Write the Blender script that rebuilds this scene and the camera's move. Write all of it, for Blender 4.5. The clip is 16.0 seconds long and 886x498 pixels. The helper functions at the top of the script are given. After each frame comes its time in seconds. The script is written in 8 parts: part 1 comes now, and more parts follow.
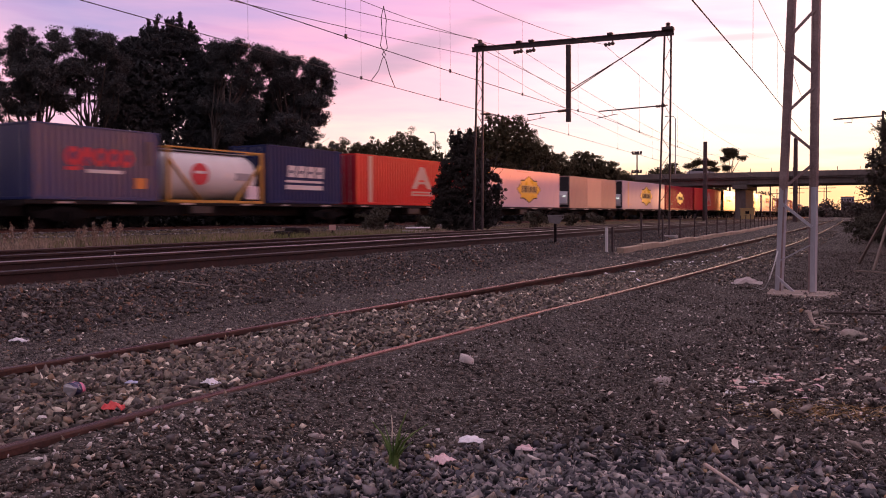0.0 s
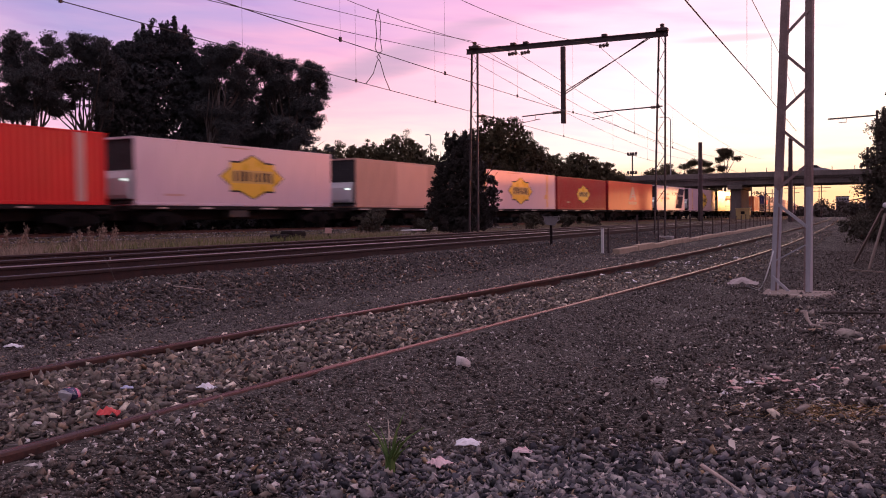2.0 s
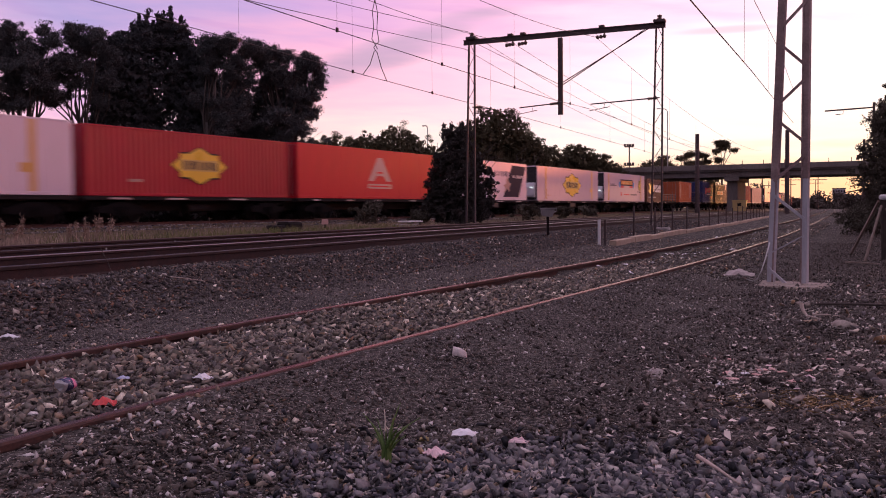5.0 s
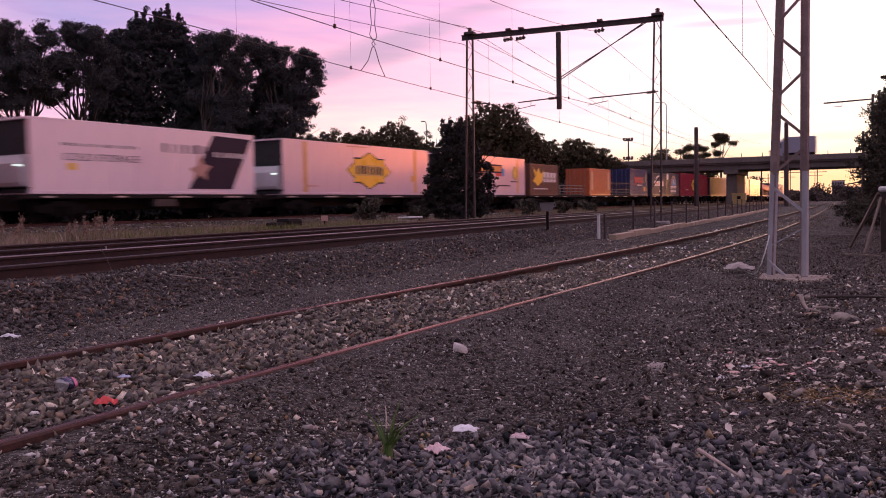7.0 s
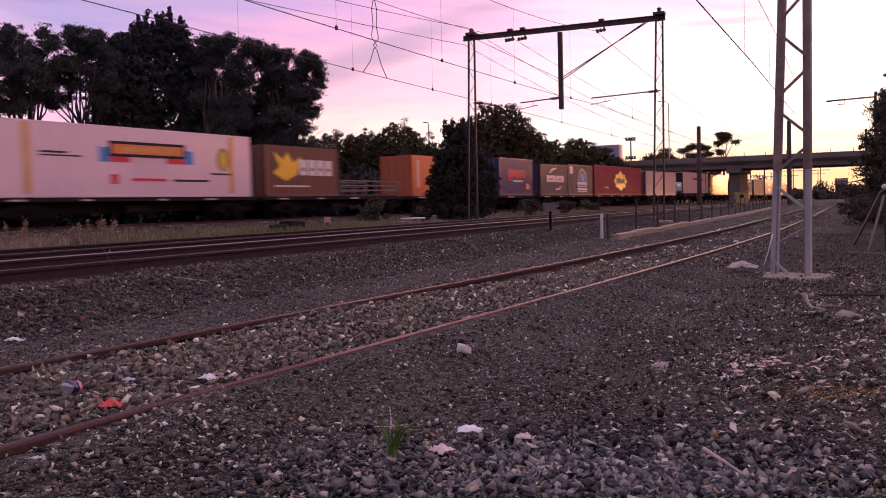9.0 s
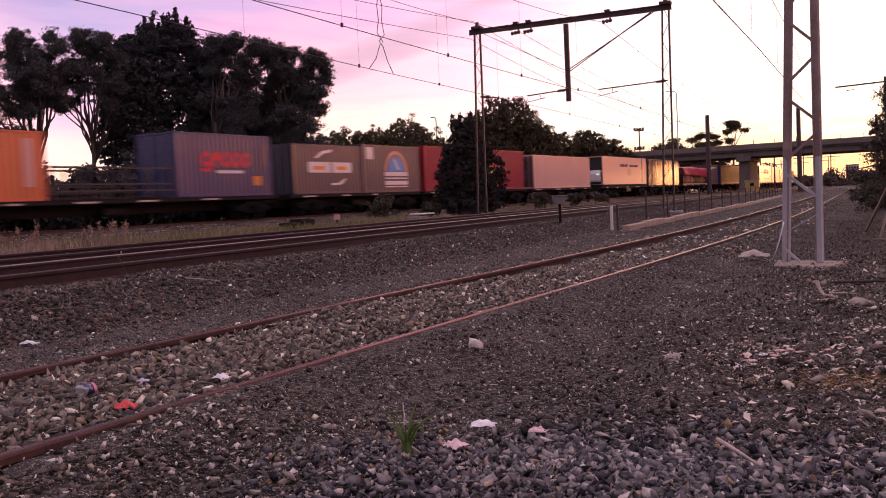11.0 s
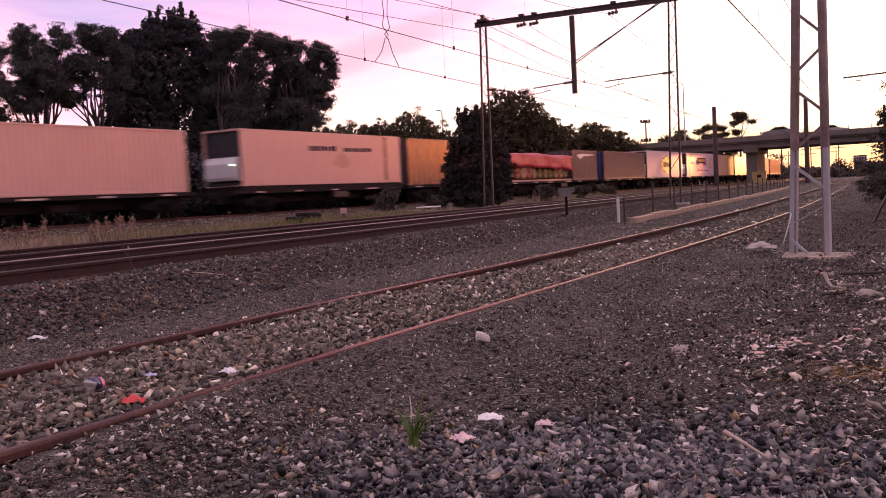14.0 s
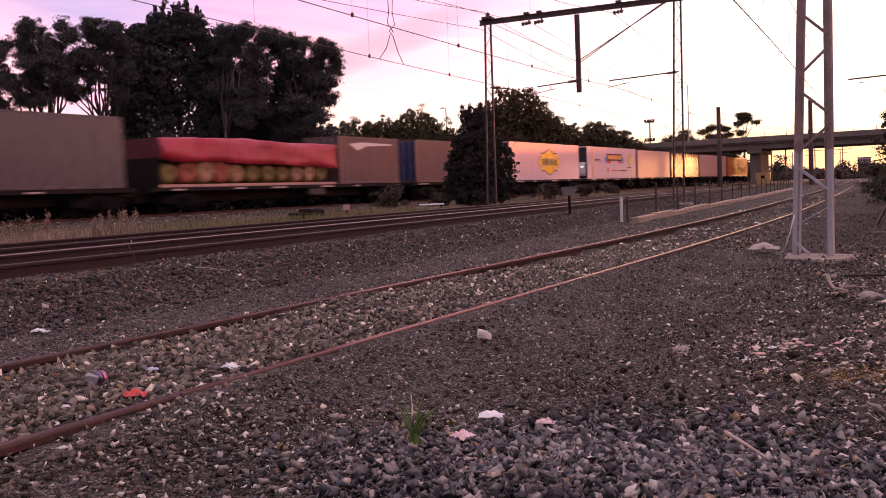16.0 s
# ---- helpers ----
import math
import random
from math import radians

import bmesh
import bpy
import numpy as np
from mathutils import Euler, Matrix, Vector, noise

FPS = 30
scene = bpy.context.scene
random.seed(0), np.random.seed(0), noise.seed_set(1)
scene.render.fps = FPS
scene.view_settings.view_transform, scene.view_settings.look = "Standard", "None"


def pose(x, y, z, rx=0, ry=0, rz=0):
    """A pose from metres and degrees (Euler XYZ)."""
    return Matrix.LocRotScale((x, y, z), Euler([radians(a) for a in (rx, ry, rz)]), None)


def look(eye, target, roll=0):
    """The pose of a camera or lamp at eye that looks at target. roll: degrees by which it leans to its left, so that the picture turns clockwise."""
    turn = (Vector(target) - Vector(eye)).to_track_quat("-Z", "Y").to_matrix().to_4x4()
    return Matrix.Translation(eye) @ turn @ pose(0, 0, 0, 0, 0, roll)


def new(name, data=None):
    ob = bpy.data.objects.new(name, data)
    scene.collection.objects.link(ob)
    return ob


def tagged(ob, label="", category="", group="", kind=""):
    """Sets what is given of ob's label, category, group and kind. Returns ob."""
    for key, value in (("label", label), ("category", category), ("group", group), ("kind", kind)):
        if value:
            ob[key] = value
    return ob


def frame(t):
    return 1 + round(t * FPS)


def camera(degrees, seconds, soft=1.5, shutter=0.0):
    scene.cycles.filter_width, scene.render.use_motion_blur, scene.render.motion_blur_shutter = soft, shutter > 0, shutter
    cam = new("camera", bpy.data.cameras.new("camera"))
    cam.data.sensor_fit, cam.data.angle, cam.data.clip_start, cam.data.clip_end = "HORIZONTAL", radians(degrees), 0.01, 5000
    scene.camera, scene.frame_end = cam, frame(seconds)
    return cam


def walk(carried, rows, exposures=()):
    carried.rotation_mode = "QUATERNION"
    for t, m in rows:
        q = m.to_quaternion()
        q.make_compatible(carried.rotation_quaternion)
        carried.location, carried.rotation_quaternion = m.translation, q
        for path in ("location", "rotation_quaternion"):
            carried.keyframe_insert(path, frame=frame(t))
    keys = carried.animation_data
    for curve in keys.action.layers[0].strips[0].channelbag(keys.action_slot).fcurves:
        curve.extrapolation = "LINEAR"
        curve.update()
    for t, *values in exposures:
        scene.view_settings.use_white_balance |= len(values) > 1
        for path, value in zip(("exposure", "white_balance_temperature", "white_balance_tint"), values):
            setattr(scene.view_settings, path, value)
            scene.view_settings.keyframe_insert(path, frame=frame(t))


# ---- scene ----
cam = camera(52.1, 16.0, soft=1.0, shutter=0.8)
PATH = [
    (0, (0.004, -0.011, 1.0), (-0.815, 1.813, 0.929), -0.3),
    (0.5, (0.007, -0.012, 1.002), (-0.816, 1.81, 0.937), -0.6),
    (1, (0.008, -0.011, 1.003), (-0.816, 1.811, 0.941), -1.1),
    (1.5, (0.006, -0.006, 1.003), (-0.813, 1.818, 0.937), -1.3),
    (2, (0.005, -0.005, 1.001), (-0.806, 1.822, 0.935), -0.7),
    (2.5, (0.007, -0.009, 1.002), (-0.801, 1.819, 0.936), -0.2),
    (3, (0.003, -0.007, 1.0), (-0.805, 1.821, 0.927), 0.2),
    (3.5, (0.001, -0.001, 0.999), (-0.805, 1.828, 0.923), 0.2),
    (4, (0.003, 0.0, 0.998), (-0.801, 1.83, 0.922), -0.0),
    (6.5, (0.006, -0.009, 0.998), (-0.801, 1.818, 0.898), -1.2),
    (7, (0.005, -0.001, 1.0), (-0.799, 1.828, 0.905), -1.1),
    (7.5, (0.006, -0.002, 1.004), (-0.799, 1.827, 0.911), -0.9),
    (8, (0.007, -0.004, 1.0), (-0.802, 1.823, 0.91), -0.8),
    (8.5, (0.006, -0.004, 1.0), (-0.802, 1.823, 0.912), -0.8),
    (9, (0.005, -0.004, 1.0), (-0.805, 1.822, 0.907), -1.5),
    (11.5, (0.009, -0.006, 1.004), (-0.824, 1.809, 0.898), -2.8),
    (12, (0.01, -0.005, 1.003), (-0.83, 1.807, 0.891), -2.8),
    (12.5, (0.008, -0.007, 1.005), (-0.837, 1.801, 0.886), -2.8),
    (13, (0.008, -0.003, 1.002), (-0.839, 1.804, 0.883), -2.8),
    (13.5, (0.008, -0.003, 1.005), (-0.836, 1.806, 0.889), -2.8),
    (14, (0.008, -0.002, 1.004), (-0.836, 1.807, 0.886), -3.0),
    (14.5, (0.006, 0.0, 1.001), (-0.841, 1.807, 0.874), -2.7),
    (15, (0.009, -0.008, 1.004), (-0.84, 1.799, 0.873), -2.5),
    (15.5, (0.009, -0.008, 1.004), (-0.84, 1.798, 0.876), -2.3),
    (16, (0.009, -0.005, 1.004), (-0.84, 1.801, 0.881), -2.4),
]
walk(cam, [(t, look(eye, target, roll)) for t, eye, target, roll in PATH],
     exposures=[(0.0, 0.30, 7040, 17), (1.5, 0.27, 6740, 17), (3.0, 0.12, 6490, 19), (7.0, 0.28, 6540, 18), (9.0, 0.30, 6590, 18), (11.5, 0.62, 7340, 17), (13.0, 0.74, 7390, 17), (14.0, 0.74, 7440, 17), (16.0, 0.73, 7490, 17)])

# ---- sky and sun ----
SUN_AZ, SUN_EL = 16.5, 2.4          # degrees: clockwise from +Y, above the horizon


def ramp_node(nt, stops):
    r = nt.nodes.new("ShaderNodeValToRGB")
    e = r.color_ramp.elements
    while len(e) < len(stops):
        e.new(0.5)
    for el, (p, c) in zip(e, stops):
        el.position, el.color = p, (*c, 1)
    return r


def math_node(nt, op, a, b=None, clamp=False):
    n = nt.nodes.new("ShaderNodeMath")
    n.operation, n.use_clamp = op, clamp
    for i, v in enumerate((a, b)):
        if v is None:
            continue
        if isinstance(v, (int, float)):
            n.inputs[i].default_value = v
        else:
            nt.links.new(v, n.inputs[i])
    return n.outputs[0]


def mix_rgb(nt, fac, a, b, blend="MIX"):
    n = nt.nodes.new("ShaderNodeMix")
    n.data_type, n.blend_type = "RGBA", blend
    for sock, v in ((n.inputs[0], fac), (n.inputs[6], a), (n.inputs[7], b)):
        if isinstance(v, (int, float)):
            sock.default_value = v
        elif isinstance(v, tuple):
            sock.default_value = (*v, 1)
        else:
            nt.links.new(v, sock)
    return n.outputs[2]


def make_world():
    w = bpy.data.worlds.new("dusk_sky")
    scene.world = w
    w.use_nodes = True
    nt = w.node_tree
    nt.nodes.clear()
    L = nt.links.new
    out = nt.nodes.new("ShaderNodeOutputWorld")
    bg = nt.nodes.new("ShaderNodeBackground")
    L(bg.outputs[0], out.inputs[0])
    tc = nt.nodes.new("ShaderNodeTexCoord")
    sep = nt.nodes.new("ShaderNodeSeparateXYZ")
    L(tc.outputs["Generated"], sep.inputs[0])
    az = math_node(nt, "ARCTAN2", sep.outputs[0], sep.outputs[1])     # clockwise from +Y
    el = math_node(nt, "ARCSINE", sep.outputs[2])
    # distance in azimuth from the afterglow, 0 to 1 over half a turn
    daz = math_node(nt, "MULTIPLY", math_node(nt, "ABSOLUTE", math_node(nt, "SUBTRACT", az, radians(6))), 1 / math.pi)
    # uneven cloud banks, long and flat
    comb = nt.nodes.new("ShaderNodeCombineXYZ")
    L(math_node(nt, "MULTIPLY", az, 4.0), comb.inputs[0])
    L(math_node(nt, "MULTIPLY", el, 26.0), comb.inputs[1])
    n1 = nt.nodes.new("ShaderNodeTexNoise")
    n1.inputs["Scale"].default_value, n1.inputs["Detail"].default_value = 1.3, 5.0
    n1.inputs["Roughness"].default_value = 0.5
    L(comb.outputs[0], n1.inputs["Vector"])
    wob = math_node(nt, "SUBTRACT", n1.outputs["Fac"], 0.5)
    daz2 = math_node(nt, "ADD", daz, math_node(nt, "MULTIPLY", wob, 0.05), clamp=True)
    low = ramp_node(nt, [(0.0, (1.05, 0.88, 0.66)), (0.05, (1.03, 0.92, 0.78)), (0.13, (1.0, 0.87, 0.76)), (0.2, (1.0, 0.83, 0.68)),
                         (0.29, (1.0, 0.72, 0.66)), (0.37, (2.2, 0.95, 0.86)), (0.50, (2.1, 0.86, 0.80)), (0.62, (0.50, 0.28, 0.31)), (0.80, (0.16, 0.13, 0.18)), (1.0, (0.11, 0.10, 0.15))])
    mid = ramp_node(nt, [(0.0, (1.1, 1.0, 0.93)), (0.08, (1.08, 0.92, 0.93)), (0.15, (1.0, 0.60, 0.72)), (0.21, (0.95, 0.46, 0.60)),
                         (0.29, (0.61, 0.39, 0.63)), (0.37, (1.55, 0.74, 0.76)), (0.50, (1.7, 0.74, 0.76)), (0.62, (0.48, 0.30, 0.36)), (0.80, (0.18, 0.16, 0.23)), (1.0, (0.13, 0.12, 0.19))])
    high = ramp_node(nt, [(0.0, (1.0, 0.90, 0.90)), (0.08, (0.95, 0.62, 0.78)), (0.14, (0.86, 0.44, 0.68)), (0.2, (0.60, 0.36, 0.65)),
                          (0.29, (0.27, 0.29, 0.58)), (0.48, (0.86, 0.50, 0.60)), (0.62, (0.46, 0.34, 0.44)), (0.8, (0.26, 0.23, 0.34)), (1.0, (0.18, 0.17, 0.27))])
    hor = ramp_node(nt, [(0.0, (1.02, 0.60, 0.33)), (0.06, (1.0, 0.64, 0.40)), (0.14, (1.0, 0.72, 0.55)), (0.25, (1.0, 0.74, 0.62)), (0.37, (1.35, 0.64, 0.50)), (0.50, (1.55, 0.60, 0.48)), (0.62, (0.45, 0.26, 0.29)), (0.80, (0.15, 0.12, 0.16)), (1.0, (0.11, 0.10, 0.14))])
    for r in (hor, low, mid, high):
        L(daz2, r.inputs[0])
    el2 = math_node(nt, "ADD", el, math_node(nt, "MULTIPLY", wob, 0.10))

    def step(a, b):
        m = nt.nodes.new("ShaderNodeMapRange")
        m.interpolation_type = "SMOOTHSTEP"
        m.inputs["From Min"].default_value, m.inputs["From Max"].default_value = a, b
        L(el2, m.inputs["Value"])
        return m.outputs[0]
    c = mix_rgb(nt, step(0.018, 0.075), hor.outputs[0], low.outputs[0])
    c = mix_rgb(nt, step(0.05, 0.14), c, mid.outputs[0])
    c = mix_rgb(nt, step(0.14, 0.25), c, high.outputs[0])
    c = mix_rgb(nt, step(0.35, 1.3), c, (0.60, 0.52, 0.63))
    # thin mauve cloud streaks
    n2 = nt.nodes.new("ShaderNodeTexNoise")
    n2.inputs["Scale"].default_value, n2.inputs["Detail"].default_value = 2.1, 4.0
    comb2 = nt.nodes.new("ShaderNodeCombineXYZ")
    L(math_node(nt, "MULTIPLY", az, 3.0), comb2.inputs[0])
    L(math_node(nt, "ADD", math_node(nt, "MULTIPLY", el, 24.0), math_node(nt, "MULTIPLY", az, 2.5)), comb2.inputs[1])
    L(comb2.outputs[0], n2.inputs["Vector"])
    streak = nt.nodes.new("ShaderNodeMapRange")
    streak.interpolation_type = "SMOOTHSTEP"
    streak.inputs["From Min"].default_value, streak.inputs["From Max"].default_value = 0.50, 0.66
    streak.inputs["To Max"].default_value = 0.5
    L(n2.outputs["Fac"], streak.inputs["Value"])
    c = mix_rgb(nt, streak.outputs[0], c, mix_rgb(nt, 1.0, c, (0.84, 0.80, 0.93), "MULTIPLY"))
    # one long mauve bank of cloud above the far trees
    da = math_node(nt, "MULTIPLY", math_node(nt, "ADD", az, radians(27.4)), 1 / radians(7.5))
    de = math_node(nt, "MULTIPLY", math_node(nt, "SUBTRACT", math_node(nt, "SUBTRACT", el, 0.170), math_node(nt, "MULTIPLY", math_node(nt, "ADD", az, radians(27.4)), 0.33)), 1 / 0.021)
    rr = math_node(nt, "ADD", math_node(nt, "MULTIPLY", da, da), math_node(nt, "MULTIPLY", de, de))
    rr = math_node(nt, "ADD", rr, math_node(nt, "MULTIPLY", wob, 3.2))
    bank = nt.nodes.new("ShaderNodeMapRange")
    bank.interpolation_type = "SMOOTHSTEP"
    bank.inputs["From Min"].default_value, bank.inputs["From Max"].default_value = 1.3, 0.0
    bank.inputs["To Max"].default_value = 0.75
    L(rr, bank.inputs["Value"])
    c = mix_rgb(nt, bank.outputs[0], c, (0.42, 0.31, 0.46))
    # a short rosy streak of cloud over the bridge
    sa = math_node(nt, "MULTIPLY", math_node(nt, "ADD", az, radians(6.3)), 1 / radians(3.4))
    se = math_node(nt, "MULTIPLY", math_node(nt, "SUBTRACT", el, 0.183), 1 / 0.0045)
    sr = math_node(nt, "ADD", math_node(nt, "ADD", math_node(nt, "MULTIPLY", sa, sa), math_node(nt, "MULTIPLY", se, se)), math_node(nt, "MULTIPLY", wob, 3.0))
    dash = nt.nodes.new("ShaderNodeMapRange")
    dash.interpolation_type = "SMOOTHSTEP"
    dash.inputs["From Min"].default_value, dash.inputs["From Max"].default_value = 1.2, 0.0
    dash.inputs["To Max"].default_value = 0.65
    L(sr, dash.inputs["Value"])
    c = mix_rgb(nt, dash.outputs[0], c, (0.86, 0.50, 0.60))
    # the wide orange glow round the setting sun, and its small bright heart
    for a0, wa, e0, we, col in ((31, 26, 0.05, 0.11, (2.4, 0.78, 0.38)), (33, 10, 0.076, 0.050, (8.5, 1.6, 0.2)), (15.0, 3.5, 0.016, 0.032, (2.7, 1.35, 0.40))):
        ga = math_node(nt, "MULTIPLY", math_node(nt, "SUBTRACT", az, radians(a0)), 1 / radians(wa))
        ge = math_node(nt, "MULTIPLY", math_node(nt, "SUBTRACT", el, e0), 1 / we)
        gr = math_node(nt, "ADD", math_node(nt, "MULTIPLY", ga, ga), math_node(nt, "MULTIPLY", ge, ge))
        halo = nt.nodes.new("ShaderNodeMapRange")
        halo.interpolation_type = "SMOOTHSTEP"
        halo.inputs["From Min"].default_value, halo.inputs["From Max"].default_value = 1.0, 0.0
        L(gr, halo.inputs["Value"])
        c = mix_rgb(nt, halo.outputs[0], c, col)
    # the clear air's own glow
    sky = nt.nodes.new("ShaderNodeTexSky")
    sky.sky_type, sky.sun_disc = "NISHITA", False
    sky.sun_elevation, sky.sun_rotation = radians(SUN_EL), radians(SUN_AZ)
    c = mix_rgb(nt, 0.02, c, sky.outputs[0], "ADD")
    L(c, bg.inputs[0])
    bg.inputs[1].default_value = 1.0


make_world()
sun = new("sun", bpy.data.lights.new("sun", "SUN"))
sun.data.energy, sun.data.angle, sun.data.color = 0.2, radians(3.0), (1.0, 0.42, 0.17)
_a, _e = radians(SUN_AZ), radians(SUN_EL)
sun.matrix_world = look((0, 0, 60), (-math.sin(_a) * math.cos(_e) * 10, -math.cos(_a) * math.cos(_e) * 10, 60 - math.sin(_e) * 10))

# ---- materials ----
MATS = {}


def surf(name, dark, light, scale=8.0, rough=0.7, metal=0.0, bump=0.0, fine=None, grime=None, grime_amount=0.4, island=0.0, obrand=0.0, spec=0.5, stretch=(1, 1, 1), edge=None):
    """A procedural surface: two colours by a coarse noise, a finer grain, patches of grime, relief."""
    if name in MATS:
        return MATS[name]
    m = bpy.data.materials.new(name)
    m.use_nodes = True
    nt = m.node_tree
    L = nt.links.new
    b = nt.nodes["Principled BSDF"]
    b.inputs["Metallic"].default_value = metal
    b.inputs["Specular IOR Level"].default_value = spec
    if edge:
        b.inputs["Specular Tint"].default_value = (*edge, 1)
    tc = nt.nodes.new("ShaderNodeTexCoord")
    mp = nt.nodes.new("ShaderNodeMapping")
    mp.inputs["Scale"].default_value = stretch
    L(tc.outputs["Object"], mp.inputs[0])
    n1 = nt.nodes.new("ShaderNodeTexNoise")
    n1.inputs["Scale"].default_value, n1.inputs["Detail"].default_value = scale, 5.0
    L(mp.outputs[0], n1.inputs["Vector"])
    n2 = nt.nodes.new("ShaderNodeTexNoise")
    n2.inputs["Scale"].default_value, n2.inputs["Detail"].default_value = fine or scale * 9, 3.0
    L(mp.outputs[0], n2.inputs["Vector"])
    f = math_node(nt, "ADD", math_node(nt, "MULTIPLY", n1.outputs["Fac"], 0.6), math_node(nt, "MULTIPLY", n2.outputs["Fac"], 0.4))
    mr = nt.nodes.new("ShaderNodeMapRange")
    mr.inputs["From Min"].default_value, mr.inputs["From Max"].default_value = 0.36, 0.64
    L(f, mr.inputs["Value"])
    f = mr.outputs[0]
    if island:
        g = nt.nodes.new("ShaderNodeNewGeometry")
        f = math_node(nt, "ADD", math_node(nt, "MULTIPLY", f, 1 - island), math_node(nt, "MULTIPLY", g.outputs["Random Per Island"], island))
    if obrand:
        g = nt.nodes.new("ShaderNodeObjectInfo")
        f = math_node(nt, "ADD", math_node(nt, "MULTIPLY", f, 1 - obrand), math_node(nt, "MULTIPLY", g.outputs["Random"], obrand))
    c = mix_rgb(nt, f, tuple(dark), tuple(light))
    if grime:
        n3 = nt.nodes.new("ShaderNodeTexNoise")
        n3.inputs["Scale"].default_value, n3.inputs["Detail"].default_value = scale * 0.37, 6.0
        n3.inputs["Roughness"].default_value = 0.7
        L(mp.outputs[0], n3.inputs["Vector"])
        m3 = nt.nodes.new("ShaderNodeMapRange")
        m3.inputs["From Min"].default_value, m3.inputs["From Max"].default_value = 0.45, 0.7
        m3.inputs["To Max"].default_value = grime_amount
        L(n3.outputs["Fac"], m3.inputs["Value"])
        c = mix_rgb(nt, m3.outputs[0], c, tuple(grime))
    L(c, b.inputs["Base Color"])
    rr = nt.nodes.new("ShaderNodeMapRange")
    rr.inputs["To Min"].default_value, rr.inputs["To Max"].default_value = max(rough - 0.12, 0.02), min(rough + 0.12, 1)
    L(n1.outputs["Fac"], rr.inputs["Value"])
    L(rr.outputs[0], b.inputs["Roughness"])
    if bump:
        bp = nt.nodes.new("ShaderNodeBump")
        bp.inputs["Strength"].default_value, bp.inputs["Distance"].default_value = 0.7, bump
        L(n2.outputs["Fac"], bp.inputs["Height"])
        L(bp.outputs[0], b.inputs["Normal"])
    MATS[name] = m
    return m


def paint(name, col, rough=0.5, var=0.18, grime=(0.10, 0.075, 0.055), amount=0.14, scale=1.2, metal=0.0, spec=0.5, relief=0.0006):
    """Weathered paint: the colour, a little lighter and darker, with streaked grime."""
    d = tuple(c * (1 - var) for c in col)
    l = tuple(min(c * (1 + var), 1) for c in col)
    return surf(name, d, l, scale, rough, metal, relief, 40, grime, amount, spec=spec, stretch=(1, 1, 0.35))


M_STEEL = surf("weathered_steel", (0.050, 0.036, 0.040), (0.105, 0.074, 0.078), 6, 0.65, 0.3, 0.002, grime=(0.12, 0.055, 0.035))
M_RAILSIDE = surf("rusted_rail", (0.042, 0.019, 0.015), (0.125, 0.052, 0.036), 9, 0.75, 0.2, 0.003, grime=(0.05, 0.03, 0.03))
M_MAINSIDE = surf("oily_dark_rail", (0.020, 0.009, 0.008), (0.058, 0.024, 0.020), 9, 0.8, 0.1, 0.003)
M_MAINTOP = surf("main_rail_head", (0.030, 0.020, 0.019), (0.065, 0.044, 0.041), 14, 0.5, 0.8, 0.0005, stretch=(3, 0.2, 1))
M_RAILTOP = surf("worn_rail_head", (0.014, 0.010, 0.009), (0.085, 0.058, 0.052), 9, 0.27, 0.9, 0.0008, stretch=(3, 0.2, 1), edge=(1.0, 0.74, 0.64))
M_MAINDULL = surf("dull_red_rail_head", (0.045, 0.020, 0.017), (0.085, 0.036, 0.030), 12, 0.6, 0.4, 0.001, stretch=(3, 0.2, 1))
M_RAILSHINE = surf("polished_rail_head", (0.14, 0.10, 0.10), (0.26, 0.20, 0.20), 14, 0.38, 0.9, 0.0003, stretch=(3, 0.2, 1))
M_CONC = surf("weathered_concrete", (0.26, 0.23, 0.22), (0.42, 0.38, 0.36), 2.5, 0.9, 0, 0.004, grime=(0.14, 0.12, 0.11))
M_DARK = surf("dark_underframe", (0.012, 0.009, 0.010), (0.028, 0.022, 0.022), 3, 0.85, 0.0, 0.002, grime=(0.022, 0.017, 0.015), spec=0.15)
M_WIRE = surf("copper_wire", (0.05, 0.04, 0.045), (0.09, 0.07, 0.07), 5, 0.6, 0.5)
M_INSUL = surf("brown_porcelain", (0.06, 0.03, 0.025), (0.1, 0.05, 0.04), 20, 0.25)
M_GALV = surf("galvanised_steel", (0.30, 0.29, 0.30), (0.46, 0.45, 0.46), 8, 0.55, 0.5, 0.001, grime=(0.18, 0.14, 0.13))
M_WHITE = paint("white_paint", (0.74, 0.72, 0.72), 0.55, 0.08)

# ---- mesh helpers ----


def part(name, bm, material, parent=None, label="", smooth=False):
    """Links a bmesh (or a ready mesh) as one mesh object under a thing or a part."""
    if isinstance(bm, bmesh.types.BMesh):
        me = bpy.data.meshes.new(name)
        bm.normal_update()
        bm.to_mesh(me)
        bm.free()
    else:
        me = bm
    mats = material if isinstance(material, (list, tuple)) else [material]
    if not me.materials:
        for m in mats:
            me.materials.append(m)
    if smooth:
        for p in me.polygons:
            p.use_smooth = True
    ob = new(name, me)
    if parent is not None:
        ob.parent = parent
    if label:
        tagged(ob, label)
    return ob


def thing(name, m, label, category, group="", kind=""):
    ob = new(name)
    ob.empty_display_size = 0.1
    ob.matrix_world = m
    return tagged(ob, label, category, group, kind)


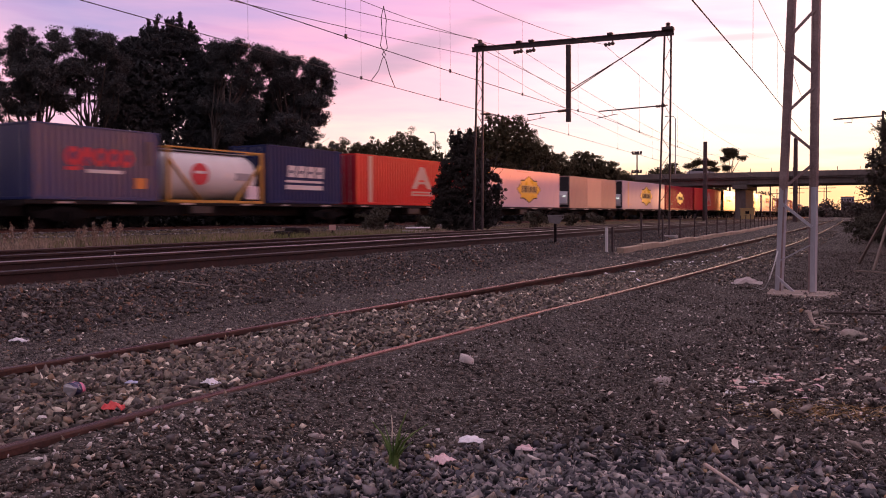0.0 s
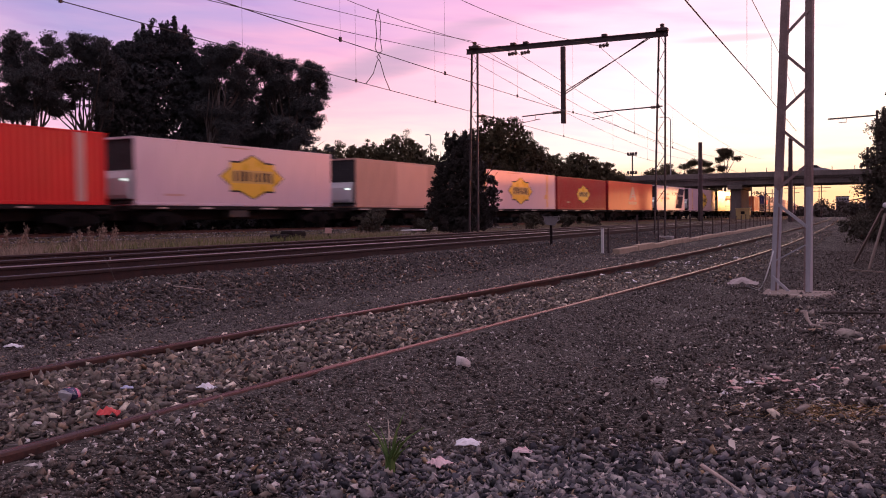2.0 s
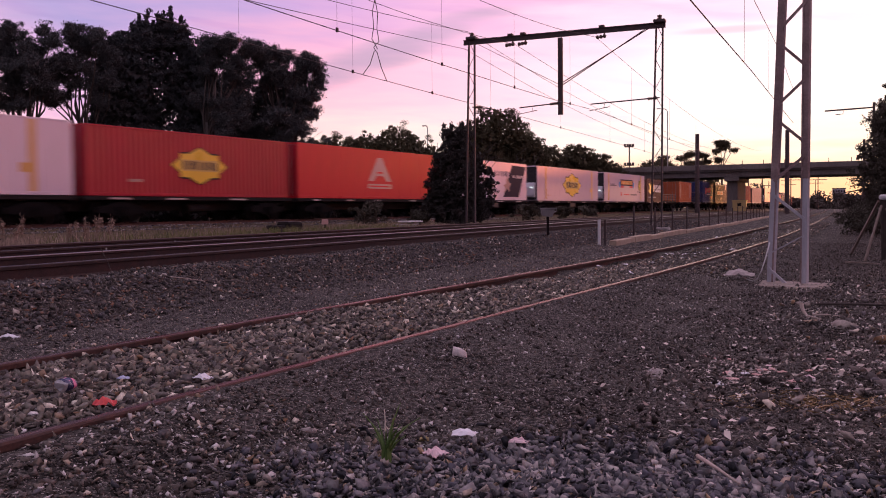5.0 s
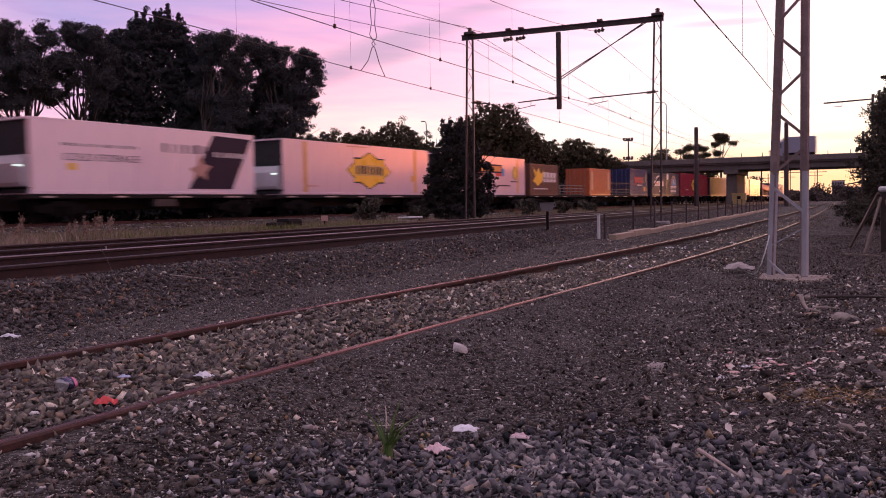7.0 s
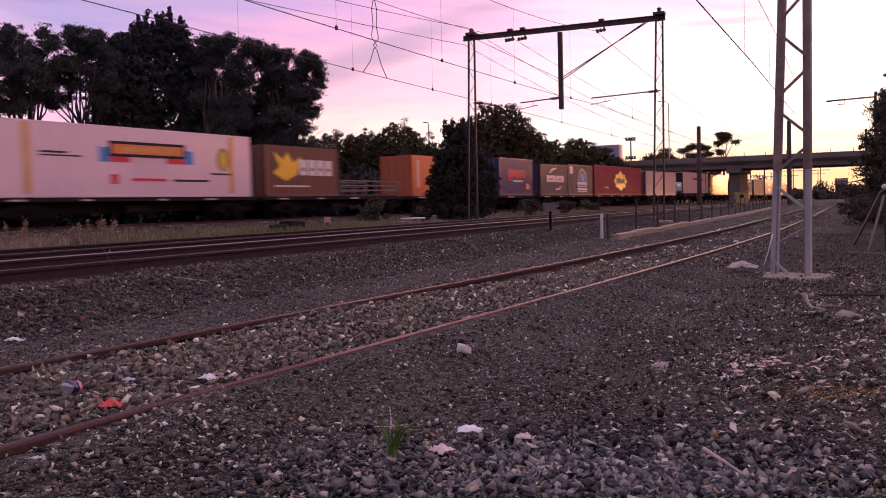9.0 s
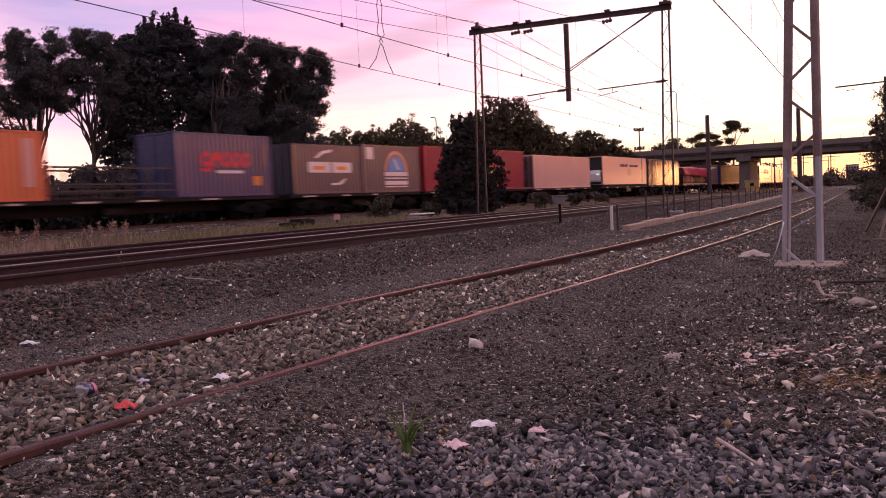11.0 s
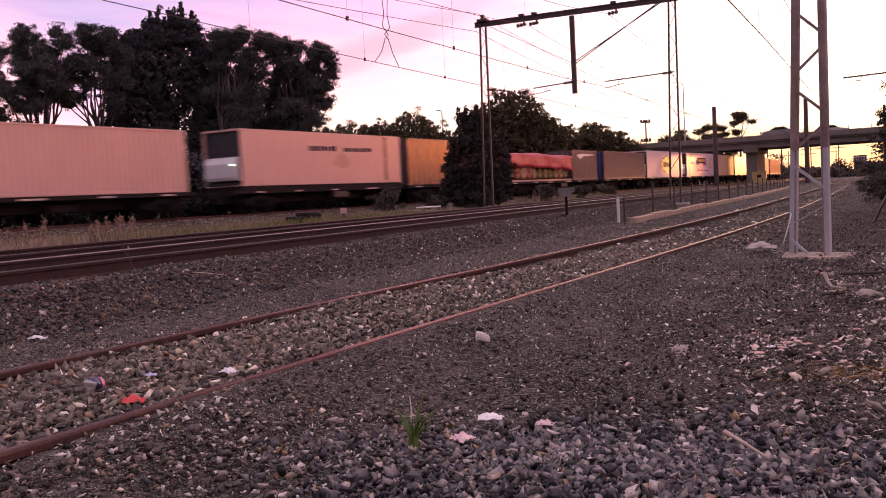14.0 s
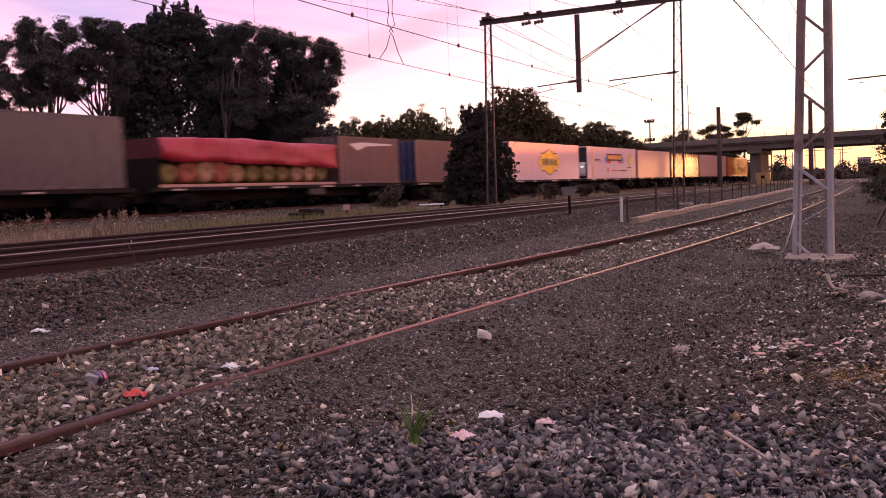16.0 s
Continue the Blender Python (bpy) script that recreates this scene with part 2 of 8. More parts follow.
def box(bm, x0, x1, y0, y1, z0, z1, bevel=0.0, mi=0):
    """Adds a box between two corners, with its edges bevelled."""
    vs = [bm.verts.new(p) for p in ((x0, y0, z0), (x1, y0, z0), (x1, y1, z0), (x0, y1, z0), (x0, y0, z1), (x1, y0, z1), (x1, y1, z1), (x0, y1, z1))]
    fs = [bm.faces.new([vs[i] for i in q]) for q in ((3, 2, 1, 0), (4, 5, 6, 7), (0, 1, 5, 4), (1, 2, 6, 5), (2, 3, 7, 6), (3, 0, 4, 7))]
    for f in fs:
        f.material_index = mi
    if bevel:
        es = {e for f in fs for e in f.edges}
        bmesh.ops.bevel(bm, geom=list(es), offset=bevel, segments=1, affect="EDGES", profile=0.5, material=-1)
    return bm


def bx(x0, x1, y0, y1, z0, z1, bevel=0.0):
    return box(bmesh.new(), x0, x1, y0, y1, z0, z1, bevel)


def beam(bm, a, b, w, h=None, sides=4, mi=0):
    """A bar from a to b: square or round, w wide (and h high)."""
    a, b = Vector(a), Vector(b)
    h = h or w
    d = (b - a).normalized()
    up = Vector((0, 0, 1)) if abs(d.z) < 0.95 else Vector((0, 1, 0))
    s = d.cross(up).normalized()
    u = s.cross(d)
    rings = []
    for p in (a, b):
        ring = []
        for k in range(sides):
            t = 2 * math.pi * (k + 0.5) / sides
            r = math.sqrt(2) if sides == 4 else 1
            ring.append(bm.verts.new(p + s * math.cos(t) * w / 2 * r + u * math.sin(t) * h / 2 * r))
        rings.append(ring)
    for k in range(sides):
        f = bm.faces.new([rings[0][k], rings[0][(k + 1) % sides], rings[1][(k + 1) % sides], rings[1][k]])
        f.material_index = mi
    bm.faces.new(rings[0][::-1]).material_index = mi
    bm.faces.new(rings[1]).material_index = mi
    return bm


def tube(bm, pts, r, sides=6, r_end=None):
    """A round bar along a line of points, tapering to r_end."""
    pts = [Vector(p) for p in pts]
    rings = []
    n = len(pts)
    for i, p in enumerate(pts):
        d = (pts[min(i + 1, n - 1)] - pts[max(i - 1, 0)]).normalized()
        up = Vector((0, 0, 1)) if abs(d.z) < 0.9 else Vector((1, 0, 0))
        s = d.cross(up).normalized()
        u = s.cross(d)
        rr = r if r_end is None else r + (r_end - r) * i / max(n - 1, 1)
        rings.append([bm.verts.new(p + (s * math.cos(2 * math.pi * k / sides) + u * math.sin(2 * math.pi * k / sides)) * rr) for k in range(sides)])
    for a, b in zip(rings, rings[1:]):
        for k in range(sides):
            bm.faces.new([a[k], a[(k + 1) % sides], b[(k + 1) % sides], b[k]])
    bm.faces.new(rings[0][::-1])
    bm.faces.new(rings[-1])
    return bm


def lathe(bm, prof, axis="z", at=(0, 0, 0), sides=16):
    """A turned body from (radius, height) pairs."""
    rings = []
    for r, h in prof:
        ring = []
        for k in range(sides):
            c, s = math.cos(2 * math.pi * k / sides) * r, math.sin(2 * math.pi * k / sides) * r
            p = {"z": (c, s, h), "y": (c, h, s), "x": (h, c, s)}[axis]
            ring.append(bm.verts.new((p[0] + at[0], p[1] + at[1], p[2] + at[2])))
        rings.append(ring)
    for a, b in zip(rings, rings[1:]):
        for k in range(sides):
            bm.faces.new([a[k], a[(k + 1) % sides], b[(k + 1) % sides], b[k]])
    bm.faces.new(rings[0][::-1])
    bm.faces.new(rings[-1])
    bmesh.ops.recalc_face_normals(bm, faces=bm.faces)
    return bm


def slab(bm, outline, y0, y1, mi=0):
    """A flat plate: an outline in x and z, between y0 and y1."""
    a = [bm.verts.new((x, y0, z)) for x, z in outline]
    b = [bm.verts.new((x, y1, z)) for x, z in outline]
    n = len(a)
    bm.faces.new(a).material_index = mi
    bm.faces.new(b[::-1]).material_index = mi
    for i in range(n):
        bm.faces.new([a[i], b[i], b[(i + 1) % n], a[(i + 1) % n]]).material_index = mi
    bmesh.ops.recalc_face_normals(bm, faces=bm.faces)
    return bm


def mesh_np(name, verts, faces):
    """A mesh from arrays of points and of equal-sided faces."""
    me = bpy.data.meshes.new(name)
    verts, faces = np.asarray(verts, dtype=np.float32), np.asarray(faces, dtype=np.int32)
    k = faces.shape[1]
    me.vertices.add(len(verts))
    me.vertices.foreach_set("co", verts.ravel())
    me.loops.add(faces.size)
    me.loops.foreach_set("vertex_index", faces.ravel())
    me.polygons.add(len(faces))
    me.polygons.foreach_set("loop_start", np.arange(0, faces.size, k, dtype=np.int32))
    me.update(calc_edges=True)
    return me

# ---- the lie of the land ----
AL, DIST = radians(5.29), 29.9           # the freight line: its heading east of +Y, and how far left of the eye its wagon sides pass
TU, TN = Vector((math.sin(AL), math.cos(AL), 0)), Vector((-math.cos(AL), math.sin(AL), 0))
FLOOR_Z, FREIGHT_RAIL = 1.74, 0.62


def freight_table():
    """Points along the freight line: straight, then easing left beyond the road bridge."""
    s, p, a, rows = -60.0, TN * DIST + TU * -60.0, AL, []
    while s < 700:
        rows.append((s, p.x, p.y, a))
        if s > 150:
            a = max(a - radians(0.085), radians(-1.2))
        p = p + Vector((math.sin(a), math.cos(a), 0)) * 1.0
        s += 1.0
    return np.array(rows)


FREIGHT = freight_table()


def freight(s, off=0.0):
    """Place and heading on the freight line, off metres further left than the wagon sides."""
    x, y, a = (float(np.interp(s, FREIGHT[:, 0], FREIGHT[:, i])) for i in (1, 2, 3))
    return x - math.cos(a) * off, y + math.sin(a) * off, a


def smooth_line(pts):
    ys = np.arange(-40.0, 640.0, 1.0)
    xs = np.interp(ys, [p[0] for p in pts], [p[1] for p in pts])
    k = np.ones(9) / 9
    pad = np.pad(xs, 4, mode="edge")
    return ys, np.convolve(pad, k, "valid")


SIDING = smooth_line([(-40, -5.9), (0, -3.62), (3, -3.42), (6, -3.2), (12, -2.78), (18, -2.46), (26, -2.2), (45, -1.95), (85, -1.7), (145, -1.6), (300, -3), (640, -14)])
MAIN_A = smooth_line([(-40, -7.95), (0, -8.05), (12, -8.15), (20, -8.3), (40, -8.6), (135, -8.6), (300, -9.5), (640, -20)])
MAIN_B = smooth_line([(-40, -11.2), (0, -11.25), (20, -11.35), (40, -11.6), (135, -12.0), (300, -13.2), (640, -24)])
GAUGE, BROAD = 1.5, 1.66


def line_x(line, y):
    return np.interp(y, line[0], line[1])


def lerp_profile(d, pts):
    return np.interp(d, [p[0] for p in pts], [p[1] for p in pts])


def ground_z(x, y):
    """Height of the ground: yard, siding bed, main line bed, grass strip, freight bed."""
    x, y = np.asarray(x, dtype=float), np.asarray(y, dtype=float)
    z = np.interp(x, [-300, -60, -40, -16, -14.4, -6.2, -5.2, -4.6, -2, 1.5, 4, 9, 300], [0.6, 0.5, 0.36, 0.32, 0.27, 0.14, 0.10, 0.06, 0.0, 0.02, 0.12, 0.3, 0.3])
    ds = x - line_x(SIDING, y)
    z = np.maximum(z, lerp_profile(ds, [(-3, -1), (-1.9, 0.03), (-1.2, 0.11), (-0.85, 0.13), (-0.7, 0.15), (-0.6, 0.165), (0.45, 0.16), (0.6, 0.145), (0.9, 0.12), (1.0, 0.12), (1.5, 0.07), (2.2, 0.015), (3, -1)]) - 0.07 * np.clip((y - 7) / 5, 0, 1) * (np.abs(ds) < 0.74))
    cm = (line_x(MAIN_A, y) + line_x(MAIN_B, y)) / 2
    z = np.maximum(z, lerp_profile(np.abs(x - cm), [(0, 0.36), (3.1, 0.36), (3.9, 0.13), (6, -1)]))
    fx = np.interp(y, FREIGHT[:, 2], FREIGHT[:, 1]) - 1.25
    z = np.maximum(z, lerp_profile(np.abs(x - fx), [(0, 0.47), (1.9, 0.47), (3.2, 0.2), (5, -1)]))
    # a heap of loose ballast by the camera
    z = z + 0.07 * np.exp(-((x * 0.912 + y * 0.41 - 0.44) / 0.9) ** 2 - ((y * 0.912 - x * 0.41 - 2.85) / 0.5) ** 2)
    near = np.exp(-((x + 2) ** 2 + (y - 5) ** 2) / 900)
    z = z + near * 0.018 * (np.sin(x * 2.3 + y * 0.7) * np.sin(y * 1.9 - x * 0.6) + 0.6 * np.sin(x * 5.1 + 1) * np.sin(y * 4.3))
    return z


def bank_z(x, y):
    """Packed gravel lying against the yard-side siding rail."""
    ds = x - line_x(SIDING, y)
    top = np.interp(y, [1.4, 3.0, 8, 12], [0.135, 0.188, 0.194, 0.165])
    return np.where(ds < 0.775, -1.0, top * np.interp(ds, [0.775, 1.0, 1.25, 1.6], [1.0, 0.97, 0.72, 0.2]))


def gz(x, y):
    return float(ground_z(x, y))


def make_ground():
    xs = np.unique(np.concatenate([-np.geomspace(20, 3000, 40), np.arange(-40, -16, 0.5), np.arange(-16, 5, 0.14), np.arange(5, 40, 1.0), np.geomspace(40, 3000, 30)]))
    ys = np.unique(np.concatenate([-np.geomspace(3, 3000, 30), np.arange(-3, 14, 0.14), np.arange(14, 60, 0.6), np.arange(60, 200, 4), np.geomspace(200, 4000, 40)]))
    X, Y = np.meshgrid(xs, ys)
    Z = ground_z(X, Y)
    far = np.clip((np.hypot(X, Y) - 400) / 600, 0, 1)
    Z = Z * (1 - far)
    v = np.stack([X, Y, Z], -1).reshape(-1, 3)
    ny, nx = X.shape
    i = np.arange(ny * nx).reshape(ny, nx)
    f = np.stack([i[:-1, :-1], i[:-1, 1:], i[1:, 1:], i[1:, :-1]], -1).reshape(-1, 4)
    me = mesh_np("ground", v, f)
    for p in me.polygons:
        p.use_smooth = True
    m = bpy.data.materials.new("yard_ground")
    m.use_nodes = True
    nt = m.node_tree
    L = nt.links.new
    b = nt.nodes["Principled BSDF"]
    tc = nt.nodes.new("ShaderNodeTexCoord")

    def nz(scale, detail=4.0, rough=0.55, vec=None):
        n = nt.nodes.new("ShaderNodeTexNoise")
        n.inputs["Scale"].default_value, n.inputs["Detail"].default_value, n.inputs["Roughness"].default_value = scale, detail, rough
        L(vec or tc.outputs["Object"], n.inputs["Vector"])
        return n.outputs["Fac"]

    def rng(v, a, b_, lo=0.0, hi=1.0):
        r = nt.nodes.new("ShaderNodeMapRange")
        r.interpolation_type = "SMOOTHSTEP"
        for k, q in zip(("From Min", "From Max", "To Min", "To Max"), (a, b_, lo, hi)):
            r.inputs[k].default_value = q
        L(v, r.inputs["Value"])
        return r.outputs[0]
    vor = nt.nodes.new("ShaderNodeTexVoronoi")
    vor.inputs["Scale"].default_value = 60
    L(tc.outputs["Object"], vor.inputs["Vector"])
    vor2 = nt.nodes.new("ShaderNodeTexVoronoi")
    vor2.inputs["Scale"].default_value = 190
    L(tc.outputs["Object"], vor2.inputs["Vector"])
    grit = mix_rgb(nt, rng(nz(1.1), 0.35, 0.65), (0.023, 0.0205, 0.0205), (0.090, 0.082, 0.075))
    sepc = nt.nodes.new("ShaderNodeSeparateColor")
    L(vor.outputs["Color"], sepc.inputs[0])
    grit = mix_rgb(nt, rng(sepc.outputs[0], 0.0, 1.0, 0.0, 0.8), grit, mix_rgb(nt, sepc.outputs[1], (0.008, 0.0076, 0.0077), (0.29, 0.26, 0.235)))
    sep2 = nt.nodes.new("ShaderNodeSeparateColor")
    L(vor2.outputs["Color"], sep2.inputs[0])
    pale = rng(sep2.outputs[0], 0.93, 0.96)
    grit = mix_rgb(nt, pale, grit, (0.42, 0.36, 0.33))
    # rust-brown dust beside the lines, dry grass on the strip
    pos = nt.nodes.new("ShaderNodeSeparateXYZ")
    L(tc.outputs["Object"], pos.inputs[0])
    rusty = math_node(nt, "MULTIPLY", rng(pos.outputs[0], -5.0, -6.6), rng(nz(0.7), 0.3, 0.6, 0.6, 1.0))
    c = mix_rgb(nt, math_node(nt, "MULTIPLY", rusty, 0.55), grit, (0.042, 0.026, 0.022))
    grass = math_node(nt, "MULTIPLY", rng(pos.outputs[0], -13.8, -15.0), rng(nz(0.8), 0.3, 0.55))
    c = mix_rgb(nt, math_node(nt, "MULTIPLY", grass, 0.8), c, mix_rgb(nt, nz(3.0), (0.11, 0.09, 0.045), (0.22, 0.17, 0.10)))
    soil = math_node(nt, "MULTIPLY", rng(pos.outputs[0], -0.6, 1.6), rng(nz(1.4), 0.35, 0.65))
    c = mix_rgb(nt, math_node(nt, "MULTIPLY", soil, 0.8), c, mix_rgb(nt, nz(30.0), (0.07, 0.05, 0.04), (0.17, 0.13, 0.105)))
    L(c, b.inputs["Base Color"])
    b.inputs["Roughness"].default_value = 0.85
    b.inputs["Specular IOR Level"].default_value = 0.04
    h = math_node(nt, "ADD", math_node(nt, "MULTIPLY", vor.outputs["Distance"], -0.9), math_node(nt, "MULTIPLY", nz(60.0), 0.8))
    bp = nt.nodes.new("ShaderNodeBump")
    bp.inputs["Strength"].default_value, bp.inputs["Distance"].default_value = 0.9, 0.03
    L(h, bp.inputs["Height"])
    L(bp.outputs[0], b.inputs["Normal"])
    g = part("ground", me, m)
    return tagged(g, "dark gritty railway yard ground with stones and dry grass", "ground", kind="structure")


make_ground()

# ---- rails ----
RAIL_PROFILE = [(-0.065, 0), (0.065, 0), (0.065, 0.012), (0.010, 0.03), (0.010, 0.115), (0.030, 0.125), (0.031, 0.150), (0.025, 0.1585), (0.014, 0.161), (-0.016, 0.161), (-0.025, 0.1585), (-0.031, 0.150), (-0.030, 0.125), (-0.010, 0.115), (-0.010, 0.03), (-0.065, 0.012)]


def rail_mesh(line, off, top, y0, y1, worn):
    ys = np.concatenate([np.arange(y0, min(60, y1), 1.0), np.arange(60, y1, 8.0)]) if y1 > 60 else np.arange(y0, y1, 1.0)
    bm = bmesh.new()
    prev = None
    k = len(RAIL_PROFILE)
    for y in ys:
        x = float(line_x(line, y)) + off
        ring = [bm.verts.new((x + px, y, top - 0.16 + pz)) for px, pz in RAIL_PROFILE]
        if prev:
            for i in range(k):
                f = bm.faces.new([prev[i], ring[i], ring[(i + 1) % k], prev[(i + 1) % k]])
                f.material_index = 1 if i in worn else 0
        prev = ring
    bmesh.ops.recalc_face_normals(bm, faces=bm.faces)
    return bm


def make_track(name, line, top, head, label, sleepers=0, side=M_RAILSIDE, worn=(6, 7, 8, 9, 10), gauge=GAUGE):
    t = thing(name, pose(0, 0, 0), label, "railway track", kind="structure")
    heads = head if isinstance(head, tuple) else (head, head)
    for s, hd in zip((-1, 1), heads):
        part("rail", rail_mesh(line, s * gauge / 2, top, -30, 620, worn), [side, hd], t)
    if sleepers:
        me = bpy.data.meshes.new("sleeper")
        b = bx(-1.25, 1.25, -0.12, 0.12, 0, 0.14, 0.015)
        b.to_mesh(me)
        b.free()
        for i in range(sleepers):
            y = -2 + i * 0.68
            ob = part("sleeper", me, M_SLEEPER, t)
            ob.location = (float(line_x(line, y)), y, top - 0.292)
    return t


def rail_bank():
    """Packed gravel that lies against the yard-side siding rail almost to its head."""
    ys = np.arange(-4, 70, 0.12)
    rs = np.random.RandomState(8)
    cols = (0.779, 0.86, 1.0, 1.25, 1.6)
    rows = []
    for i, o in enumerate(cols):
        x = line_x(SIDING, ys) + o + (rs.normal(size=len(ys)) * 0.02 if i else 0)
        rows.append(np.stack([x, ys, bank_z(x, ys) + rs.normal(size=len(ys)) * 0.004], -1))
    v = np.stack(rows, 1)
    k = len(cols)
    i = (np.arange(len(ys) - 1)[:, None] * k + np.arange(k - 1)).reshape(-1)
    f = np.stack([i, i + 1, i + k + 1, i + k], -1)
    g = part("gravel_bank", mesh_np("gravel_bank", v.reshape(-1, 3), f), bpy.data.materials["yard_ground"], smooth=True)
    return tagged(g, "packed dark gravel against the siding rail", "gravel", kind="structure")


rail_bank()
M_SLEEPER = surf("oily_timber_sleeper", (0.05, 0.036, 0.03), (0.11, 0.08, 0.065), 5, 0.85, 0, 0.006, stretch=(0.3, 3, 3), obrand=0.3)
make_track("siding_track", SIDING, 0.20, M_RAILTOP, "rusty little-used siding track in gravel", worn=(7, 8))
make_track("main_track", MAIN_A, 0.51, (M_RAILSHINE, M_MAINTOP), "electrified main line track with one polished rail head", 75, M_MAINSIDE, gauge=BROAD)
make_track("main_track", MAIN_B, 0.51, (M_MAINDULL, M_MAINTOP), "electrified main line track with dull rail heads", 75, M_MAINSIDE, gauge=BROAD)
FLINE = (FREIGHT[:, 2], FREIGHT[:, 1] - 1.25)
make_track("freight_track", FLINE, FREIGHT_RAIL, M_RAILTOP, "freight line track on a low ballast bank")

# ---- road bridge ----
M_BRIDGE = surf("stained_bridge_concrete", (0.15, 0.125, 0.115), (0.24, 0.20, 0.185), 0.5, 0.9, 0, 0.01, 6, grime=(0.08, 0.065, 0.06), stretch=(1, 1, 0.3))


def make_bridge():
    b = thing("road_bridge", pose(0, 135, 0, 0, 0, -1.0), "grey concrete road bridge over the railway", "bridge", kind="")
    part("deck", bx(-190, 190, -1, 11, 6.05, 6.75, 0.05), M_BRIDGE, b)
    for y in (-0.6, 3, 6.5, 10.2):
        part("girder", bx(-190, 190, y, y + 0.5, 5.3, 6.05, 0.03), M_BRIDGE, b)
    for y in (-1.25, 11.0):
        part("parapet", bx(-190, 190, y, y + 0.25, 6.3, 7.05, 0.03), M_BRIDGE, b)
    for x in (-42, -14.3, 15):
        part("pier", bx(x - 0.75, x + 0.75, 0.2, 9.8, 0.1, 4.7, 0.08), M_BRIDGE, b)
        part("crosshead", bx(x - 1.0, x + 1.0, -0.8, 10.8, 4.7, 5.3, 0.06), M_BRIDGE, b)
    for i in range(26):
        x = -52 + i * 2.8
        part("railing_post", bx(x - 0.04, x + 0.04, -1.18, -1.1, 7.05, 7.55), M_STEEL, b)
    return b


make_bridge()

# ---- overhead line portal ----


def column_lattice(parent, x, y, z0, z1):
    """Two steel legs, spread at the foot, laced with alternating bars; the foot stands a little left of the head."""
    def leg_x(k, z):
        f = (z - z0) / (z1 - z0)
        return x - 0.13 * (1 - f) + k * (0.20 + (0.12 - 0.20) * f)
    for k in (-1, 1):
        part("leg", beam(bmesh.new(), (leg_x(k, z0), y, z0), (leg_x(k, z1), y, z1), 0.06, 0.09), M_STEEL, parent)
    n = 12
    for i in range(n):
        za, zb = z0 + (z1 - z0) * (i + 0.1) / n, z0 + (z1 - z0) * (i + 0.9) / n
        k = 1 if i % 2 else -1
        part("lacing_bar", beam(bmesh.new(), (leg_x(k, za), y - 0.05, za), (leg_x(-k, zb), y - 0.05, zb), 0.010, 0.02), M_STEEL, parent)


def insulator(bm, a, b, r=0.07, n=5):
    a, b = Vector(a), Vector(b)
    for i in range(n):
        p, q = a.lerp(b, (i + 0.1) / n), a.lerp(b, (i + 0.75) / n)
        beam(bm, p, q, r * 2, r * 2, 8)
    beam(bm, a, b, r * 0.8, r * 0.8, 6)
    return bm


PX0, PX1, PY = -14.03, -6.36, 35.1       # portal columns
PZ = 7.92


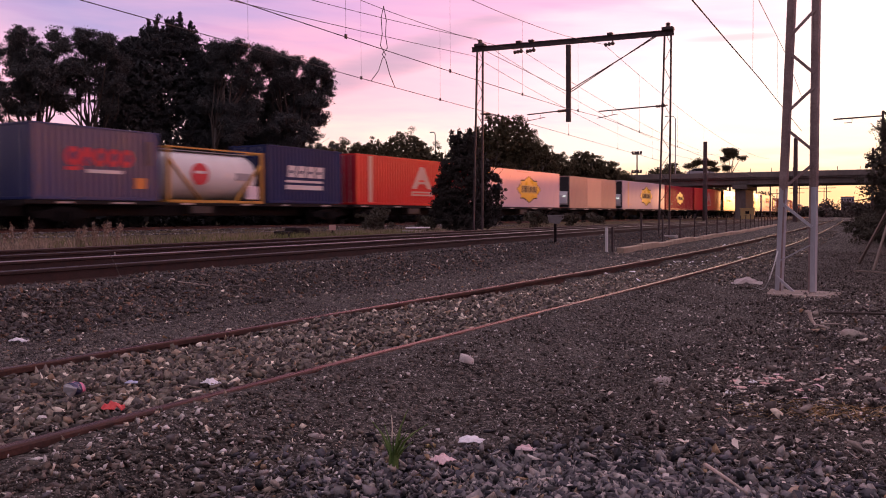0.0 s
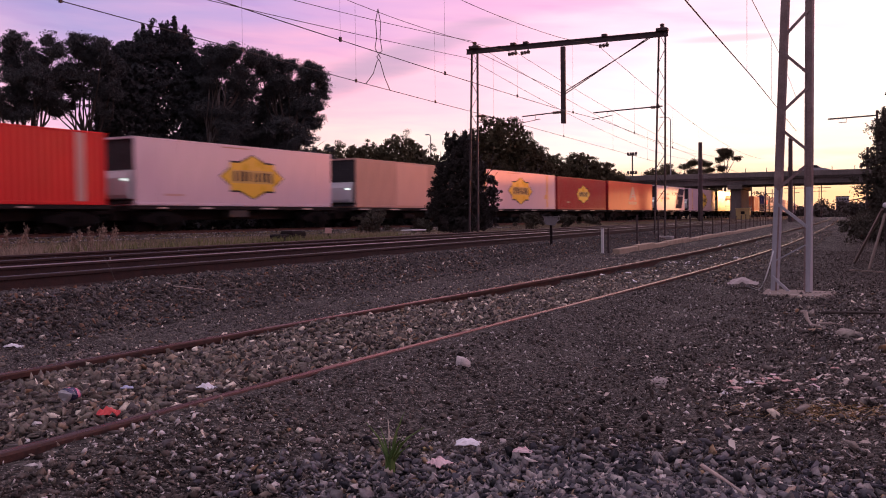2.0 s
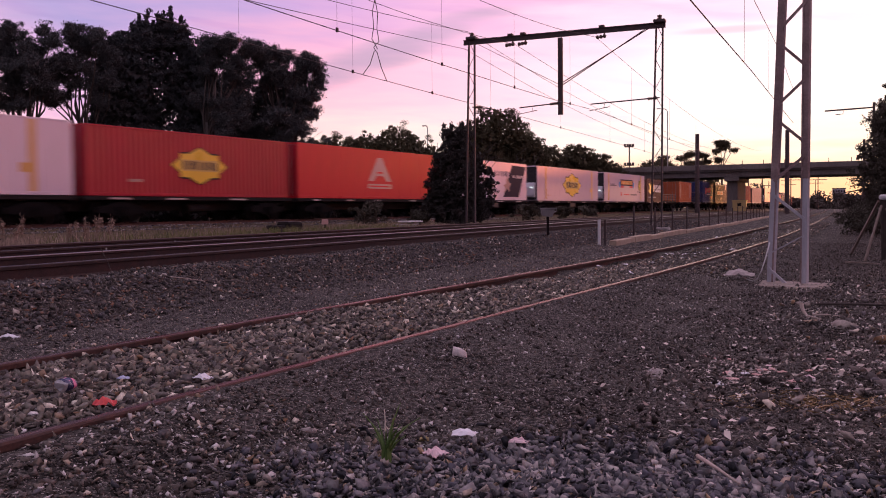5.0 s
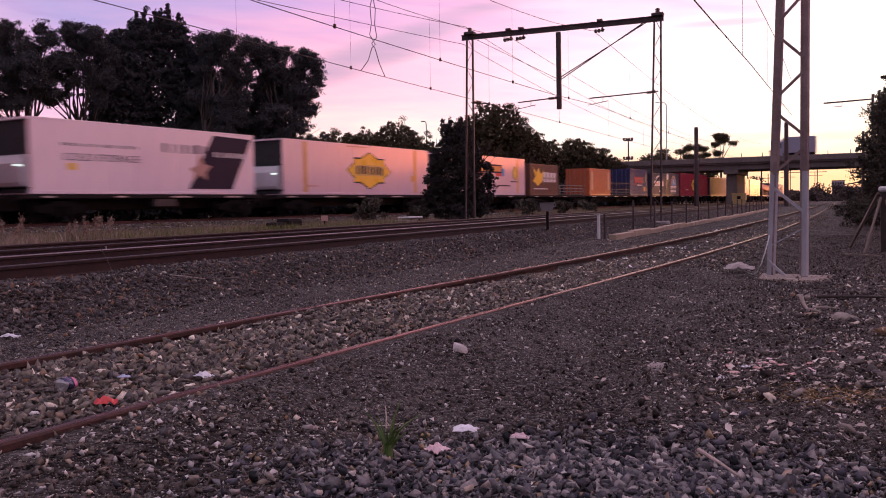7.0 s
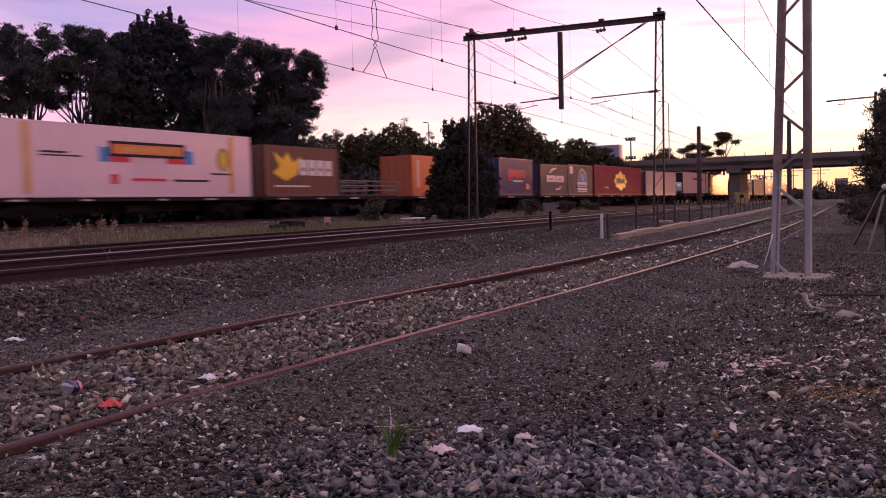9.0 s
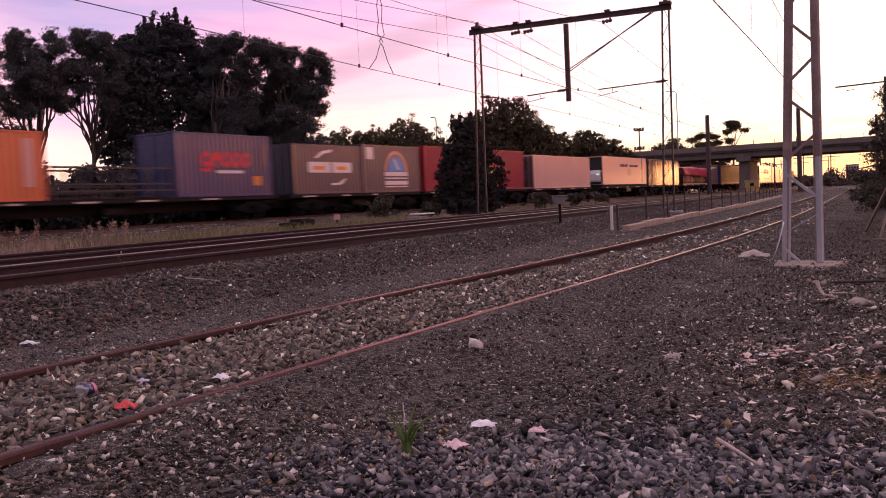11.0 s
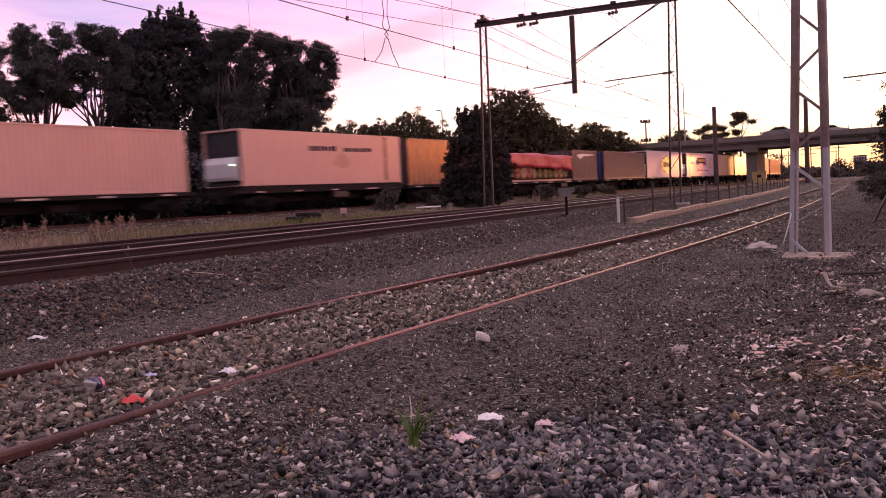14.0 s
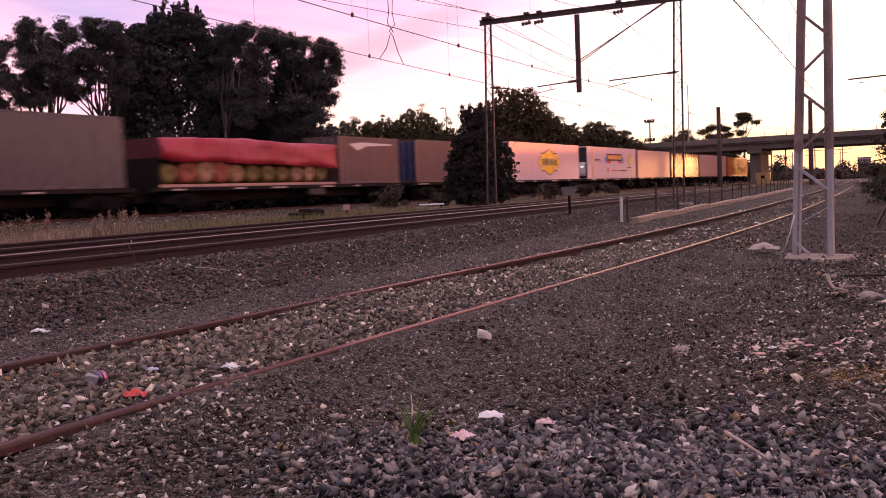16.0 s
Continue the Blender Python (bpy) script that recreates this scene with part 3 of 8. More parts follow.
def make_portal(px0, px1, py, name="catenary_portal", dz=0.0):
    p = thing(name, pose(0, 0, 0), "rusty steel lattice portal carrying the overhead wires", "catenary portal", "catenary portals")
    for x in (px0, px1):
        col = new("column")
        col.parent = p
        z0 = gz(x, py) - 0.1
        column_lattice(col, x, py, z0, PZ + 0.15)
        part("column_cap", bx(x - 0.22, x + 0.22, py - 0.16, py + 0.16, PZ + 0.1, PZ + 0.22, 0.02), M_STEEL, col)
        part("finial_insulator", insulator(bmesh.new(), (x, py, PZ + 0.22), (x, py, PZ + 0.40), 0.09, 2), M_INSUL, col)
        part("footing", bx(x - 0.35, x + 0.35, py - 0.35, py + 0.35, z0 - 0.3, z0 + 0.16, 0.03), M_CONC, col)
    b = bmesh.new()
    for z in (PZ - 0.08, PZ + 0.10):
        box(b, px0 - 0.36, px1 + 0.22, py - 0.05, py + 0.05, z - 0.018, z + 0.018)
    box(b, px0 - 0.36, px1 + 0.22, py - 0.012, py + 0.012, PZ - 0.085, PZ + 0.085)
    part("cross_beam", b, M_STEEL, p)
    xm = px0 + (px1 - px0) * 0.492
    part("drop_post", bx(xm - 0.09, xm + 0.09, py - 0.07, py + 0.07, 4.75, PZ - 0.13, 0.01), M_STEEL, p)
    for dx in (-0.05, 0.05):
        part("brace", beam(bmesh.new(), (xm + 0.05, py, 5.95 + dx), (px1 - 0.5 + dx, py, PZ - 0.1), 0.032), M_STEEL, p)
    part("brace", beam(bmesh.new(), (px0 + 0.3, py, PZ - 0.12), (xm - 0.05, py, 5.95), 0.02), M_WIRE, p)
    for f in (0.22, 0.29, 0.71):
        x = px0 + (px1 - px0) * f
        bm = bmesh.new()
        beam(bm, (x + 0.1, py, PZ - 0.1), (x + 0.1, py, PZ - 0.2), 0.05)
        insulator(bm, (x - 0.22, py, PZ - 0.25), (x + 0.18, py, PZ - 0.21), 0.075, 3)
        part("clamp", beam(bmesh.new(), (x, py, PZ + 0.12), (x, py, PZ + 0.2), 0.2, 0.2), M_STEEL, p)
        part("insulator", bm, M_INSUL, p, "brown porcelain insulator under the beam")
    # registration arms
    for xa, xb, z in ((px0, px0 + 0.75, 5.16), (xm, xm - 1.72, 5.12), (px1, px1 - 2.68, 5.10)):
        arm = part("registration_arm", beam(bmesh.new(), (xa, py, z + 0.1), (xb, py, z), 0.05, 0.05, 6), M_STEEL, p)
        s = 1 if xb > xa else -1
        bm = bmesh.new()
        tube(bm, [(xb - s * 0.55, py, z - 0.02), (xb - s * 0.53, py, z - 0.16), (xb - s * 0.75, py, z - 0.14), (xb + s * 0.05, py, z - 0.26)], 0.014)
        part("steady_arm", bm, M_STEEL, arm)
        part("insulator", insulator(bmesh.new(), (xa + s * 0.1, py, z + 0.09), (xa + s * 0.45, py, z + 0.07), 0.06, 4), M_INSUL, arm)
    return p


make_portal(PX0, PX1, PY)

# ---- mast beside the siding ----
M_MASTLOW = paint("grey_mast_paint", (0.46, 0.45, 0.49), 0.6, 0.12, (0.20, 0.15, 0.13), 0.4, 3.0)
M_MASTUP = surf("rusting_mast_steel", (0.22, 0.15, 0.142), (0.38, 0.275, 0.262), 5, 0.75, 0.1, 0.002, grime=(0.10, 0.05, 0.035))


def make_mast():
    t = thing("lattice_mast", pose(-0.63, 12.18, 0, 0, 0, -15), "lattice steel mast, grey paint below and bare rust above", "mast", "masts")
    z = gz(-0.63, 12.2) - 0.055
    h = 9.0 - z

    def leg_x(s, q):
        return -0.19 + 0.036 * q if s < 0 else 0.225 + 0.004 * q
    for s in (-1, 1):
        lg = part("leg", beam(bmesh.new(), (leg_x(s, 0), 0, z), (leg_x(s, 1.4), 0, z + 1.4), 0.08, 0.09), M_MASTLOW, t, "pale grey painted steel leg")
        part("upper_leg", beam(bmesh.new(), (leg_x(s, 1.4), 0, z + 1.4), (leg_x(s, h), 0, 9.0), 0.085, 0.09), M_MASTUP, lg, "rusty unpainted steel")
        part("leg_flange", beam(bmesh.new(), (leg_x(s, 0) - s * 0.03, -0.047, z), (leg_x(s, h) - s * 0.03, -0.047, 9.0), 0.02, 0.012), M_MASTUP, lg)
    for i in range(1, 18):
        q = 0.111 + 0.472 * i
        s = -1 if i % 2 else 1
        rise = 0.15 if i > 1 else 0.11
        part("lacing_bar", beam(bmesh.new(), (leg_x(s, q - rise), -0.051, z + q - rise), (leg_x(-s, q + rise), -0.051, z + q + rise), 0.012, 0.035 if i > 1 else 0.015), M_MASTLOW if i < 3 else M_MASTUP, t)
    part("footing", bx(-0.58, 0.54, -0.62, 0.20, z - 0.3, z + 0.10, 0.03), M_KERBCONC, t, "cracked concrete footing")
    for zz in (4.45, 5.9):
        part("bracket_arm", beam(bmesh.new(), (0, 0, zz), (-1.75, -0.3, zz + 0.06), 0.06), M_STEEL, t)
    part("knee_brace", beam(bmesh.new(), (-0.20, -0.06, z + 0.28), (0.06, -0.06, z + 0.05), 0.03), M_MASTLOW, t)
    return t


M_KERBCONC = surf("stained_footing_concrete", (0.22, 0.17, 0.14), (0.42, 0.34, 0.29), 5, 0.9, 0, 0.006, grime=(0.08, 0.06, 0.05))
make_mast()
# ---- the freight train ----
SPEED, ACCEL = 16.26, 0.058
MOVERS = []                               # (thing, where its middle sits along the train)


def run(t):
    return SPEED * t + ACCEL * t * t / 2


def train_pose(q, t, off=0.0):
    s = q - run(t)
    x, y, a = freight(s, off)
    return pose(x, y, 0, 0, 0, 90 - math.degrees(a))


def onboard(name, q, label, category, group=""):
    """A thing that rides the train: its x runs along the train from its middle, y away from the yard."""
    t = thing(name, train_pose(q, 0), label, category, group)
    MOVERS.append((t, q))
    return t


def corrugated(length, z0, z1, y, depth, pitch=0.28, flip=1):
    """A wall of upright trapezoid ribs along x."""
    n = max(4, int(length / pitch))
    p = length / n
    xs, ds = [], []
    for i in range(n):
        for f, d in ((0.0, 0), (0.30, 0), (0.45, 1), (0.85, 1)):
            xs.append(-length / 2 + (i + f) * p)
            ds.append(d)
    xs.append(length / 2)
    ds.append(0)
    xs, ds = np.array(xs), np.array(ds)
    yy = y + flip * depth * ds
    v = np.concatenate([np.stack([xs, yy, np.full_like(xs, z0)], -1), np.stack([xs, yy, np.full_like(xs, z1)], -1)])
    k = len(xs)
    i = np.arange(k - 1)
    f = np.stack([i, i + 1, i + 1 + k, i + k], -1)
    return v, f


def box_walls(t, length, z0, z1, w, ribbed, mat):
    """The long walls, ribbed sheets or upright panels, with roof and floor."""
    if ribbed:
        for y, fl in ((0.012, 1), (w - 0.012, -1)):
            v, f = corrugated(length, z0, z1, y, 0.036, flip=fl)
            part("ribbed_wall", mesh_np("ribbed_wall", v, f if fl > 0 else f[:, ::-1]), mat, t)
    else:
        n = max(3, int(length / 1.22))
        step = length / n
        me = bpy.data.meshes.new("panel")
        bm = bx(-step / 2 + 0.004, step / 2 - 0.004, 0, 0.03, z0, z1)
        bm.to_mesh(me)
        bm.free()
        for y in (0.008, w - 0.038):
            for i in range(n):
                p = part("panel", me, mat, t)
                p.location = (-length / 2 + step * (i + 0.5), y, 0)
    part("roof", bx(-length / 2, length / 2, 0.05, w - 0.05, z1 - 0.03, z1 - 0.005), mat, t)
    part("floor", bx(-length / 2, length / 2, 0.05, w - 0.05, z0, z0 + 0.05), mat, t)


def frame_bars(t, L, z0, z1, w, mat, post=0.12):
    for x in (-1, 1):
        for y in (0, w - post):
            part("corner_post", bx(min(x * L / 2, x * (L / 2 - post)), max(x * L / 2, x * (L / 2 - post)), y, y + post, z0, z1, 0.01), mat, t)
    for y in (0, w - 0.07):
        part("top_rail", bx(-L / 2 + post, L / 2 - post, y, y + 0.07, z1 - 0.075, z1 - 0.004, 0.008), mat, t)
        part("bottom_rail", bx(-L / 2 + post, L / 2 - post, y, y + 0.07, z0 + 0.004, z0 + 0.13, 0.008), mat, t)
    for x in (-1, 1):
        for z in ((z1 - 0.09, z1 - 0.004), (z0 + 0.004, z0 + 0.12)):
            part("end_rail", bx(min(x * L / 2, x * (L / 2 - 0.1)), max(x * L / 2, x * (L / 2 - 0.1)), post, w - post, *z, 0.008), mat, t)


def door_end(t, L, z0, z1, w, mat, side=-1):
    """Twin doors with lock rods at the near end."""
    for k in (0, 1):
        y0, y1 = 0.13 + k * (w / 2 - 0.125), w / 2 - 0.005 + k * (w / 2 - 0.125)
        d = part("door", bx(side * L / 2 + 0.02, side * L / 2 + 0.07, y0, y1, z0 + 0.13, z1 - 0.1, 0.01), mat, t)
        for f in (0.3, 0.72):
            y = y0 + (y1 - y0) * f
            part("lock_rod", beam(bmesh.new(), (side * L / 2 - 0.005, y, z0 + 0.1), (side * L / 2 - 0.005, y, z1 - 0.1), 0.035, None, 6), M_GALV, d)


def reefer_unit(t, L, z0, z1, w):
    """The cooling machine at the near end: dark fan bay above, bulging white cover below."""
    x = -L / 2
    u = part("cooling_unit", bx(x + 0.18, x + 0.30, 0.1, w - 0.1, z0 + 0.1, z1 - 0.08, 0.01), M_UNITDARK, t, "dark recess of the cooling unit")
    h = z1 - z0
    prof = [(x - 0.14, z0 + 0.30), (x - 0.20, z0 + 0.45), (x - 0.20, z0 + h * 0.40), (x - 0.04, z0 + h * 0.50), (x + 0.18, z0 + h * 0.52), (x + 0.18, z0 + 0.26)]
    part("unit_cover", slab(bmesh.new(), prof, 0.22, w - 0.22), M_UNIT, u, "bulging white plastic cover")
    part("base_tray", bx(x - 0.05, x + 0.18, 0.16, w - 0.16, z0 + 0.06, z0 + 0.2, 0.02), M_UNITDARK, u)
    for y in (0.28, w / 2, w - 0.28):
        part("guard_bar", beam(bmesh.new(), (x + 0.05, y, z0 + h * 0.5), (x + 0.05, y, z1 - 0.1), 0.03), M_UNITDARK, u)
    for z in (0.62, 0.78):
        part("guard_rail", beam(bmesh.new(), (x + 0.03, 0.14, z0 + h * z), (x + 0.03, w - 0.14, z0 + h * z), 0.02), M_UNITDARK, u)
    part("status_light", bx(x - 0.215, x - 0.2, 0.3, 0.55, z0 + h * 0.36, z0 + h * 0.385), M_LAMP, u, "small lit status lamp")


def glow(name, col, strength):
    m = bpy.data.materials.new(name)
    m.use_nodes = True
    b = m.node_tree.nodes["Principled BSDF"]
    b.inputs["Base Color"].default_value = (*col, 1)
    b.inputs["Emission Color"].default_value = (*col, 1)
    b.inputs["Emission Strength"].default_value = strength
    return m


M_LAMP = glow("status_lamp", (0.75, 1.0, 0.9), 1.6)
M_UNIT = paint("white_unit_cover", (0.62, 0.62, 0.66), 0.4, 0.08)
M_UNITDARK = surf("unit_shadow_metal", (0.02, 0.02, 0.024), (0.05, 0.05, 0.055), 6, 0.6, 0.3)
M_NAVY = surf("navy_paint", (0.011, 0.019, 0.098), (0.019, 0.032, 0.145), 1.2, 0.36, 0, 0.0005, 40, (0.03, 0.03, 0.06), 0.3, spec=0.6, stretch=(1, 1, 0.35))
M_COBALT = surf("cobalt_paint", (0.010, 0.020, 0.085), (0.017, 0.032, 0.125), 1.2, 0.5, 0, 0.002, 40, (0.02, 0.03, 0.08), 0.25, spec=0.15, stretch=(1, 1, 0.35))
M_SLATE = paint("slate_paint", (0.040, 0.034, 0.060), 0.38, 0.2, (0.03, 0.026, 0.03), spec=0.7, relief=0.0003)
M_CRIMSON = paint("crimson_paint", (0.60, 0.022, 0.040), 0.32, 0.08, amount=0.06, spec=0.2)
M_RED = paint("red_paint", (0.72, 0.026, 0.030), 0.32, 0.08, amount=0.06, spec=0.2)
# one container's own dark red; also painted shade on the bright red ends
M_DRED = paint("dark_red_and_shaded_red_paint", (0.42, 0.022, 0.042), 0.34, 0.12, amount=0.08, spec=0.2)
M_PALE = paint("off_white_panel", (0.86, 0.70, 0.77), 0.18, 0.05, amount=0.06)
M_CREAMW = paint("dusty_white_panel", (0.74, 0.56, 0.63), 0.14, 0.05, amount=0.06, relief=0.00006)
M_PINK = paint("faded_cream_panel", (0.60, 0.36, 0.325), 0.38, 0.06, amount=0.1, relief=0.0002)
M_TAN = paint("tan_curtain", (0.50, 0.29, 0.245), 0.46, 0.12, amount=0.25, relief=0.0002)
M_GREY = paint("grey_curtain", (0.070, 0.050, 0.062), 0.27, 0.15, amount=0.2, spec=0.6, relief=0.0002)
M_WGREY = paint("weathered_grey_steel", (0.125, 0.074, 0.087), 0.40, 0.18, amount=0.3, spec=0.3)
M_MUTERED = paint("muted_red_paint", (0.29, 0.018, 0.044), 0.45, 0.12, amount=0.12, spec=0.2)
M_BROWN = paint("brown_paint", (0.14, 0.055, 0.035), 0.5, 0.15)
M_YELLOW = paint("yellow_vinyl", (0.80, 0.52, 0.035), 0.3, 0.06, amount=0.06)
M_BAND = paint("mustard_band", (0.62, 0.42, 0.11), 0.45, 0.08, amount=0.1)
M_STRIPE = paint("amber_stripe", (0.68, 0.36, 0.10), 0.3, 0.08, amount=0.12)
M_MARK = paint("dark_marking", (0.035, 0.028, 0.036), 0.6, 0.15, amount=0.1, spec=0.15)
M_WMARK = paint("white_marking", (0.70, 0.66, 0.68), 0.5, 0.06, amount=0.2)
M_RMARK = paint("red_marking", (0.60, 0.03, 0.05), 0.5, 0.1, amount=0.1)
M_BMARK = paint("blue_marking", (0.04, 0.25, 0.62), 0.5, 0.1, amount=0.1)
M_OMARK = paint("orange_marking", (0.70, 0.25, 0.05), 0.5, 0.1, amount=0.1)
M_GMARK = paint("olive_marking", (0.28, 0.30, 0.05), 0.5, 0.1, amount=0.1)
M_MAROON = paint("maroon_marking", (0.030, 0.020, 0.042), 0.6, 0.1, amount=0.1, spec=0.12)
M_FYELLOW = paint("yellow_frame_paint", (0.55, 0.27, 0.04), 0.5, 0.15, amount=0.3)
M_ORANGE = paint("orange_paint", (0.58, 0.13, 0.05), 0.32, 0.12, amount=0.2)
M_FADED = paint("faded_print", (0.62, 0.37, 0.34), 0.5, 0.1, amount=0.2)
W = 2.44


def plate(t, outline, mat, layer=1, name="marking", label=""):
    """A thin sheet stuck on the yard-side wall; outline in x and z."""
    return part(name, slab(bmesh.new(), outline, 0.004 - layer * 0.006, 0.012), mat, t, label)


def rect(x0, x1, z0, z1, skew=0.0):
    return [(x0, z0), (x1, z0), (x1 + skew, z1), (x0 + skew, z1)]


def bars(t, x0, x1, z0, z1, mat, n, seed=0, layer=2, gap=0.25):
    """Writing too blurred to read: upright bars in a band."""
    r = random.Random(seed)
    x, step = x0, (x1 - x0) / n
    for i in range(n):
        a = x0 + i * step + step * gap * r.random()
        plate(t, rect(a, x0 + (i + 1) * step - step * gap * 0.7, z0 + (z1 - z0) * 0.12 * r.random(), z1 - (z1 - z0) * 0.15 * r.random()), mat, layer)


def words(t, text, x0, z0, height, mat, layer=1, wide=1.0):
    """Lettering on the yard-side wall, read from the yard."""
    cu = bpy.data.curves.new("words", "FONT")
    cu.body, cu.size, cu.extrude = text, height * 1.4, 0.004
    tmp = bpy.data.objects.new("words", cu)
    me = bpy.data.meshes.new_from_object(tmp)
    bpy.data.objects.remove(tmp)
    me.transform(Matrix.Translation((x0, 0.004 - layer * 0.006, z0)) @ Matrix.Rotation(radians(90), 4, "X") @ Matrix.Diagonal((wide, 1, 1, 1)))
    return part("lettering", me, mat, t, "dark lettering")


def star(t, cx, cz, w, h):
    """A yellow lozenge crossed by a band with pointed ends, dark bars on the band."""
    for k, (ww, hh, mat, lay) in enumerate(((w, h, M_MARK, 1), (w * 0.965, h * 0.955, M_YELLOW, 2))):
        b = h * (0.34 if k == 0 else 0.30)
        e = 0.34 * w
        out = [(-ww / 2, 0), (-e, b * 0.62), (-e, b), (-0.20 * w, b), (0, hh / 2), (0.20 * w, b), (e, b), (e, b * 0.62), (ww / 2, 0),
               (e, -b * 0.62), (e, -b), (0.20 * w, -b), (0, -hh / 2), (-0.20 * w, -b), (-e, -b), (-e, -b * 0.62)]
        plate(t, [(cx + x, cz + z) for x, z in out], mat, lay, "emblem", "yellow lozenge emblem edged in black")
    plate(t, rect(cx - 0.33 * w, cx + 0.33 * w, cz - 0.14 * h, cz + 0.15 * h), M_BAND, 3)
    bars(t, cx - 0.30 * w, cx + 0.32 * w, cz - 0.12 * h, cz + 0.13 * h, M_MARK, 9, 3, 4, 0.5)


def a_shape(t, cx, z0, z1, w):
    """A pale upright triangle with a notch, over a bar."""
    h = z1 - z0
    plate(t, [(cx - w / 2, z0), (cx - w * 0.27, z0), (cx - w * 0.16, z0 + h * 0.22), (cx + w * 0.16, z0 + h * 0.22), (cx + w * 0.27, z0), (cx + w / 2, z0),
              (cx + w * 0.10, z1), (cx - w * 0.10, z1)], M_FADED, 1, "emblem", "faded pale triangular emblem")
    plate(t, rect(cx - w * 0.14, cx + w * 0.12, z0 + h * 0.33, z0 + h * 0.40), M_RED, 2)
    plate(t, rect(cx - w * 0.52, cx + w * 0.52, z0 - h * 0.32, z0 - h * 0.12), M_FADED, 1)
    plate(t, rect(cx - w * 0.45, cx + w * 0.40, z0 - h * 0.25, z0 - h * 0.19), M_RED, 2)


def container(q0, q1, h, mat, label, ribbed=True, unit=False, trim=None, z0=None, end=None, name="shipping_container"):
    L = q1 - q0
    z0 = FLOOR_Z if z0 is None else z0
    z1 = z0 + h
    t = onboard(name, (q0 + q1) / 2, label, "container", "containers on the train")
    post = 0.10 if ribbed else 0.06
    box_walls(t, L - 2 * post, z0 + 0.08, z1 - 0.04, W, ribbed, mat)
    frame_bars(t, L, z0, z1, W, trim or mat, post)
    part("far_end", bx(L / 2 - 0.09, L / 2 - 0.02, 0.1, W - 0.1, z0 + 0.1, z1 - 0.08), mat, t)
    if unit:
        reefer_unit(t, L, z0, z1, W)
    else:
        door_end(t, L, z0, z1, W, end or mat)
    return t, L, z0, z1


def stripe(t, x, z0, z1, w=0.32, mat=None):
    plate(t, rect(x - w / 2, x + w / 2, z0 + 0.14, z1 - 0.085), mat or M_STRIPE, 1, "stripe")


def flap_marks(t, L, z0, z1):
    plate(t, rect(-L * 0.12, L * 0.02, z1 - 0.17, z1 - 0.11), M_TAN, 1)
    plate(t, rect(-L * 0.38, -L * 0.30, z0 + 0.42, z0 + 0.52), M_PINK, 1)


def white_reefer(q0, q1, stripes=True, emblem=True):
    t, L, z0, z1 = container(q0, q1, 2.92, M_CREAMW, "dusty white refrigerated container with yellow emblem on its side", False, True, M_CREAMW, name="refrigerated_container")
    if stripes:
        stripe(t, -L / 2 + L * 0.125, z0, z1)
        stripe(t, L / 2 - L * 0.115, z0, z1)
        plate(t, rect(L / 2 - L * 0.15, L / 2 - L * 0.12, z0 + 0.85, z0 + 1.2), M_STRIPE, 2)
    if emblem:
        star(t, 0.035 * L, z0 + 1.42, 4.7, 2.2)
    flap_marks(t, L, z0, z1)
    return t


def banner_reefer(q0, q1):
    t, L, z0, z1 = container(q0, q1, 2.92, M_CREAMW, "dusty white refrigerated container with ribbon banner and small prints", False, True, M_CREAMW, name="refrigerated_container")
    stripe(t, -L / 2 + L * 0.10, z0, z1)
    stripe(t, L / 2 - L * 0.10, z0, z1)
    c = 0.03 * L
    plate(t, rect(c - 2.6, c - 1.2, z0 + 1.45, z0 + 2.05), M_BMARK, 1)
    plate(t, rect(c + 1.2, c + 2.6, z0 + 1.45, z0 + 2.05), M_BMARK, 1)
    plate(t, rect(c - 2.1, c - 1.0, z0 + 1.45, z0 + 1.75), M_RMARK, 2)
    plate(t, rect(c + 1.0, c + 2.1, z0 + 1.45, z0 + 1.75), M_RMARK, 2)
    plate(t, rect(c - 2.1, c + 2.1, z0 + 1.68, z0 + 2.32), M_MAROON, 3, "banner", "ribbon banner in maroon and orange")
    plate(t, rect(c - 1.95, c + 1.95, z0 + 1.80, z0 + 2.20), M_OMARK, 4)
    bars(t, c - 1.5, c + 1.5, z0 + 1.88, z0 + 2.12, M_STRIPE, 7, 5, 5)
    plate(t, [(0.36 * L + 0.42 * math.cos(k * math.pi / 8), z0 + 1.75 + 0.55 * math.sin(k * math.pi / 8)) for k in range(16)], M_GMARK, 1)
    plate(t, [(0.36 * L + 0.2 * math.cos(k * math.pi / 8), z0 + 1.7 + 0.42 * math.sin(k * math.pi / 8)) for k in range(16)], M_YELLOW, 2)
    plate(t, rect(0.30 * L, 0.40 * L, z0 + 1.02, z0 + 1.10), M_MARK, 1)
    plate(t, rect(-0.36 * L, -0.27 * L, z0 + 1.72, z0 + 1.80), M_MARK, 1)
    plate(t, rect(-0.36 * L, -0.22 * L, z0 + 1.60, z0 + 1.66), M_MARK, 1)
    plate(t, rect(-0.12 * L, -0.09 * L, z0 + 0.55, z0 + 0.95), M_RMARK, 1)
    plate(t, rect(-0.04 * L, 0.10 * L, z0 + 0.68, z0 + 0.80), M_RMARK, 1)
    plate(t, rect(0.13 * L, 0.29 * L, z0 + 0.68, z0 + 0.78), M_MARK, 1)
    return t


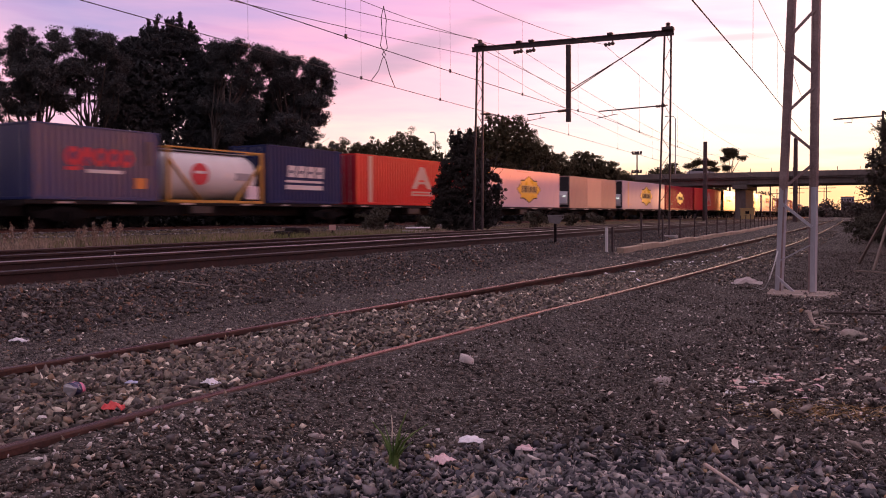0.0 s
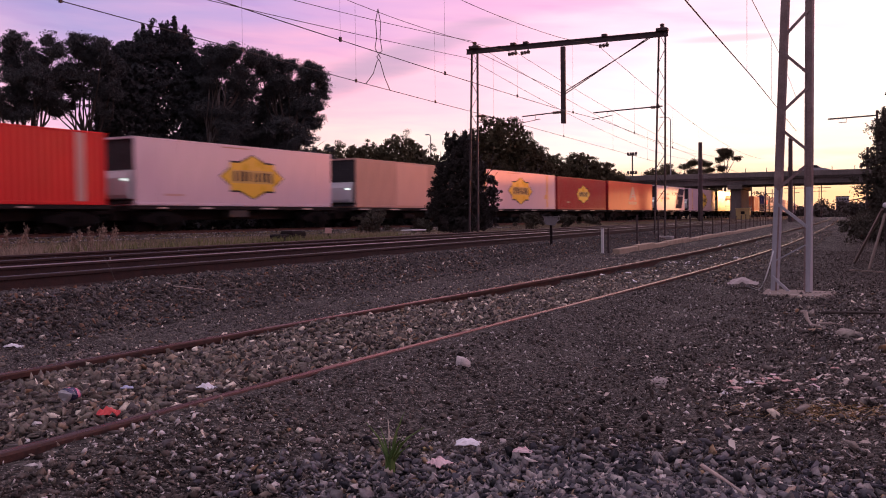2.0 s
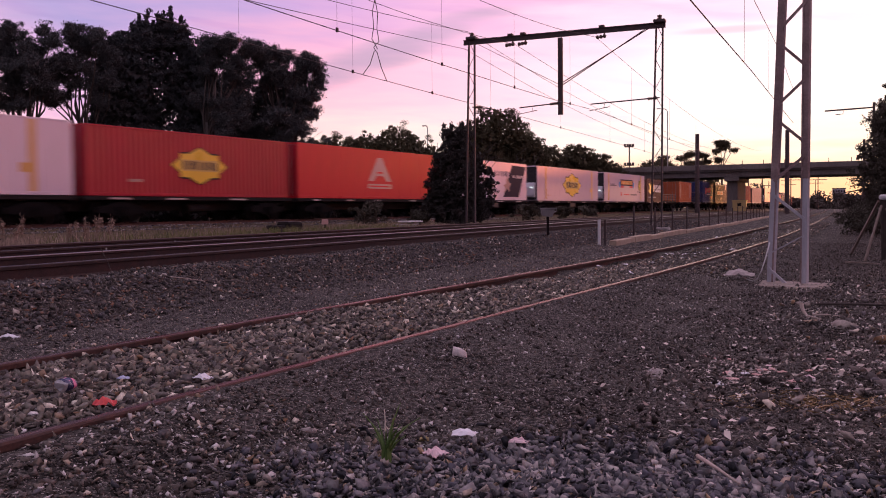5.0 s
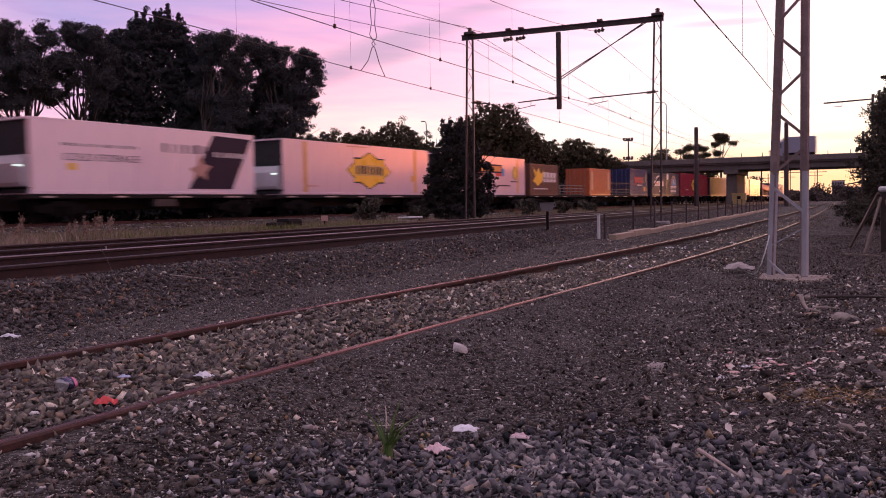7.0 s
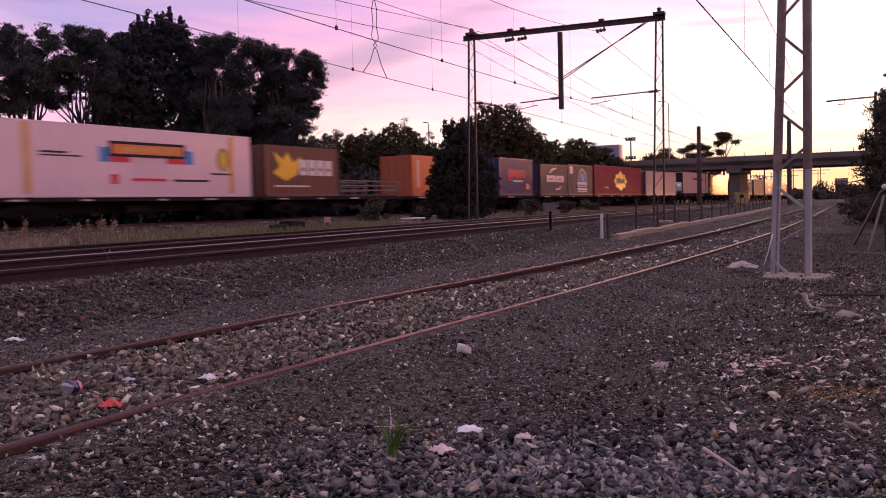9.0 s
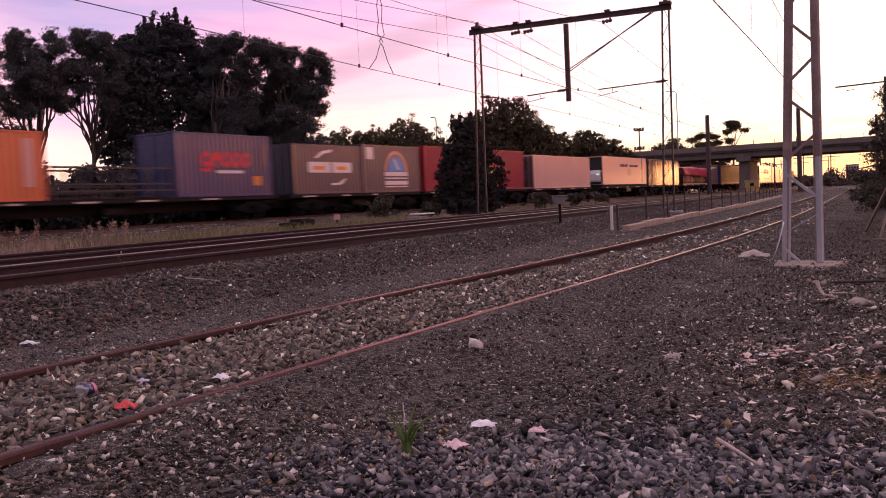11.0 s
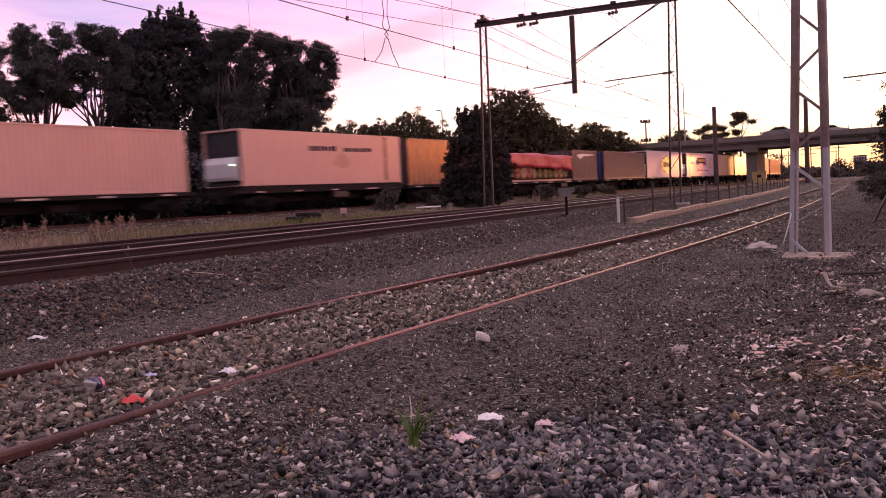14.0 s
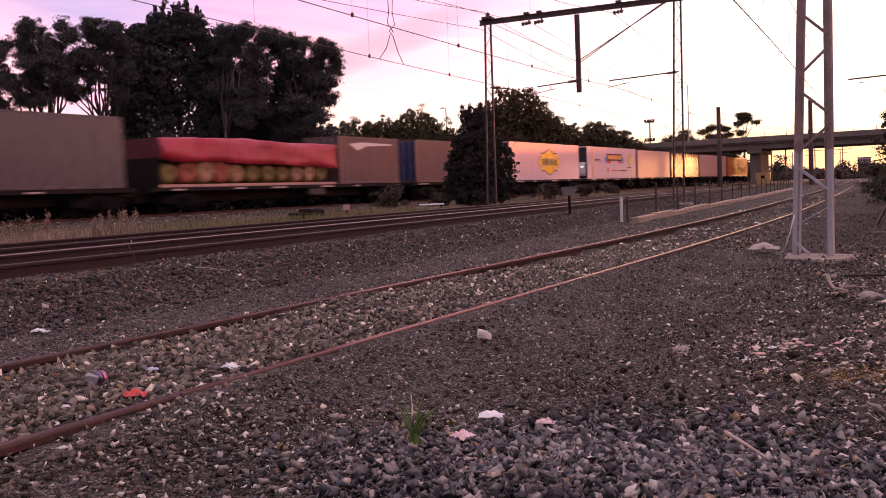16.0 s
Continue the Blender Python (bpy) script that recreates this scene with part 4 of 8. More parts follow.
def navy_box(q0, q1):
    t, L, z0, z1 = container(q0, q1, 2.92, M_NAVY, "navy blue steel container with red and white prints", True)
    x = -1.30

    def ring(cx, cz, rx, rz, mat, layer):
        plate(t, [(cx + rx * math.cos(k * math.pi / 8) + 0.12 * rz * math.sin(k * math.pi / 8), cz + rz * math.sin(k * math.pi / 8)) for k in range(16)], mat, layer)
    for i in range(5):
        cx = x + i * 0.66
        ring(cx, z0 + 1.72, 0.33, 0.38, M_RMARK, 1)
        ring(cx + 0.03, z0 + (1.74 if i != 1 else 1.55), 0.15, 0.17, M_NAVY, 2)
    plate(t, rect(-1.62, -1.0, z0 + 1.16, z0 + 1.30), M_RMARK, 1)
    plate(t, rect(-1.10, -0.96, z0 + 1.2, z0 + 1.7), M_RMARK, 1)
    plate(t, rect(-0.65, 1.15, z0 + 1.08, z0 + 1.22), M_WMARK, 1)
    plate(t, rect(L / 2 - 1.35, L / 2 - 0.75, z0 + 0.50, z0 + 0.95), M_OMARK, 1)
    plate(t, rect(L / 2 - 0.75, L / 2 - 0.35, z0 + 1.5, z0 + 2.5), M_SLATE, 1)
    return t


M_SILLGREY = paint("grey_notice", (0.36, 0.35, 0.38), 0.5, 0.2)


def tank_container(q0, q1):
    L, z0 = q1 - q0, FLOOR_Z - 0.05
    z1 = z0 + 2.5
    t = onboard("tank_container", (q0 + q1) / 2, "white tank container in a yellow steel frame", "tank container", "containers on the train")
    prof = [(0.3, -L / 2 + 0.12), (0.75, -L / 2 + 0.16), (1.0, -L / 2 + 0.30), (1.10, -L / 2 + 0.5), (1.10, L / 2 - 0.5), (1.0, L / 2 - 0.30), (0.75, L / 2 - 0.16), (0.3, L / 2 - 0.12)]
    part("tank", lathe(bmesh.new(), prof, "x", (0, 1.22, z0 + 1.28), 28), M_WHITE, t, "white cylindrical tank", smooth=True)
    frame_bars(t, L, z0, z1, W, M_FYELLOW, 0.14)
    for s in (-1, 1):
        for y in (0.03, W - 0.08):
            part("diagonal_brace", beam(bmesh.new(), (s * (L / 2 - 0.1), y + 0.03, z1 - 0.55), (s * (L / 2 - 2.0), y + 0.03, z0 + 0.1), 0.15, 0.05), M_FYELLOW, t)
    part("catwalk", bx(-L / 2 + 0.3, L / 2 - 0.3, 0.7, 1.5, z1 - 0.13, z1 - 0.09), M_GALV, t)
    d = bmesh.new()
    slab(d, [(-1.1 + 0.55 * math.cos(k * math.pi / 10), z0 + 1.32 + 0.5 * math.sin(k * math.pi / 10)) for k in range(20)], 0.095, 0.125)
    part("emblem", d, M_RMARK, t, "red round emblem with white bars")
    part("emblem_bar", bx(-1.45, -0.75, 0.08, 0.1, z0 + 1.34, z0 + 1.46), M_WMARK, t)
    part("notice", bx(1.3, 2.3, 0.10, 0.14, z0 + 1.1, z0 + 1.45), M_SILLGREY, t)
    part("valve_box", bx(L / 2 - 1.15, L / 2 - 0.35, 0.02, 0.3, z0 + 0.2, z0 + 0.85, 0.03), M_PALE, t)
    return t


M_RACK = surf("dull_rack_steel", (0.10, 0.09, 0.095), (0.19, 0.17, 0.175), 6, 0.6, 0.4, 0.001)


def cage_load(q0, q1, h=0.95, mat=None):
    L, z0 = q1 - q0, FLOOR_Z
    t = onboard("stillage_rack", (q0 + q1) / 2, "low empty galvanised cage rack on the wagon deck", "rack", "racks on the train")
    m = mat or M_RACK
    n = 5
    for i in range(n + 1):
        x = -L / 2 + 0.06 + (L - 0.12) * i / n
        for y in (0.05, W - 0.05):
            part("post", bx(x - 0.05, x + 0.05, y - 0.04, y + 0.04, z0, z0 + h), m, t)
    for z in (0.06, 0.35, 0.62, h - 0.06):
        for y in (0.05, W - 0.05):
            part("rail", bx(-L / 2, L / 2, y - 0.03, y + 0.03, z0 + z - 0.035, z0 + z + 0.035), m, t)
    part("floor_panel", bx(-L / 2, L / 2, 0.02, W - 0.02, z0, z0 + 0.08), M_DARK, t)
    return t


def tarp_load(q0, q1):
    L, z0 = q1 - q0, FLOOR_Z
    t = onboard("tarped_load", (q0 + q1) / 2, "stacked rolls of goods under a wrinkled red tarpaulin", "load")
    r = random.Random(4)
    n = 11
    for i in range(n):
        for layer in range(2):
            x = -L / 2 + 0.60 + (i + 0.5 * layer) * (L - 1.2) / (n - 0.5)
            for y in (0.62, 1.82):
                rad = (0.50 if layer == 0 else 0.44) + 0.07 * r.uniform(-1, 1)
                core = rad * r.uniform(0.2, 0.34)
                dx = r.uniform(-0.03, 0.03)
                h = 0.52 + 0.05 * r.random()
                prof = [(core, -h + 0.08), (core * 1.25, -h), (rad * 0.82, -h), (rad * 0.97, -h + 0.09), (rad, 0.0), (rad * 0.97, h - 0.09), (rad * 0.82, h), (core * 1.25, h), (core, h - 0.08)]
                b = lathe(bmesh.new(), prof, "y", (x + dx, y, z0 + (0.15 + rad if layer == 0 else 1.48)), 14)
                part("roll", b, M_BUNDLES[r.choice((0, 0, 1, 1, 1, 2, 3))], t, smooth=True)
    part("pallet", bx(-L / 2, L / 2, 0.02, W - 0.02, z0, z0 + 0.13), M_TAN, t)
    # the sheet: flat on top, creased down both sides, its hem lower towards the tail
    nx = 150
    sec = [(0.0, 0.0), (0.0, 0.25), (0.01, 0.5), (0.02, 0.75), (0.05, 0.95), (0.22, 1.02), (0.8, 1.04), (1.22, 1.05), (1.64, 1.04), (2.22, 1.02), (2.4, 0.95), (2.43, 0.5), (2.44, 0.0)]
    v = []
    for i in range(nx + 1):
        f = i / nx
        x = -L / 2 + L * f
        hem = 2.93 - 0.36 * f + 0.10 * noise.noise((x * 0.55, 3.0, 0.5)) + 0.04 * noise.noise((x * 2.2, 1.0, 0.5))
        top = 3.86 + 0.10 * math.sin(min(f * 1.4, 1) * math.pi) + 0.05 * noise.noise((x * 0.8, 9.0, 2.0))
        for k, (y, u) in enumerate(sec):
            # folds run slantwise along the hanging cloth
            w = 0.18 * noise.noise((x * 0.4 + u * 1.2, u * 4.4, 1.3)) + 0.16 * (0.4 - abs(noise.noise((x * 0.45 - u * 1.5, u * 5.5, 7.0)))) + 0.03 * noise.noise((x * 5, u * 6, 4.0))
            out = (-1 if k < 5 else 1 if k > 9 else 0) * (0.05 + abs(w))
            v.append((x, y + out, hem + (top - hem) * u + (w * 0.12 if 0.9 < u else 0)))
    k = len(sec)
    f = [(i * k + j, (i + 1) * k + j, (i + 1) * k + j + 1, i * k + j + 1) for i in range(nx) for j in range(k - 1)]
    ob = part("tarpaulin", mesh_np("tarpaulin", v, f), M_TARP, t, "wrinkled red tarpaulin", smooth=True)
    ob.modifiers.new("thick", "SOLIDIFY").thickness = 0.012
    # the sheet's end hangs down over the leading rolls, its red darkened for shade
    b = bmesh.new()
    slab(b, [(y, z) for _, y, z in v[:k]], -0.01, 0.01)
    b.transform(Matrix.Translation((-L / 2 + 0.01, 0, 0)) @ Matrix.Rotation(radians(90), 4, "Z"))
    part("end_flap", b, M_FLAPSHADE, t, "red tarpaulin end flap with its shade painted in")
    # added near-black panel stands in for the shade under the flap
    part("bulkhead", bx(-L / 2 - 0.06, -L / 2 - 0.01, 0.0, W, z0, z0 + 1.3, 0.01), M_DARK, t, "dark panel added for the shade below the flap")
    return t


M_BUNDLES = [surf("olive_roll", (0.11, 0.075, 0.02), (0.26, 0.19, 0.06), 3, 0.7, 0, 0.004), surf("tan_roll", (0.24, 0.13, 0.07), (0.48, 0.29, 0.16), 3, 0.7, 0, 0.004), surf("red_roll", (0.22, 0.05, 0.035), (0.38, 0.11, 0.07), 3, 0.7, 0, 0.004), surf("brown_roll", (0.06, 0.03, 0.02), (0.15, 0.08, 0.05), 3, 0.7, 0, 0.004)]
# tarpaulin red darkened: the end's shade is in the colour
M_FLAPSHADE = surf("shaded_tarp_red", (0.085, 0.012, 0.022), (0.15, 0.022, 0.036), 2, 0.8, 0, 0.006, 14)
M_TARP = surf("red_tarpaulin", (0.30, 0.014, 0.034), (0.50, 0.034, 0.072), 2, 0.5, 0, 0.008, 14)


def bogie_mesh():
    """Cast side frames with springs, for copies under every wagon."""
    bm = bmesh.new()
    for y in (0.10, 2.34):
        slab(bm, [(-1.25, 0.42), (-1.25, 0.62), (-0.75, 0.72), (-0.35, 0.85), (0.35, 0.85), (0.75, 0.72), (1.25, 0.62), (1.25, 0.42), (0.75, 0.40), (0.45, 0.28), (-0.45, 0.28), (-0.75, 0.40)], y - 0.06, y + 0.06)
        for x in (-0.2, 0, 0.2):
            beam(bm, (x, y - 0.09, 0.34), (x, y - 0.09, 0.66), 0.12, None, 8)
    box(bm, -0.2, 0.2, 0.1, 2.34, 0.45, 0.8)
    me = bpy.data.meshes.new("bogie_frame")
    bm.to_mesh(me)
    bm.free()
    return me


def wheel_mesh():
    bm = bmesh.new()
    for y, s in ((0.45, 1), (1.99, -1)):
        prof = [(0.12, y - 0.07), (0.40, y - 0.05), (0.46, y - 0.06), (0.45, y + 0.05), (0.40, y + 0.06), (0.12, y + 0.06)]
        lathe(bm, prof, "y", (0, 0, 0), 20)
    beam(bm, (0, 0.4, 0), (0, 2.04, 0), 0.15, None, 8)
    me = bpy.data.meshes.new("wheelset")
    bm.to_mesh(me)
    bm.free()
    return me


BOGIE, WHEELS = bogie_mesh(), wheel_mesh()
# bogie iron, darker than the underframe
M_BOGIE = surf("near_black_bogie_iron", (0.005, 0.0045, 0.005), (0.012, 0.010, 0.010), 5, 0.9, 0.0, 0.002, spec=0.08)
M_SILL = paint("dull_sill_paint", (0.035, 0.028, 0.027), 0.6, 0.2)
M_REFL = paint("pale_sill_plate", (0.50, 0.38, 0.35), 0.5, 0.1, amount=0.2)


def wagon(q0, q1, seed):
    r = random.Random(seed)
    L, zt = q1 - q0, FLOOR_Z - 0.012
    t = onboard("container_wagon", (q0 + q1) / 2, "dark skeletal container wagon with two bogies", "wagon", "wagons of the train")
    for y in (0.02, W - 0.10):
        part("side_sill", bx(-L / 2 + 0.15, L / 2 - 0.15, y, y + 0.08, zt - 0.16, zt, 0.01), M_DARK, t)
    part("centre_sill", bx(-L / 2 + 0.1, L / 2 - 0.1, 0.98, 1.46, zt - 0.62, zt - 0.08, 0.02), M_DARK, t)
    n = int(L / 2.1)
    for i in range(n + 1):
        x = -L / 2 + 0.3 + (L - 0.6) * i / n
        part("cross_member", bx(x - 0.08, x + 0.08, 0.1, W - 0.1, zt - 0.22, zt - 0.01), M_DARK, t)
    for i in range(int(L / 3.4)):
        x = -L / 2 + 1.3 + i * 3.4 + r.uniform(-0.5, 0.5)
        wd = r.choice((0.5, 0.7, 1.1))
        part("sill_plate", bx(x, x + wd, 0.004, 0.02, zt - 0.13, zt - 0.055), M_REFL, t)
    if r.random() < 0.3:
        x = r.uniform(-2, 1.5)
        part("equipment_box", bx(x, x + 1.3, 0.05, 0.5, zt - 0.52, zt - 0.18, 0.02), M_SILL, t)
    else:
        part("air_tank", beam(bmesh.new(), (-0.5, 0.5, zt - 0.5), (0.7, 0.5, zt - 0.5), 0.36, None, 12), M_DARK, t)
    for s in (-1, 1):
        part("coupler", bx(min(s * L / 2 - s * 0.3, s * (L / 2 + 0.3)), max(s * L / 2 - s * 0.3, s * (L / 2 + 0.3)), 1.1, 1.34, 0.62 + 0.75, 0.62 + 1.0, 0.03), M_DARK, t)
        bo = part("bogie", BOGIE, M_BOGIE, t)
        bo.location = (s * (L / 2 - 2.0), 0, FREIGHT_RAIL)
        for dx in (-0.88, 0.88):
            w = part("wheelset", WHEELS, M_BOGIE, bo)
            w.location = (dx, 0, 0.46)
    return t


def build_train():
    for i, (a, b) in enumerate(((21.3, 42.1), (42.5, 58.6), (59.2, 74.2), (75.2, 89.2), (90.0, 106.4), (106.5, 119.8), (120.0, 136.0), (136.9, 150.7), (151.6, 167.9), (168.6, 183.6),
                                (183.8, 197.4), (197.9, 218.2), (218.8, 232.1), (232.3, 248.4), (249.2, 263.1), (265.2, 280.3), (280.5, 293.8), (294.3, 314.1), (314.9, 328.4),
                                (328.6, 343.2), (343.9, 358.3), (358.5, 370.4), (370.5, 383.0), (383.1, 397.8), (398.2, 412.0))):
        wagon(a, b, i)
    navy_box(21.87, 28.09)
    tank_container(28.57, 34.85)
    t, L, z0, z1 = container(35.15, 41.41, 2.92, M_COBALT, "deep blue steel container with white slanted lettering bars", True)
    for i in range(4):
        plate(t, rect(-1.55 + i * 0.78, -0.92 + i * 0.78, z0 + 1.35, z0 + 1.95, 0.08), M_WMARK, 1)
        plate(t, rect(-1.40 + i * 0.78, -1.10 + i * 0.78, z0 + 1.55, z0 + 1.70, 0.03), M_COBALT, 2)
    plate(t, rect(-1.7, 1.4, z0 + 1.08, z0 + 1.20), M_WMARK, 1)
    plate(t, rect(-1.7, 1.4, z0 + 0.72, z0 + 0.95), M_WMARK, 1)
    for a, b, m in ((42.86, 58.17, "vertical ribs"), (120.2, 135.55, "plain sides")):
        # end doors take the darker red, which puts their shade into the paint
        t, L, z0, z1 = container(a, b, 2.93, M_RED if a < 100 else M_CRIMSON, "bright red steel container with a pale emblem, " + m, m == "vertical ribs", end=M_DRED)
        a_shape(t, -0.02 * L if a < 100 else 0.02 * L, z0 + 1.05, z0 + 2.45, 2.5)
        if a < 100:
            for x in (-L / 2 + 1.45, L / 2 - 1.25):
                stripe(t, x, z0, z1, 0.42, M_PINK)
    white_reefer(59.64, 73.49, False)
    t, L, z0, z1 = container(75.88, 88.52, 2.85, M_TAN, "tan refrigerated container with paler middle panel", False, True, M_TAN, name="refrigerated_container")
    plate(t, rect(-1.9, 1.9, z0 + 0.14, z1 - 0.085), M_PINK, 1, "panel")
    white_reefer(90.58, 106.12)
    t, L, z0, z1 = container(106.72, 119.4, 2.88, M_DRED, "red steel container with yellow lozenge emblem", True)
    star(t, 0.0, z0 + 1.4, 3.6, 1.75)
    plate(t, rect(-L * 0.33, -L * 0.27, z0 + 0.6, z0 + 0.72), M_TAN, 1)
    # white reefer with a dark slanted panel
    t, L, z0, z1 = container(137.48, 150.05, 2.92, M_PALE, "white refrigerated container with a dark slanted panel", False, True, M_PALE, name="refrigerated_container")
    plate(t, [(1.85, z0 + 0.25), (4.7, z0 + 0.25), (6.1, z1 - 0.25), (3.5, z1 - 0.18)], M_MAROON, 1, "panel", "dark maroon slanted panel")
    bars(t, 3.5, 5.6, z0 + 1.72, z0 + 1.98, M_WMARK, 9, 8, 2, 0.4)
    bars(t, 0.25, 3.1, z0 + 1.82, z0 + 2.25, M_MAROON, 7, 9, 1, 0.5)
    plate(t, [(1.9, z0 + 1.15), (2.35, z0 + 1.3), (2.55, z0 + 1.9), (2.85, z0 + 1.4), (3.3, z0 + 1.3), (2.95, z0 + 1.0), (3.0, z0 + 0.65), (2.55, z0 + 0.9), (2.1, z0 + 0.6), (2.2, z0 + 0.98)], M_TAN, 2, "emblem", "tan star-shaped emblem")
    bars(t, -4.9, -1.0, z0 + 1.88, z0 + 2.02, M_SLATE, 16, 10, 1, 0.5)
    words(t, "COLD", -4.8, z0 + 1.32, 0.30, M_SLATE, 1, 1.2)
    words(t, "STORAGE", -3.2, z0 + 1.32, 0.30, M_SLATE, 1, 1.2)
    plate(t, rect(-4.6, -4.2, z0 + 0.95, z0 + 1.22), M_YELLOW, 1)
    white_reefer(152.27, 167.38)
    banner_reefer(169.29, 183.06)
    t, L, z0, z1 = container(184.16, 190.36, 2.62, M_BROWN, "brown steel container with yellow and white prints", True)
    plate(t, [(-2.5, z0 + 1.2), (-2.0, z0 + 1.55), (-2.45, z0 + 2.3), (-1.7, z0 + 1.9), (-1.3, z0 + 2.3), (-0.9, z0 + 1.75), (-0.2, z0 + 2.1), (-0.55, z0 + 1.15), (-1.5, z0 + 0.8)], M_YELLOW, 1)
    for i in range(4):
        plate(t, rect(-0.35 + i * 0.74, 0.28 + i * 0.74, z0 + 1.12, z0 + 1.95), M_WMARK, 2)
        plate(t, rect(-0.18 + i * 0.74, 0.08 + i * 0.74, z0 + 1.36, z0 + 1.52), M_BROWN, 3)
    plate(t, rect(-2.4, 0.5, z0 + 0.50, z0 + 0.58), M_WMARK, 1)
    cage_load(190.54, 196.73)
    t, L, z0, z1 = container(198.45, 204.71, 2.62, M_ORANGE, "orange steel container with pale end stripes", True)
    stripe(t, -L / 2 + 0.7, z0 + 0.4, z1 - 0.2, 0.35, M_PINK)
    stripe(t, L / 2 - 0.7, z0 + 0.4, z1 - 0.2, 0.35, M_PINK)
    cage_load(204.9, 211.0, 1.35, M_SILL)
    navy_box(211.27, 217.61)
    t, L, z0, z1 = container(219.31, 225.48, 2.65, M_SLATE, "dark slate steel container with white and tan prints", True)
    for a, b in ((-1.8, 0.15), (0.3, 2.1)):
        plate(t, rect(a, b, z0 + 1.15, z0 + 1.72), M_WMARK, 1)
        plate(t, rect(a + 0.4, b - 0.5, z0 + 1.3, z0 + 1.5), M_OMARK, 2)
    plate(t, [(-1.2, z0 + 1.95), (-0.6, z0 + 2.3), (0.3, z0 + 2.42), (0.3, z0 + 2.28), (-0.5, z0 + 2.15), (-1.05, z0 + 1.9)], M_WMARK, 1)
    plate(t, [(0.2, z0 + 0.45), (1.1, z0 + 0.5), (1.6, z0 + 0.85), (1.2, z0 + 0.75), (0.9, z0 + 0.6), (0.2, z0 + 0.58)], M_WMARK, 1)
    t, L, z0, z1 = container(225.63, 231.93, 2.80, M_SLATE, "dark slate steel container with a blue dome emblem", True)
    arc = lambda r, a0, a1, n, cx, cz: [(cx + r * math.cos(radians(a0 + (a1 - a0) * k / n)), cz + r * math.sin(radians(a0 + (a1 - a0) * k / n))) for k in range(n + 1)]
    plate(t, arc(1.25, 0, 180, 12, 0.4, z0 + 1.25), M_TAN, 1)
    plate(t, arc(1.05, 0, 180, 12, 0.4, z0 + 1.25), M_SLATE, 2)
    plate(t, arc(0.88, 0, 180, 12, 0.4, z0 + 1.25), M_BMARK, 3, "emblem", "blue dome emblem")
    plate(t, [(0.1, z0 + 2.0), (0.3, z0 + 1.95), (0.75, z0 + 1.35), (0.5, z0 + 1.35)], M_WMARK, 4)
    for a, b in ((0.98, 1.22), (0.80, 0.88), (0.45, 0.68), (0.30, 0.36)):
        plate(t, rect(-0.85, 1.65, z0 + a, z0 + b), M_WMARK, 1)
    plate(t, rect(-2.75, -2.05, z0 + 1.95, z0 + 2.65), M_WMARK, 1)
    t, L, z0, z1 = container(232.55, 247.78, 2.93, M_MUTERED, "red steel container with yellow lozenge emblem", True)
    star(t, 0.06 * L - 0.6, z0 + 1.45, 4.5, 2.2)
    plate(t, rect(-L * 0.31, -L * 0.23, z0 + 0.72, z0 + 0.84), M_PINK, 1)
    # grey doors, in a darker grey that carries the shadow on this end
    container(249.75, 262.47, 2.72, M_PINK, "faded pinkish cream steel container", True, end=M_GREY)
    t, L, z0, z1 = container(265.97, 279.91, 2.75, M_PINK, "cream refrigerated container with dark lettering bars", False, True, M_PINK, FLOOR_Z + 0.2, name="refrigerated_container")
    part("skirt", bx(-L / 2 + 0.05, L / 2 - 0.05, 0.05, W - 0.05, FLOOR_Z, z0), M_DARK, t)
    bars(t, -1.8, 0.6, z0 + 1.75, z0 + 2.05, M_MAROON, 8, 11, 1)
    bars(t, 1.2, 4.0, z0 + 1.75, z0 + 2.0, M_MAROON, 9, 12, 1)
    plate(t, [(0.2, z0 + 1.1), (0.8, z0 + 0.85), (1.6, z0 + 0.9), (1.9, z0 + 1.25), (1.3, z0 + 1.6), (1.0, z0 + 1.75), (0.6, z0 + 1.5)], M_TAN, 1)
    stripe(t, L / 2 - 1.6, z0, z1, 0.3, M_GREY)
    container(280.74, 293.09, 2.90, M_GREY, "dull grey-brown curtain-sided container", False)
    tarp_load(294.95, 307.3)
    t, L, z0, z1 = container(307.66, 313.63, 2.62, M_WGREY, "weathered rosy grey steel container", True)
    plate(t, [(-2.0, z0 + 2.2), (-1.2, z0 + 1.85), (-0.4, z0 + 2.1), (2.2, z0 + 2.2), (2.2, z0 + 2.28), (-0.8, z0 + 2.32)], M_WMARK, 1)
    container(315.56, 328.0, 2.65, M_WGREY, "weathered rosy grey steel container", True, end=M_NAVY)
    white_reefer(328.76, 342.53, False)
    banner_reefer(344.56, 358.0)
    container(358.73, 370.05, 2.85, M_PINK, "faded cream curtain-sided container", False)
    container(370.73, 382.6, 2.75, M_GREY, "dull grey-brown curtain-sided container", False)
    container(383.2, 397.4, 2.75, M_TAN, "tan refrigerated container with smooth sides", False, True, M_TAN, name="refrigerated_container")
    container(398.6, 411.0, 2.62, M_ORANGE, "orange ribbed steel container on the train", True)


build_train()

# ---- overhead wires ----


def sag(y0, z0, y1, z1, dip, n=24):
    return [(y0 + (y1 - y0) * k / n, z0 + (z1 - z0) * k / n - dip * 4 * (k / n) * (1 - k / n)) for k in range(n + 1)]


def wire(name, pts, r, label, category="wire"):
    bm = bmesh.new()
    tube(bm, pts, r, 5)
    ob = part(name, bm, M_WIRE)
    return tagged(ob, label, category, "overhead wires")


def xa(y):
    return float(np.interp(y, [-25, 14, 20, 25, 31, 35.1, 95], [-10.6, -9.95, -9.78, -9.6, -9.3, -8.85, -8.8]))


